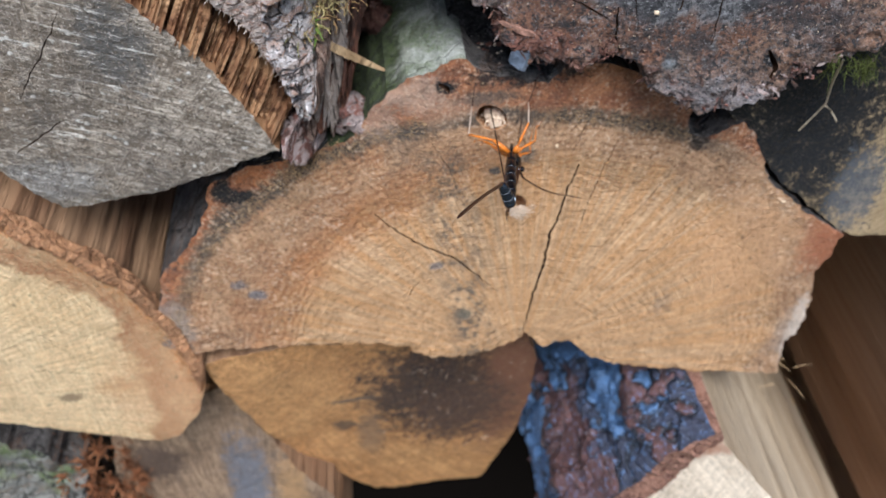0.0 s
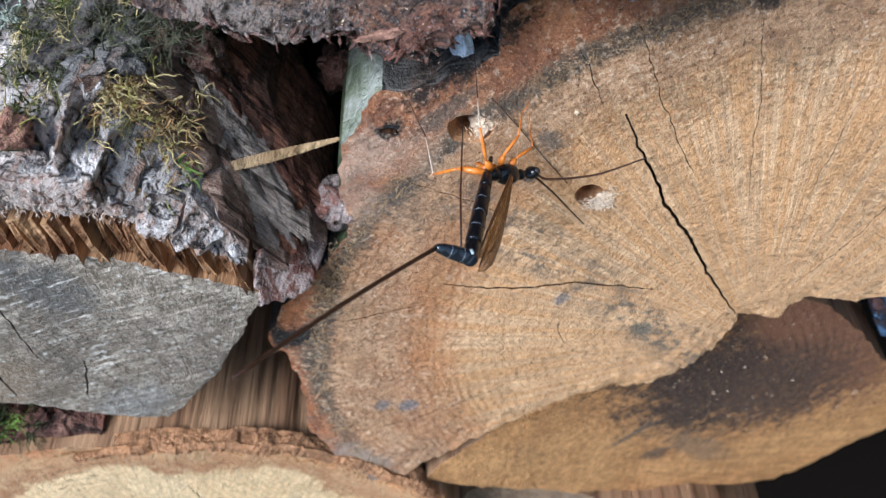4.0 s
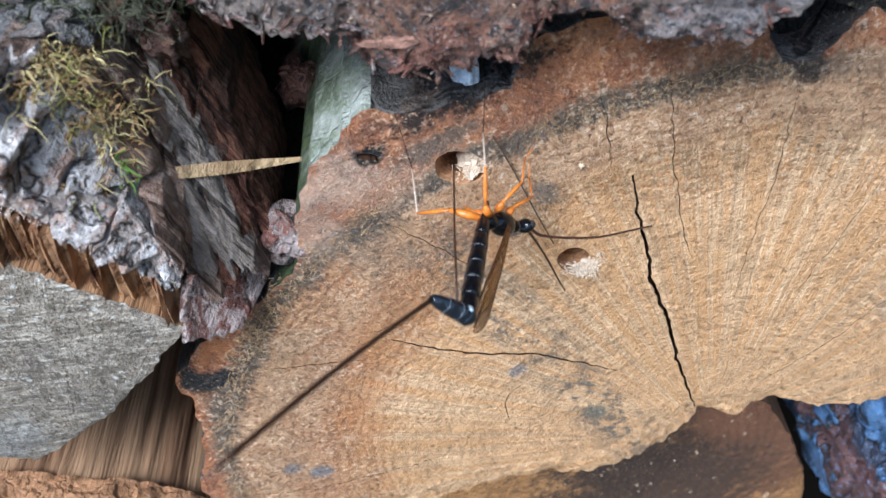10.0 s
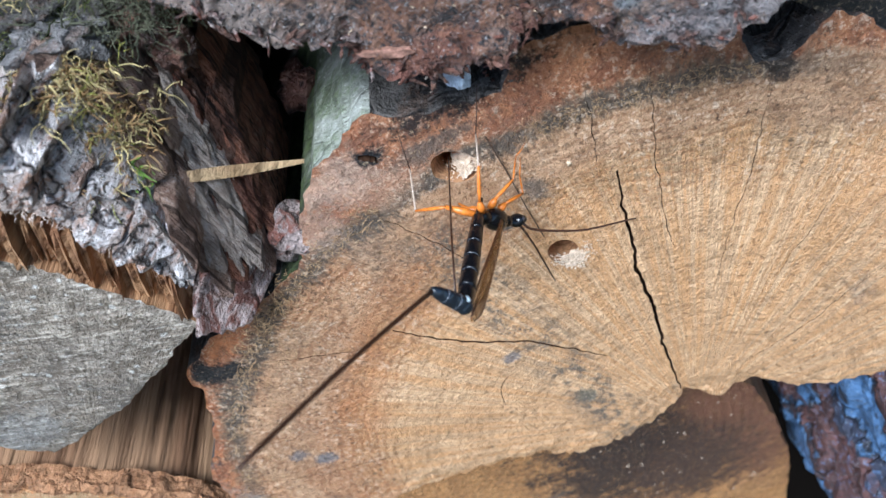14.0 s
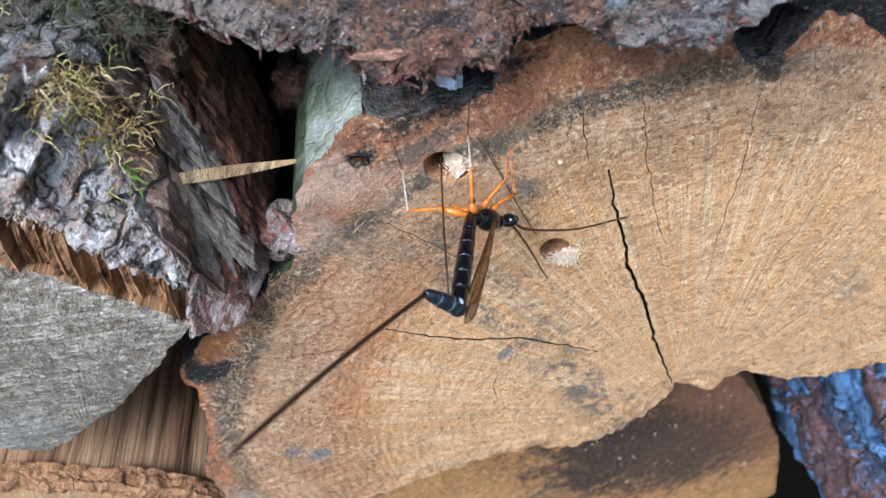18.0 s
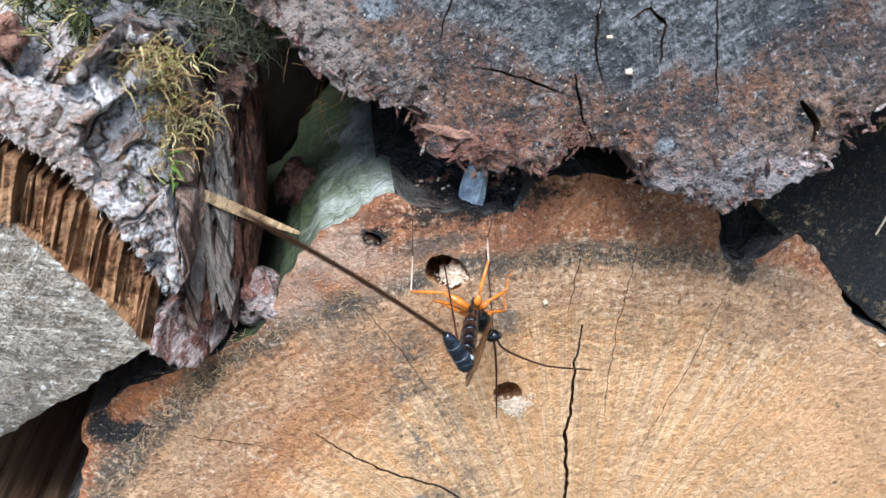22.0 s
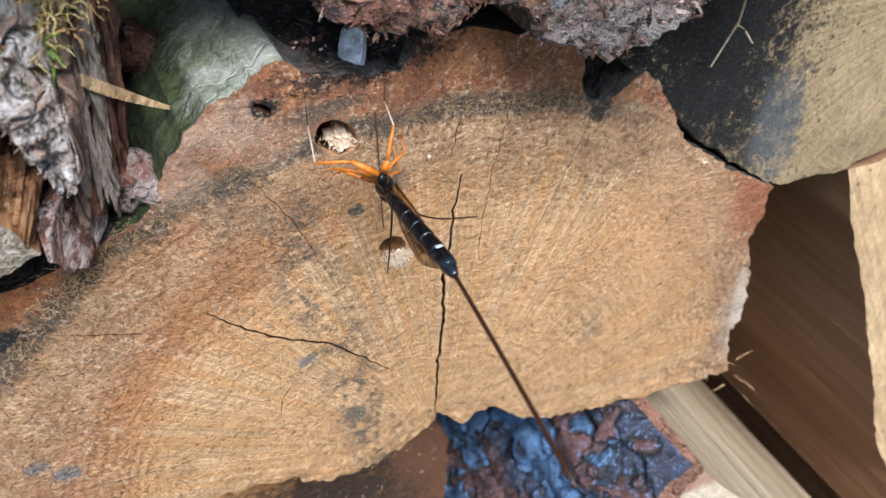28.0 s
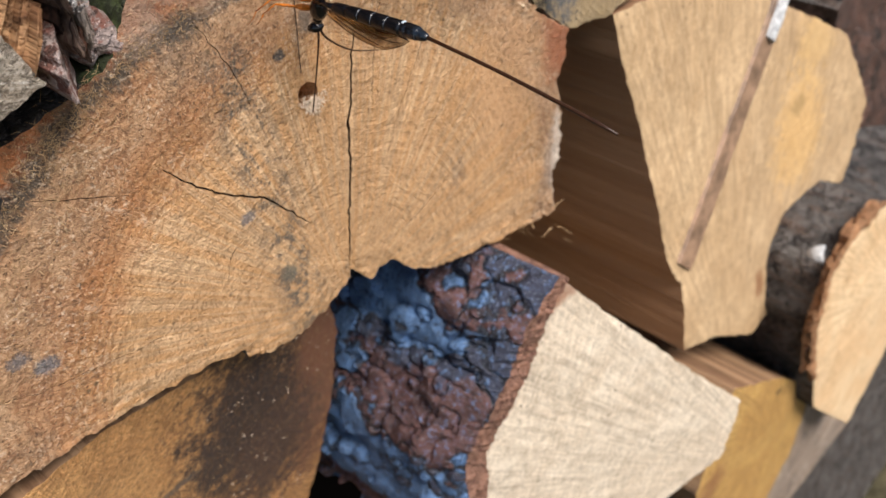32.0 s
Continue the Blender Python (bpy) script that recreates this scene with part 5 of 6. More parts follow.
M_MOSS_OLIVE = plain("moss_deep_olive", (0.07, 0.08, 0.022), 0.9, 0.1, 0.5, 300)
M_LICHEN = plain("lichen_pale", (0.38, 0.42, 0.36), 0.9, 0.1, 0.4, 500)


def moss(places, mat, count, length, radius, label, up=(0.35, -0.45, 0.75), scatter=2.4, droop=0.7, curl=1.9, spread=1.1):
    seats = []
    for x, y, z in places:
        for _ in range(14):
            seats.append((Vector((x + rng.gauss(0, scatter), y + rng.gauss(0, scatter), z - 0.3 + rng.gauss(0, 0.5))) / 1000, up))
    tagged(bundle("moss", seats, count, length, radius, mat, rng, tuple(seats[0][0]), droop, curl, spread), label, "moss", kind="stuff")


moss(DRY, M_MOSS_DRY, 520, 0.0038, 0.00014, "dry yellowish moss on grey bark", droop=1.2, curl=2.6, spread=1.3)
moss(DRY, M_MOSS, 260, 0.0034, 0.00011, "olive moss on grey bark", droop=1.2)
moss(DRY, M_MOSS_BROWN, 700, 0.0030, 0.00016, "brown dead moss on grey bark")
moss([(-46.8, -6.5, 96.5), (-46.5, -6.5, 95), (-66, 2, 117.2), (-68.1, 1.4, 118)], M_MOSS_GREEN, 60, 0.0036, 0.0003, "fresh green moss on grey bark", scatter=0.9, droop=1.6)
moss([(-48, 4, 115), (-52, 8, 116), (-50, 12, 116), (-46, 8, 115), (-55, 12, 114)], M_MOSS_DARK, 420, 0.0036, 0.0002, "dark moss between bark plates", scatter=2.6)
moss(TOP, M_MOSS, 260, 0.0036, 0.00017, "olive moss on the back of the bark", scatter=3.2)
moss(TOP, M_MOSS_DARK, 650, 0.0032, 0.00024, "dark moss on the back of the bark", scatter=3.6)
moss(TOP[3:9], M_MOSS_GREEN, 160, 0.0035, 0.00022, "green moss tufts on the back of the bark", scatter=2.0)
moss(TOP, M_MOSS_DRY, 200, 0.0045, 0.00016, "dry moss on the back of the bark", scatter=3.4)
moss(LICHEN, M_LICHEN, 420, 0.0028, 0.00026, "pale grey-green lichen on the bark", (-0.2, -0.2, 0.9), 2.6, 0.2)
BANK = [(-54, 10, 122.5), (-48, 10, 120.5), (-42, 12, 118.5), (-38, 12, 115.5), (-50, 6, 117), (-44, 6, 115.5), (-58, 14, 121), (-36, 13, 111), (-33, 14, 107)]
moss(BANK, M_MOSS_GREY, 700, 0.0060, 0.00012, "grey-green moss in a thick bank over the hollow", scatter=2.8, droop=0.9, curl=2.6, spread=1.2)
moss(BANK, M_MOSS_OLIVE, 420, 0.0048, 0.00012, "olive moss in a thick bank over the hollow", scatter=2.8, droop=1.0, curl=2.4, spread=1.2)
moss(BANK[:7], M_MOSS_DRY, 260, 0.0045, 0.00012, "dry yellowish moss in a thick bank over the hollow", scatter=2.6, droop=1.0, curl=2.4, spread=1.2)
moss([(-38.5, 4, 113), (-36.5, 6, 110), (-40, 11.6, 116), (-34, 8, 107), (-42, 18, 116), (-46, 22, 117)], M_MOSS_GREY, 520, 0.0065, 0.00010, "fine grey-brown moss threads in a hollow", scatter=2.8, droop=0.4, curl=2.8, spread=1.2)
for x, y, z, wx, wy, wz, turn, mat, label in ((-45.5, 3.5, 113.6, 6.5, 6.0, 2.8, 30, M_BARK_SHADE, "grey bark plate lying among moss"), (-48.0, 12.0, 116.5, 9.0, 9.0, 4.6, 20, M_BARK_DARK, "dark rotten bark under the bank of moss"), (-39.0, 9.0, 108.5, 4.2, 5.0, 3.4, 40, M_BARK_BROWN, "dark brown bark chunk beside the moss"), (-41.5, 13.0, 111.0, 5.0, 6.0, 3.4, 20, M_BARK_DARK, "dark grey bark chunk beside the moss"), (-36.5, 9.5, 103.0, 3.0, 4.0, 4.6, 10, M_BARK_BROWN, "brown fibrous bark chunk in the hollow")):
    lumpy = part("bark_chunk", lump((0, 0, 0), (wx / 1000, wy / 1000, wz / 1000), x, 4, 0.75, 1.9), mat, None)
    lumpy.matrix_world = pose(x / 1000, y / 1000, z / 1000, 0, turn, 15)
    tagged(lumpy, label, "bark")
crumb_top = part("bark_crumb", lump((0, 0, 0), (0.0032, 0.003, 0.003), 12.0, 3, 0.5), M_BARK_PINK, None)
crumb_top.matrix_world = pose(-0.0628, -0.002, 0.1165, 0, 15, 0)
tagged(crumb_top, "rusty brown bark crumb among the moss", "bark")

# ---- hollow between the logs ----
stub = part("bark_crumb", lump((0, 0, 0), (0.0035, 0.004, 0.0045), 2.0, 3, 0.6), M_BARK_RED, None)
stub.matrix_world = pose(-0.0335, 0.030, 0.0765, 10, 20, 0)
tagged(stub, "reddish bark crumb wedged deep between the logs", "bark")
crumb = part("bark_crumb", lump((0, 0, 0), (0.0038, 0.005, 0.0045), 5.0, 3, 0.6), M_STRIP, None)
crumb.matrix_world = pose(-0.0408, 0.0055, 0.0680, 0, -15, 10)
tagged(crumb, "grey bark lump wedged beside the half log", "bark")
low_crumb = part("bark_crumb", lump((0, 0, 0), (0.005, 0.006, 0.004), 9.0, 3, 0.5), M_BARK_DARK, None)
low_crumb.matrix_world = pose(-0.0400, 0.014, 0.0600, 0, 10, 0)
tagged(low_crumb, "dark grey bark lump under the lichen bark", "bark")
# added filler behind the hollow: its black colour stands for shade
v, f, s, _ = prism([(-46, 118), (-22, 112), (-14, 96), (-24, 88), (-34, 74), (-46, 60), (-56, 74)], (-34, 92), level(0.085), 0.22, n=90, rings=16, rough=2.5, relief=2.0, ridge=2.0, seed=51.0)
tagged(mesh_object("firewood_log", v, f, [M_BACK], None, (-0.034, 0.08, 0.06)), "added filler behind the hollow, near-black in place of shade", "firewood", "logs of the woodpile")
seats = [(Vector((-0.030 + 0.016 * rng.random(), 0.040, 0.086 + 0.018 * rng.random())), (0.1, -0.8, 0.3)) for _ in range(40)]
tagged(bundle("dry_grass", seats, 40, 0.009, 0.0001, M_MOSS_BROWN, rng, (-0.025, 0.04, 0.09), 0.5, 1.2, 1.0), "dry grass threads in the hollow", "dry grass", kind="stuff")

# straw between the bark and the half log
a, b = Vector((-0.0430, -0.0022, 0.0893)), Vector((-0.0318, 0.0095, 0.0752))
verts, faces = [], []
side = (b - a).cross(Vector((0, 0.75, -0.65))).normalized()
up = side.cross((b - a).normalized())
for i in range(15):
    t = i / 14
    w = 0.00115 * (0.35 + 0.65 * math.sin(math.pi * min(1, 0.15 + 0.8 * t)) ** 0.8) * (1 - 0.55 * t)
    c = a.lerp(b, t) + up * 0.0006 * math.sin(math.pi * t)
    for du, dv in ((-1, 0), (0, 0.32), (1, 0), (0, -0.22)):
        verts.append(tuple(c + side * w * du + up * w * dv))
for i in range(14):
    for k in range(4):
        faces.append((4 * i + k, 4 * i + (k + 1) % 4, 4 * i + 4 + (k + 1) % 4, 4 * i + 4 + k))
faces += [(3, 2, 1, 0), (56, 57, 58, 59)]
tagged(mesh_object("straw", verts, faces, [M_STRAW], None, tuple(a)), "flat tan sliver of wood bridging two logs", "splinter")

# pale chip on the half log
bm = bmesh.new()
bmesh.ops.create_cube(bm, size=1)
bmesh.ops.subdivide_edges(bm, edges=bm.edges, cuts=9, use_grid_fill=True)
for q in bm.verts:
    t = q.co.z + 0.5
    q.co = Vector((q.co.x * 0.0034 * (0.8 + 0.35 * math.sin(math.pi * t)), q.co.y * 0.0022, q.co.z * 0.0105))
    q.co *= 1 + 0.22 * noise.noise(q.co * 900) + 0.14 * noise.noise(q.co * 2600)
bmesh.ops.bevel(bm, geom=[e for e in bm.edges if e.calc_face_angle(0) > 0.8], offset=0.0003, segments=2, affect="EDGES")
white = part("pale_chip", bm, M_CHALK, None)
white.matrix_world = Matrix.Translation((-0.0040, 0.0064, 0.0778)) @ (Vector((0.0042, 0.0044, 0.0072)).to_track_quat("Z", "Y").to_matrix().to_4x4())
tagged(white, "whitish-grey chip of wood standing on the half log", "wood chip")

# small things on the sawn end
seed_ = part("wood_crumb", lump((0, 0, 0), (0.00035, 0.00025, 0.00045), 1.0, 2, 0.7), M_CHIP, None)
seed_.matrix_world = pose(0.0045, -0.0003, 0.0596)
tagged(seed_, "pale crumb of wood on the sawn end", "wood crumb")
pale = copy_thing(seed_, pose(0.0614, -0.0003, 0.0386) @ Matrix.Diagonal((1.6, 1, 0.8, 1)))
tagged(pale, "white crumb at the edge of the sawn end", "wood crumb")
# one thin dark strand that runs down the sawn end
verts, faces = [], []
strand(verts, faces, [(-0.0037, -0.0009, 0.0712), (-0.0040, -0.0006, 0.064), (-0.0046, -0.0006, 0.056), (-0.0050, -0.0004, 0.0485)], 0.00012, 5, 0.8)
tagged(mesh_object("dark_line", verts, faces, [M_DARK_LINE], None, (-0.0044, 0, 0.06)), "thin dark strand lying on the sawn end", "fibre")

# crumbs on the black shelf behind the half log's edge
for mat, count, label in ((M_BARK_RED, 60, "reddish bark crumbs on the black rotten shelf"), (M_FRASS, 45, "pale crumbs on the black rotten shelf"), (M_BARK_DARK, 90, "dark bark crumbs on the rotten shelf")):
    verts, faces = [], []
    for _ in range(count):
        x, z = rng.uniform(-16, 6), rng.uniform(76.5, 80.5)
        if abs(x + 4) < 3.2 and z < 80:
            continue
        size = rng.uniform(0.00018, 0.0006) * (0.6 if mat is M_FRASS else 1.3)
        bit = lump((x / 1000, crust_front(x / 1000, z / 1000) - 0.0004, z / 1000), (size, 0.7 * size, 0.6 * size), x * 7, 2, 0.8)
        o = len(verts)
        bit.verts.index_update()
        verts += [tuple(q.co) for q in bit.verts]
        faces += [tuple(o + q.index for q in fc.verts) for fc in bit.faces]
        bit.free()
    tagged(mesh_object("bark_crumbs", verts, faces, [mat], None, (-0.005, 0.004, 0.078)), label, "bark crumbs", kind="stuff")

# ---- yellow log ----
YELLOW = [(-169, 66), (-153, 70), (-136, 60), (-118, 46), (-109, 38), (-100, 26), (-93, 12), (-88, -4), (-86, -16), (-90, -26), (-97, -36), (-103, -38), (-125, -31), (-143, -24), (-165, -17), (-182, 10), (-182, 45)]
yellow_log, yellow_wood, yellow_base = firewood("freshly cut log with a light yellow end and reddish rim", YELLOW, (-132, 15), level(0.0), [M_YELLOW, M_SPLIT, M_CRACK], n=280, rings=34, rough=0.6, relief=0.5, ridge=1.6, seed=61.0)
carve(yellow_wood, yellow_base, [(crack_cutter([(-126, 31), (-129, 24), (-134, 13)], 0.35, 2.5, level(0.0), 91.0), 2), (crack_cutter([(-128, -3), (-120, -5), (-111, -7)], 0.3, 2, level(0.0), 95.0), 2)])
bark_shell(yellow_log, yellow_base, [(-170, 66), (-154, 70), (-138, 61), (-128, 54)], M_BARK_RED, 4, 0.002, 0.06, n=90, m=26, label="reddish bark with dark moss", bumps=0.8, plates=0.2, front=level(0.004), seed=8.0)
moss([(-160, 5, 74), (-152, 4, 75), (-146, 5, 71), (-166, 6, 73), (-141, 6, 66)], M_MOSS_DARK, 700, 0.0045, 0.00018, "dark moss on reddish bark", scatter=3.4)
moss([(-143, 5, 69), (-150, 4, 74), (-160, 5, 73)], M_MOSS_GREEN, 120, 0.0035, 0.00018, "green moss tufts on reddish bark", scatter=2.0)
RIM_ARC = [(-135, 55.5), (-117, 42), (-107, 33.5), (-98.5, 23), (-92, 9), (-88.5, -5), (-88, -16)]
bark_shell(yellow_log, yellow_base, RIM_ARC, M_BARK_RUST, 3.6, -0.0006, 0.0035, n=120, m=10, name="rim", label="rusty torn rim under the lost bark", bumps=0.2, plates=0.3, seed=17.0, roll=0.1)
verts, faces = [], []
for _ in range(500):
    t = rng.random()
    x, z = resample([(-137, 61), (-118, 46), (-109, 38), (-100, 26), (-93, 12), (-88, -4), (-86, -16)], 100, False)[int(t * 99)]
    p = Vector(((x + rng.gauss(-1.0, 0.8)) / 1000, -0.0003, (z + rng.gauss(-1, 0.8)) / 1000))
    d = Vector((rng.gauss(0.3, 0.6), -0.5, rng.gauss(0.5, 0.6))).normalized()
    strand(verts, faces, [p, p + d * 0.0008, p + (d + Vector((rng.gauss(0, 0.4), 0, rng.gauss(0, 0.4)))) * 0.0017], 0.00007, 3)
tagged(mesh_object("wood_fuzz", verts, faces, [M_RUST_FUZZ], None, (-0.1, 0, 0.02)), "short rusty torn fibres along the rim of the yellow log", "wood fibre", kind="stuff")

# ---- logs below ----
UNDER = [(-86, -8), (-83, -30), (-76, -64), (-62, -105), (-45, -140), (-2, -150), (8, -105), (11, -64), (10, -40), (4, -18), (-30, -14), (-60, -6)]
under_front = level(0.0065, 0.12, -0.28, -0.026, 0.0)
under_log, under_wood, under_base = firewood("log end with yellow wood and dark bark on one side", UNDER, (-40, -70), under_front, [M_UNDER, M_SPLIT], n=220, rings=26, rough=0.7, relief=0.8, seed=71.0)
verts, faces = [], []
for _ in range(60):
    x, z = rng.uniform(-42, 6), rng.uniform(-110, -24)
    p = Vector((x / 1000, under_front(x / 1000, z / 1000) - 0.0004, z / 1000))
    d = Vector((rng.gauss(0, 1), -0.3, rng.gauss(0, 1))).normalized()
    strand(verts, faces, [p, p + d * rng.uniform(0.0003, 0.0009)], rng.uniform(0.00006, 0.00014), 4, 0.6)
tagged(mesh_object("wood_crumbs", verts, faces, [M_FRASS], None, (-0.01, 0.02, -0.06)), "pale crumbs of sawdust on dark bark", "sawdust", kind="stuff")

PALE = [(53, -29), (50, -36), (43, -57), (30, -82), (30, -110), (50, -150), (90, -152), (119, -140), (122, -113), (100, -88), (75, -57)]
pale_front = level(-0.02, -0.38, 0.0, 0.052)
pale_log, pale_wood, pale_base = firewood("split log with a pale sawn end and dark wet bark", PALE, (72, -100), pale_front, [M_PALE, M_SPLIT_PALE], n=240, rings=30, rough=0.6, relief=0.6, depth=0.24, seed=81.0)
bark_shell(pale_log, pale_base, [(50, -151), (34, -128), (30, -110), (30, -82), (43, -57), (50, -36), (54, -28)], M_BARK_BLUE, 17, -0.012, 0.12, n=210, m=110, label="dark wet bark in plates, blue sky sheen painted in", bumps=0.8, plates=0.024, grain=0.4, front=level(-0.0205, -0.38, 0.0, 0.052), seed=14.0, calm_in=8.0, thin=0.3, edge=M_BARK_PINK, step=1.5, sharp=12.0, warp=0.5, long=0.5, flakes=0.3)

LOW = [(-124, -56), (-104, -46), (-87, -37), (-79, -58), (-70, -82), (-58, -104), (-55, -150), (-125, -150), (-130, -90)]
low_log, low_wood, low_base = firewood("shaded split log with grey-brown weathered wood", LOW, (-92, -95), level(0.018), [M_LOW, M_SPLIT], n=160, rings=22, rough=1.0, relief=1.5, seed=101.0)
CORNER = [(-185, -40), (-160, -46), (-143, -54), (-134, -70), (-138, -110), (-190, -120)]
corner_log, corner_wood, corner_base = firewood("log with lumpy grey bark below the yellow log", CORNER, (-162, -80), level(0.012), [M_BARK_LICHEN, M_BARK_DARK], n=160, rings=24, rough=2.5, relief=4.5, seed=111.0)
seats = [(Vector((-0.143 + 0.024 * rng.random(), 0.012 + 0.01 * rng.random(), -0.060 - 0.035 * rng.random())), (0.1, -0.3, 0.7)) for _ in range(60)]
tagged(bundle("torn_fibres", seats, 900, 0.007, 0.0004, M_TORN, rng, (-0.13, 0.015, -0.075), -0.1, 0.3, 0.3), "torn orange-brown wood fibres", "wood fibre", kind="stuff")

# ---- logs at the side ----
RIGHT = [(103, 21), (105, 8), (113, -21), (122, -71), (129, -82), (129, -110), (147, -117), (177, -134), (207, -130), (262, -102), (279, -77), (256, -39), (199, -7), (150, 18)]
right_front = level(-0.002, 0, 0.17)
right_log, right_wood, right_base = firewood("split log with a light tan end, shade painted into its side", RIGHT, (180, -60), right_front, [M_RIGHT, M_SPLIT_SHADE], n=240, rings=28, rough=0.8, relief=0.7, seed=121.0)
# added slat: a groove's shadow line put into colour and shape
lo, hi = Vector((0.130, 0, -0.075)), Vector((0.203, 0, -0.002))
verts, faces = [], []
for i in range(25):
    c = lo.lerp(hi, i / 24)
    for k, y in ((-0.0054, 0.0006), (-0.0046, -0.0012), (0.0044, -0.0012), (0.0054, 0.0006)):
        x, z = c.x + 0.7 * k * (1 + 0.15 * nz(i, k * 900, 0, 0.6)), c.z - 0.7 * k
        verts.append((x, right_front(x, z) + y + 0.0003 * nz(i, k * 500, 3, 0.7), z))
for i in range(24):
    for k in range(4):
        faces.append((4 * i + k, 4 * i + (k + 1) % 4, 4 * i + 4 + (k + 1) % 4, 4 * i + 4 + k))
faces += [(3, 2, 1, 0), (96, 97, 98, 99)]
tagged(mesh_object("groove_slat", verts, faces, [plain("groove_shade_brown", (0.22, 0.135, 0.085), 0.5, 0.4, 0.45, 160, 0.5)], right_log, right_base), "grey-brown slat drawing a groove's dark line on the sawn end")
# pale end piece stands in for the line's highlight
verts, faces = [], []
strand(verts, faces, [(0.1884, right_front(0.1884, -0.0166) - 0.0004, -0.0166), (0.1940, right_front(0.1940, -0.0110) - 0.0008, -0.0110), (0.1994, right_front(0.1994, -0.0057) - 0.0004, -0.0057)], 0.0030, 10, 0.9)
tagged(mesh_object("slat_pale_end", verts, faces, [M_PALE_GREY], right_log, right_base), "whitish end of the slat, painting the line's highlight")
TAN = [(41, 68), (50, 56), (60, 44), (74, 31), (82, 25), (98, 22), (115, 24), (142, 40), (146, 75), (112, 100), (70, 98), (48, 88)]
tan_log, tan_wood, tan_base = firewood("log with a tan end, weathered grey, gap shade painted on one side", TAN, (95, 62), level(0.001), [M_TAN, M_SPLIT], n=200, rings=26, rough=0.7, relief=0.7, seed=141.0)
LIGHT = [(200, -161), (187, -125), (190, -102), (203, -92), (236, -94), (300, -130), (330, -220), (283, -264), (213, -193)]
light_log, light_wood, light_base = firewood("log with a pale end and a reddish bark edge", LIGHT, (245, -165), level(-0.045), [M_LIGHT, M_BARK_DARK], n=160, rings=20, rough=0.8, seed=151.0)
bark_shell(light_log, light_base, [(202, -165), (187, -125), (190, -102), (203, -92), (236, -94)], M_BARK_RUST, 5.0, -0.0456, -0.042, n=90, m=20, label="reddish-brown bark", bumps=0.8, flip=1, plates=0.2)
ORANGE = [(139, -128), (188, -160), (232, -200), (225, -241), (200, -265), (150, -220), (121, -172)]
orange_log, orange_wood, orange_base = firewood("log with a bright orange sawn end", ORANGE, (175, -195), level(-0.037), [M_ORANGE, M_SPLIT], n=140, rings=18, rough=0.8, seed=161.0)
DARK = [(170, -140), (205, -120), (228, -100), (300, -105), (345, -170), (320, -215), (240, -215), (190, -190)]
dark_log, dark_wood, dark_base = firewood("log with dark rough bark in the shade", DARK, (255, -160), level(0.002), [M_BARK_DARK, M_BARK_DARK], n=160, rings=20, rough=2.2, relief=4.0, seed=171.0)
MUTED = [(222, -200), (268, -236), (320, -255), (360, -330), (250, -330), (212, -262)]
muted_log, muted_wood, muted_base = firewood("log with a dull purplish-brown end", MUTED, (280, -280), level(-0.03), [M_MUTED, M_SPLIT], n=120, rings=16, rough=0.8, seed=181.0)
FAR = [(262, -33), (300, -20), (370, -50), (380, -140), (310, -112), (284, -76)]
far_log, far_wood, far_base = firewood("brown weathered log behind the tan one", FAR, (320, -75), level(0.0), [M_BARK_BROWN, M_BARK_DARK], n=120, rings=16, rough=1.2, relief=2.0, seed=191.0)
CORNER_2 = [(330, -180), (480, -190), (720, -420), (700, -600), (300, -600), (260, -335), (365, -335)]
corner2_log, corner2_wood, corner2_base = firewood("dark bark log low in the pile", CORNER_2, (480, -400), level(-0.02), [M_BARK_DARK, M_BARK_DARK], n=100, rings=14, rough=2.0, relief=3.0, seed=201.0)

bm = bmesh.new()
rows = []
for r, y in ((0.0016, 0.0007), (0.0030, 0.0), (0.0037, 0.0005), (0.0037, 0.008)):
    rows.append([bm.verts.new((r * math.cos(2 * math.pi * k / 20) * (1 + 0.06 * nz(k, 3, 0, 0.7)), y, r * 1.15 * math.sin(2 * math.pi * k / 20))) for k in range(20)])
for i in range(3):
    for k in range(20):
        bm.faces.new((rows[i][k], rows[i][(k + 1) % 20], rows[i + 1][(k + 1) % 20], rows[i + 1][k]))
bm.faces.new(rows[0][::-1])
bm.faces.new(rows[-1])
bmesh.ops.recalc_face_normals(bm, faces=bm.faces)
knob = part("branch_stub", bm, M_PALE_GREY, None)
knob.matrix_world = pose(0.1960, -0.0400, -0.0985, -35, 0, 0)
tagged(knob, "sawn whitish branch stub sticking out of dark bark", "branch stub")

# ---- left side ----
DARK_LEFT = [(-158, 110), (-128, 118), (-112, 124), (-98, 133), (-84, 146), (-86, 152), (-110, 160), (-190, 165), (-200, 120)]
left_log, left_wood, left_base = firewood("log with dark cracked bark beside the grey one", DARK_LEFT, (-130, 140), level(0.012, 0.25, 0.0, -0.11), [M_BARK_DARK, M_BARK_DARK], n=200, rings=28, rough=2.0, relief=4.5, seed=211.0)
TOP_LEFT = [(-98, 154), (-79, 144), (-70, 152), (-66, 190), (-120, 200), (-140, 172)]
top_log, top_wood, top_base = firewood("log with a tan end above the dark bark", TOP_LEFT, (-98, 172), level(0.018), [M_TAN, M_SPLIT], n=100, rings=14, rough=0.8, seed=221.0)
SIDE_LEFT = [(-143, 102), (-137, 93), (-163, 73), (-186, 70), (-215, 95), (-200, 116), (-165, 112)]
side_log, side_wood, side_base = firewood("brown split log beside the yellow one", SIDE_LEFT, (-175, 93), level(0.0), [M_UNDER, M_SPLIT], n=120, rings=16, rough=0.8, seed=231.0)

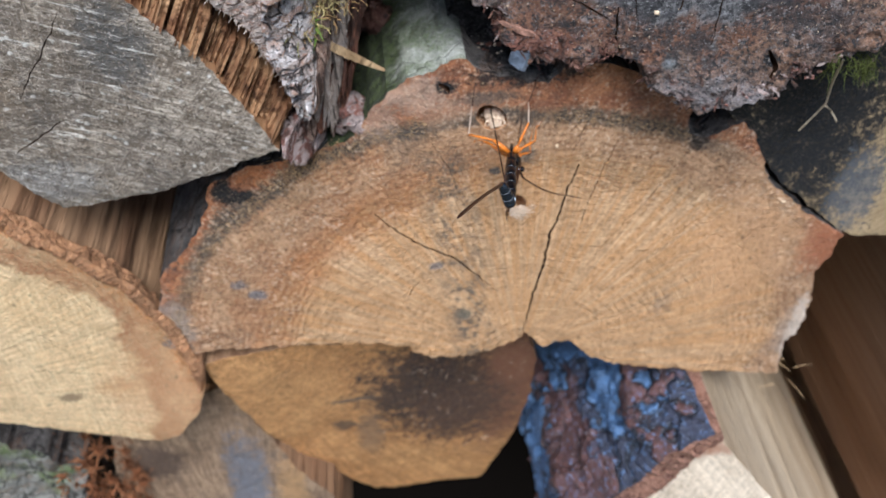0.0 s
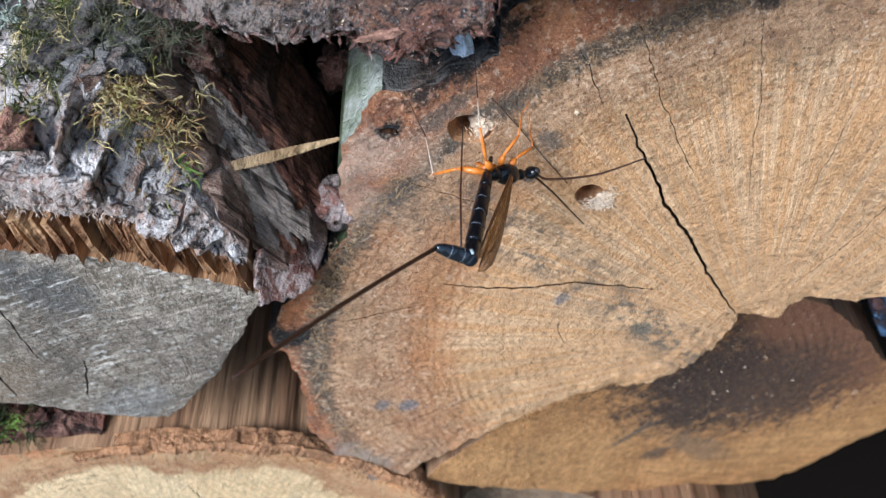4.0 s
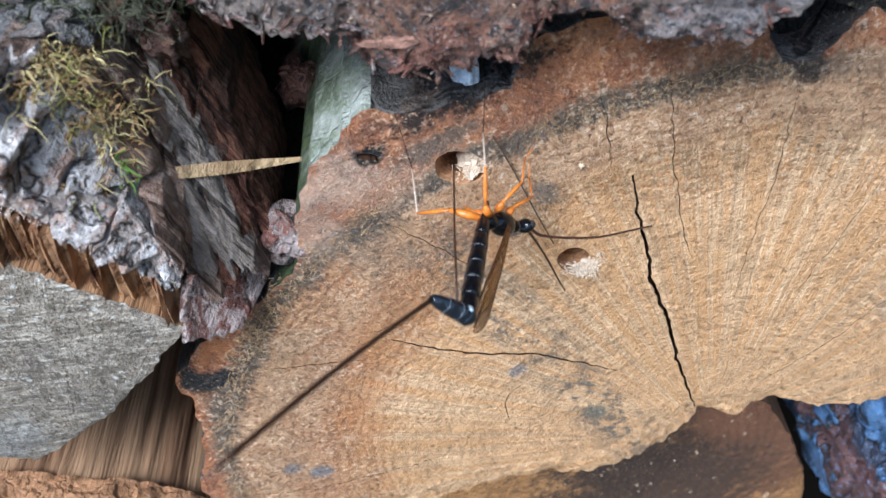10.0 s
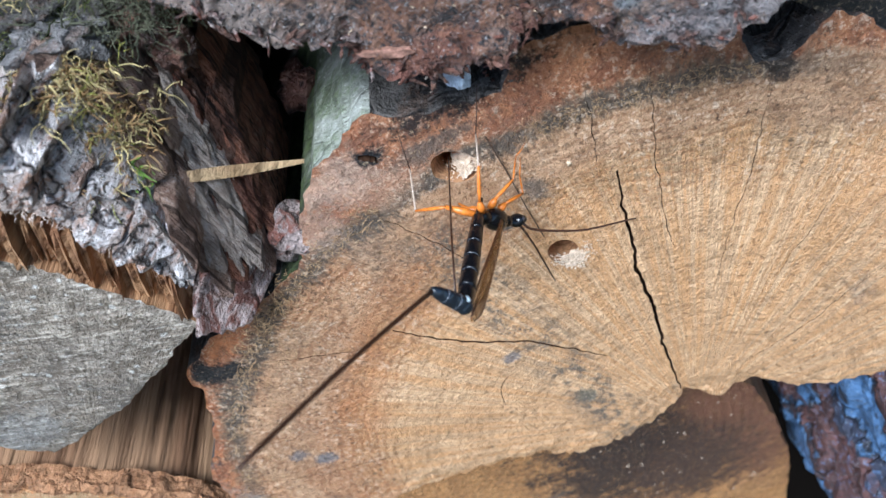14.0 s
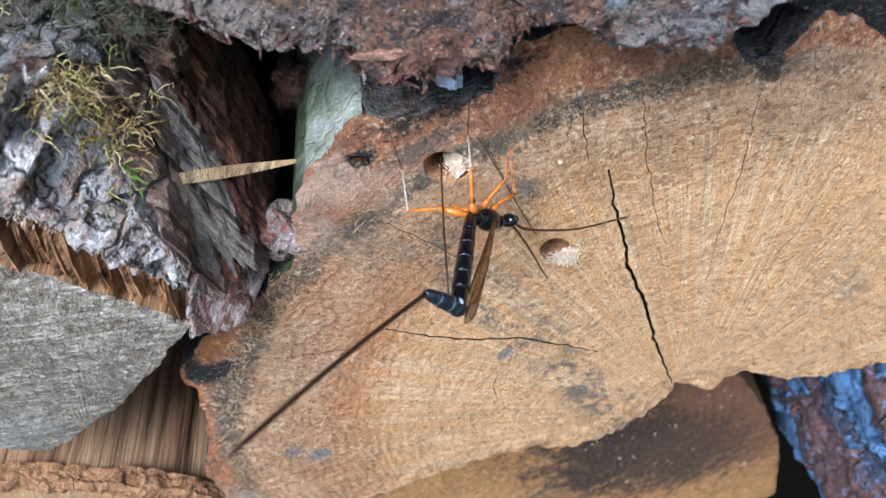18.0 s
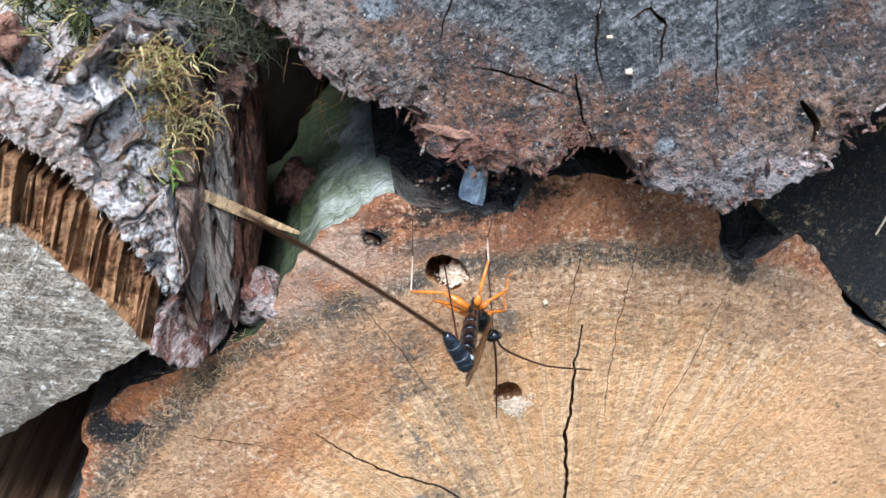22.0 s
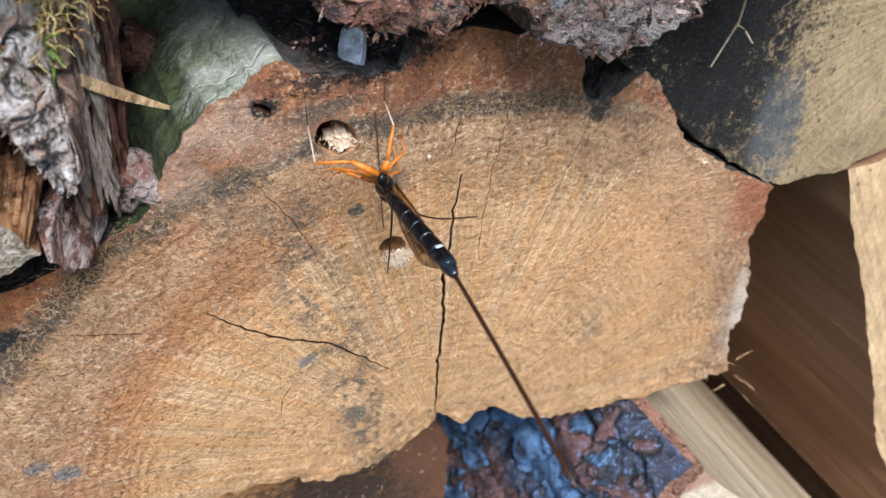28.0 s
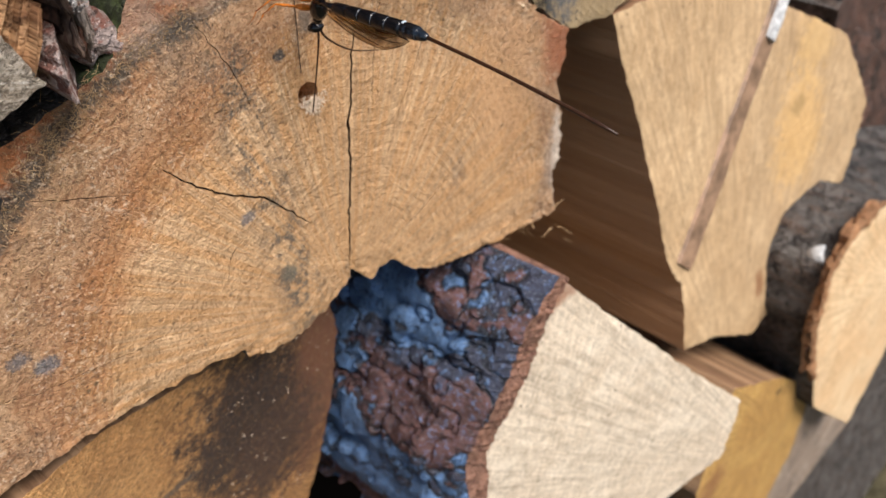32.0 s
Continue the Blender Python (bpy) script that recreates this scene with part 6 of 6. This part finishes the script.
# ---- moss, root and splinters at the side ----
seats = [(Vector((0.050 + 0.010 * rng.random(), -0.017 - 0.002 * rng.random(), 0.087 + 0.004 * rng.random())), (0.1, -0.4, -0.6)) for _ in range(40)]
tagged(bundle("moss", seats, 160, 0.0032, 0.00011, M_MOSS_OLIVE, rng, (0.055, -0.018, 0.088), 0.8, 1.6, 1.0), "olive moss under the edge of the weathered log", "moss", kind="stuff")
verts, faces = [], []
strand(verts, faces, [(0.0545, -0.0170, 0.0890), (0.0575, -0.0110, 0.0800), (0.0590, -0.0085, 0.0765), (0.0612, -0.0050, 0.0705), (0.0605, -0.0035, 0.0665), (0.0584, -0.0025, 0.0615)], 0.00030, 6, 0.6)
strand(verts, faces, [(0.0611, -0.0048, 0.0698), (0.0632, -0.0045, 0.0680), (0.0655, -0.0042, 0.0648)], 0.0003, 5, 0.6)
tagged(mesh_object("dry_root", verts, faces, [M_ROOT], None, (0.058, -0.009, 0.077)), "pale dry forked root hanging from the log above", "root")
seats = [(Vector((0.074 + 0.014 * rng.random(), 0.002 + 0.02 * rng.random(), -0.036 - 0.014 * rng.random())), (0.5, -0.5, 0.3)) for _ in range(30)]
tagged(bundle("splinters", seats, 18, 0.005, 0.00025, M_STRAW, rng, (0.08, 0.01, -0.04), 0.4, 0.5, 0.7), "curled pale splinters in the gap beside the half log", "splinter", kind="stuff")

# ---- wasp ----
def glossy(name, colour, rough, spec):
    g = Nodes(name, rough, spec)
    n = g.noise(1800, 3, 0.7)
    col = g.mix(g.step(n, 0.3, 0.7), tuple(0.75 * c for c in colour), tuple(min(1, 1.3 * c) for c in colour))
    return g.finish(col, n, 0.25, 0.0001)


M_BLACK = glossy("wasp_black", (0.004, 0.004, 0.005), 0.2, 0.4)
M_BROWN = glossy("wasp_brown", (0.034, 0.013, 0.006), 0.35, 0.35)
M_LEG = glossy("wasp_orange", (0.52, 0.150, 0.016), 0.32, 0.45)
M_SHIN = glossy("wasp_pale_shin", (0.45, 0.34, 0.26), 0.4, 0.4)
M_SEAM = glossy("wasp_seam", (0.13, 0.13, 0.14), 0.4, 0.4)
M_TIP = glossy("wasp_blue_black", (0.006, 0.009, 0.014), 0.22, 0.6)
M_SKY_GLEAM = glossy("wasp_sky_gleam", (0.40, 0.47, 0.52), 0.35, 0.5)
g = Nodes("wasp_wing", 0.3, 0.5)
_haze = g.noise(300, 3, 0.6)
g.put(g.bsdf.inputs["Base Color"], g.mix(g.step(_haze, 0.40, 0.60), (0.25, 0.092, 0.016), (0.40, 0.165, 0.035)))
g.put(g.bsdf.inputs["Alpha"], g.step(_haze, 0.35, 0.65, 0.62, 0.42))
M_WING = g.mat
M_VEIN = glossy("wasp_wing_vein", (0.060, 0.020, 0.006), 0.4, 0.4)
WASP = Vector((-0.008, 0.0, 0.064))
wasp = holder("parasitic_wasp", WASP, "slender black wasp with orange legs drilling into sawn wood", "wasp")


def tube(points, radii, sides=14, squash=1.0):
    bm = bmesh.new()
    rows = []
    pts = [Vector(p) for p in points]
    a = None
    for i, p in enumerate(pts):
        d = (pts[min(i + 1, len(pts) - 1)] - pts[max(i - 1, 0)]).normalized()
        a = d.orthogonal().normalized() if a is None else (a - d * a.dot(d)).normalized()
        b = d.cross(a)
        rows.append([bm.verts.new(p + radii[i] * (math.cos(2 * math.pi * k / sides) * a + squash * math.sin(2 * math.pi * k / sides) * b)) for k in range(sides)])
    for i in range(len(rows) - 1):
        for k in range(sides):
            bm.faces.new((rows[i][k], rows[i][(k + 1) % sides], rows[i + 1][(k + 1) % sides], rows[i + 1][k]))
    bm.faces.new(rows[0][::-1])
    bm.faces.new(rows[-1])
    bmesh.ops.recalc_face_normals(bm, faces=bm.faces)
    return bm


def at(x, y, z):
    """Millimetres in the world, in the wasp's space."""
    return Vector((x, y, z)) / 1000 - WASP


def ball(centre, size, turn=None, sub=3):
    bm = bmesh.new()
    bmesh.ops.create_icosphere(bm, subdivisions=sub, radius=1)
    for v in bm.verts:
        v.co = Vector((v.co.x * size[0], v.co.y * size[1], v.co.z * size[2])) / 1000
        if turn:
            v.co = turn @ v.co
        v.co += centre
    return bm


WAIST, NECK, HEAD = at(-7.9, -13.2, 68.2), at(-6.0, -8.9, 61.6), at(-5.3, -7.3, 59.7)
lie = (NECK - WAIST).to_track_quat("Z", "Y").to_matrix()
part("propodeum", ball(WAIST.lerp(NECK, 0.20), (0.95, 1.05, 1.5), lie), M_BLACK, wasp)
part("thorax", ball(WAIST.lerp(NECK, 0.56), (1.55, 1.7, 2.6), lie), M_BLACK, wasp)
part("collar", ball(WAIST.lerp(NECK, 0.95), (0.85, 0.9, 1.1), lie), M_BLACK, wasp)
head = part("head", ball(HEAD, (1.35, 1.05, 0.9), lie), M_BLACK, wasp)
for s in (-1, 1):
    part("eye", ball(HEAD + lie @ Vector((s * 0.00105, 0.0001, 0.0002)), (0.45, 0.6, 0.62), lie), glossy("wasp_eye", (0.03, 0.022, 0.02), 0.12, 0.7), head)
part("mouth", ball(HEAD + lie @ Vector((0, 0.0006, 0.0009)), (0.5, 0.4, 0.4), lie), M_BROWN, head)

# antennae
for pts in ([HEAD + Vector((0.0006, -0.0004, -0.0006)), at(-4.2, -8.0, 57.6), at(-1.4, -7.6, 54.9), at(2.6, -7.2, 52.0), at(9.0, -6.2, 49.4), at(9.8, -6.2, 49.1)], [HEAD + Vector((0.0001, -0.0004, -0.0008)), at(-5.2, -7.4, 57.0), at(-5.5, -6.4, 52.4), at(-6.2, -5.2, 46.0), at(-6.6, -4.3, 42.2)]):
    fine_pts = []
    for i in range(len(pts) - 1):
        fine_pts += [pts[i].lerp(pts[i + 1], k / 3) for k in range(3)]
    fine_pts.append(pts[-1])
    soft = [fine_pts[0]] + [(fine_pts[i - 1] + 2 * fine_pts[i] + fine_pts[i + 1]) / 4 for i in range(1, len(fine_pts) - 1)] + [fine_pts[-1]]
    part("antenna", tube(soft, [0.00024 - 0.00013 * i / (len(soft) - 1) for i in range(len(soft))], 6), M_BROWN, wasp)

# legs: coxa, femur, shin, foot
LEGS = [
    ((-7.2, -12.6, 68.2), (-6.6, -13.0, 70.2), (-4.3, -11.0, 74.4), (-3.5, -5.5, 75.4), (-0.6, -0.4, 79.4), M_SHIN),
    ((-8.1, -12.4, 68.0), (-11.4, -11.4, 70.8), (-16.2, -9.0, 70.8), (-15.0, -3.4, 73.8), (-13.9, -0.4, 79.0), M_SHIN),
    ((-6.6, -10.2, 66.4), (-5.2, -10.2, 67.4), (-2.1, -8.0, 67.4), (-1.0, -3.2, 67.3), (0.6, -0.3, 66.6), M_LEG),
    ((-6.2, -9.2, 64.4), (-4.8, -8.6, 64.6), (-2.5, -6.2, 62.9), (-2.2, -3.0, 63.6), (-1.2, -0.3, 64.6), M_LEG),
    ((-7.6, -9.8, 66.2), (-10.6, -9.4, 67.6), (-13.2, -6.4, 67.2), (-14.0, -2.8, 64.6), (-14.6, -0.3, 61.6), M_LEG),
    ((-7.0, -8.8, 64.2), (-9.6, -8.0, 65.2), (-11.6, -5.2, 65.6), (-12.4, -2.4, 63.4), (-12.8, -0.3, 61.0), M_LEG),
]
for coxa, hip, knee, ankle, toe, shin in LEGS:
    c, h, k, a, t = (at(*p) for p in (coxa, hip, knee, ankle, toe))
    leg = part("leg", tube([c, c.lerp(h, 0.5), h], [0.00046, 0.00060, 0.00028], 10), M_LEG, wasp, "glossy orange leg")
    part("femur", tube([h, h.lerp(k, 0.25), h.lerp(k, 0.6), k], [0.00016, 0.00027, 0.00027, 0.00016], 10), M_LEG, leg)
    part("shin", tube([k, k.lerp(a, 0.5), a], [0.00013, 0.00013, 0.00010], 8), shin, leg)
    part("foot", tube([a, a.lerp(t, 0.5) + Vector((0, -0.0003, 0)), t], [0.00010, 0.00008, 0.00006], 6), M_BROWN if shin is M_SHIN else M_LEG, leg)

# abdomen: ringed, in two rigid pieces
segs, radii, along = 6, [], []
for i in range(segs):
    for f, r in ((0.0, 0.94), (0.15, 0.99), (0.5, 1.02), (0.85, 1.03), (0.97, 1.0), (1.0, 0.94)):
        u = (i + f) / segs
        along.append((0, 0, 0.0176 * u))
        radii.append(0.79 * r * (0.0008 + 0.00080 * math.sin(math.pi * min(1.0, 0.12 + 0.55 * u)) ** 0.9))
abdomen = part("abdomen", tube(along, radii, 16, 0.92), M_BLACK, wasp, "shiny black ringed abdomen")
for i in (2, 3, 4):
    u = i / segs
    r = 0.79 * (0.0008 + 0.00080 * math.sin(math.pi * min(1.0, 0.12 + 0.55 * u)) ** 0.9)
    part("ring", tube([(0, 0, 0.0176 * u - 0.00004), (0, 0, 0.0176 * u + 0.00004)], [0.95 * r, 0.95 * r], 16, 0.92), M_SEAM, abdomen, "thin pale seam")
part("petiole", tube([(0, 0, -0.0040), (0, 0, -0.0015), (0, 0, 0.0006)], [0.00030, 0.00045, 0.00065], 10), M_BLACK, abdomen)
part("elbow", ball(Vector((0, 0, 0.0176)), (1.22, 1.15, 1.25)), M_TIP, abdomen, "bluish-black bent end of the abdomen")
tail = part("abdomen_tip", tube([(0, 0, -0.0006), (0, 0, 0.0004), (0, 0, 0.0014), (0, 0, 0.00150), (0, 0, 0.0026), (0, 0, 0.0034), (0, 0, 0.0035), (0, 0, 0.0044), (0, 0, 0.0052), (0, 0, 0.0057)], [0.00105, 0.00118, 0.00121, 0.00112, 0.00115, 0.00106, 0.00098, 0.00090, 0.00066, 0.00030], 18, 0.92), M_TIP, wasp, "bluish-black ringed abdomen tip")
for z, r in ((0.00146, 0.00116), (0.00345, 0.00102)):
    part("ring", tube([(0, 0, z - 0.00005), (0, 0, z + 0.00005)], [r, r], 18, 0.92), M_SEAM, tail, "thin pale seam")
# sky reflection on the glossy tip, built as a pale lump
part("spot", ball(Vector((0.0002, 0.0010, 0.0004)), (0.55, 0.30, 0.36)), M_SKY_GLEAM, tail, "sky gleam painted as a pale bluish spot")
sheath = part("ovipositor_sheath", tube([(0, 0.0004 * math.sin(math.pi * k / 12), 0.038 * k / 12) for k in range(13)], [0.00034] + [0.00030] * 11 + [0.00018], 8), M_BROWN, wasp, "long thin dark sheath")
needle = part("ovipositor", tube([(0, 0, 0), (0, 0.0003, 0.012), (0, 0, 0.0300)], [0.00016, 0.00015, 0.00010], 6), M_BROWN, wasp, "hair-thin brown drilling tube")


def wing(name, root, tip, wide, side):
    """A thin wing: a rounded sheet with a stout front vein, long veins and two cross veins."""
    bm = bmesh.new()
    d = tip - root
    across = (side - d * (side.dot(d) / d.length_squared)).normalized()
    lift = d.cross(across).normalized() * 0.00003

    def spot(t, u):
        w = wide * (0.16 + 0.84 * math.sin(math.pi * min(1.0, 0.04 + 0.72 * t)) ** 1.1) * min(1.0, 4.5 * (1.004 - t)) ** 0.5
        return d * t + across * w * (u - 0.12 * math.sin(math.pi * t)) + lift * 10 * math.sin(math.pi * t) * (1 - u)

    rows = []
    for i in range(25):
        t = i / 24
        rows.append([bm.verts.new(spot(t, u) + lift * k) for u, k in ((0, 1), (0.33, 2), (0.66, 1.5), (1, 1), (1, -1), (0.66, -0.5), (0.33, 0), (0, -1))])
    for i in range(24):
        for k in range(8):
            bm.faces.new((rows[i][k], rows[i][(k + 1) % 8], rows[i + 1][(k + 1) % 8], rows[i + 1][k]))
    bm.faces.new(rows[0][::-1])
    bm.faces.new(rows[-1])
    bmesh.ops.recalc_face_normals(bm, faces=bm.faces)
    ob = part(name, bm, M_WING, wasp, "amber see-through wing")
    ob.location = root
    LINES = [([(0.0, 0.0), (0.3, 0.0), (0.66, 0.0), (0.97, 0.02)], 0.00014), ([(0.0, 0.12), (0.3, 0.16), (0.62, 0.12), (0.70, 0.02)], 0.00009), ([(0.02, 0.3), (0.3, 0.42), (0.6, 0.46), (0.92, 0.55)], 0.00007), ([(0.03, 0.5), (0.3, 0.72), (0.66, 0.82), (0.85, 0.88)], 0.00006), ([(0.42, 0.14), (0.44, 0.42), (0.47, 0.76)], 0.00006), ([(0.66, 0.08), (0.69, 0.47), (0.70, 0.82)], 0.00006), ([(0.05, 0.9), (0.4, 0.99), (0.75, 0.99), (0.97, 0.9)], 0.00005)]
    for line, r in LINES:
        pts = [Vector(spot(line[i][0] + (line[i + 1][0] - line[i][0]) * q / 4, line[i][1] + (line[i + 1][1] - line[i][1]) * q / 4)) for i in range(len(line) - 1) for q in range(4)] + [Vector(spot(*line[-1]))]
        part("vein", tube(pts, [r] * len(pts), 5), M_VEIN, ob)
    return ob


WING_A = wing("wing", at(-6.3, -12.6, 64.6), at(-11.2, -31.0, 68.2), 0.0033, Vector((-0.27, -0.11, -0.96)))
WING_B = wing("wing", at(-5.6, -12.4, 65.4), at(-10.6, -29.5, 69.0), 0.0027, Vector((-0.05, -0.1, -0.95)))


def aim(start, end):
    d = Vector(end) - Vector(start)
    return Matrix.Translation(start) @ d.to_track_quat("Z", "Y").to_matrix().to_4x4()


def motions():
    """Keys the wasp's abdomen, its tip, the sheath and the drill, in the wasp's space."""
    bend_a, base_a = at(-10.8, -30.4, 70.3), at(-12.5, -31.0, 75.3)
    bend_b, base_b = at(-7.0, -31.0, 66.4), at(-6.9, -36.1, 66.3)
    swing = [(0, -11.5, -30.4, 19.6), (2.5, -14, -29, 20), (4, -10, -29, 22), (4.5, -7, -29, 23.5), (6.5, -5, -27, 26), (7, -7, -21, 31), (7.5, -7, -28.5, 24), (9, -10.6, -30.3, 20.4), (11, -9, -31, 20), (12, -8, -28, 24.6), (13, -11.7, -31, 18.3), (17, -11.3, -30.8, 19.2), (19, -10.9, -29.5, 21.3), (20, -12.7, -28, 22.3), (21, -11, -25.3, 26.2), (22, -17, -19, 28.5), (22.5, -16, -21.7, 26.8), (23, -8, -29, 22.5), (24, 0, -31, 20), (24.5, 3, -27, 26), (25, 4, -31, 19), (25.5, 4, -35, 11), (26, 3.5, -37, 3), (26.5, 3, -37.4, -4), (27, 2.5, -37.9, -2), (28, -4, -37, 3), (29, -4, -37.5, 0), (32, -3.5, -37.6, -2)]
    for blade, way, root, tip, rest in ((WING_A, Vector((-0.27, -0.11, -0.96)), at(-6.3, -12.6, 64.6), at(-11.2, -31.0, 68.2), at(-6.4, -29.6, 64.4)), (WING_B, Vector((-0.05, -0.1, -0.95)), at(-5.6, -12.4, 65.4), at(-10.6, -29.5, 69.0), at(-6.4, -28.0, 65.4))):
        frames = []
        for d, side in ((tip - root, way), (rest - root, Vector((-0.62, -0.10, -0.72)))):
            d = d.normalized()
            side = (side - d * side.dot(d)).normalized()
            frames.append(Matrix((d, side, d.cross(side))).transposed())
        turn = (frames[1] @ frames[0].transposed()).to_4x4()
        half = turn.to_quaternion().slerp(Matrix.Identity(3).to_quaternion(), 0.5).to_matrix().to_4x4()
        spot = Matrix.Translation(root)
        walk(blade, [(0, spot), (24.5, spot), (25.5, spot @ half), (26.5, spot @ turn), (32, spot @ turn)])
    rows_a, rows_t, rows_s, rows_n = [], [], [], []
    for t, x, y, z in swing:
        k = min(1.0, max(0.0, (t - 24.5) / 2.0))
        bend, base = bend_a.lerp(bend_b, k), base_a.lerp(base_b, k)
        out = Vector((x, y, z)) / 1000
        joint = WAIST.lerp(at(-8.0, -16.4, 66.6), k)
        rows_a.append((t, aim(joint, bend)))
        rows_t.append((t, aim(bend, base)))
        rows_s.append((t, aim(base, base + out)))
        drill = aim(bend + Vector((-0.0004, 0.0012, 0.0014)), at(-10.4, 1.5, 69.8))
        rest = aim(base_b, base_b + out)
        turn = drill.to_quaternion().slerp(rest.to_quaternion(), k)
        rows_n.append((t, Matrix.LocRotScale(drill.translation.lerp(rest.translation, k), turn, None)))
    walk(abdomen, rows_a)
    walk(tail, rows_t)
    walk(sheath, rows_s)
    walk(needle, rows_n)


motions()
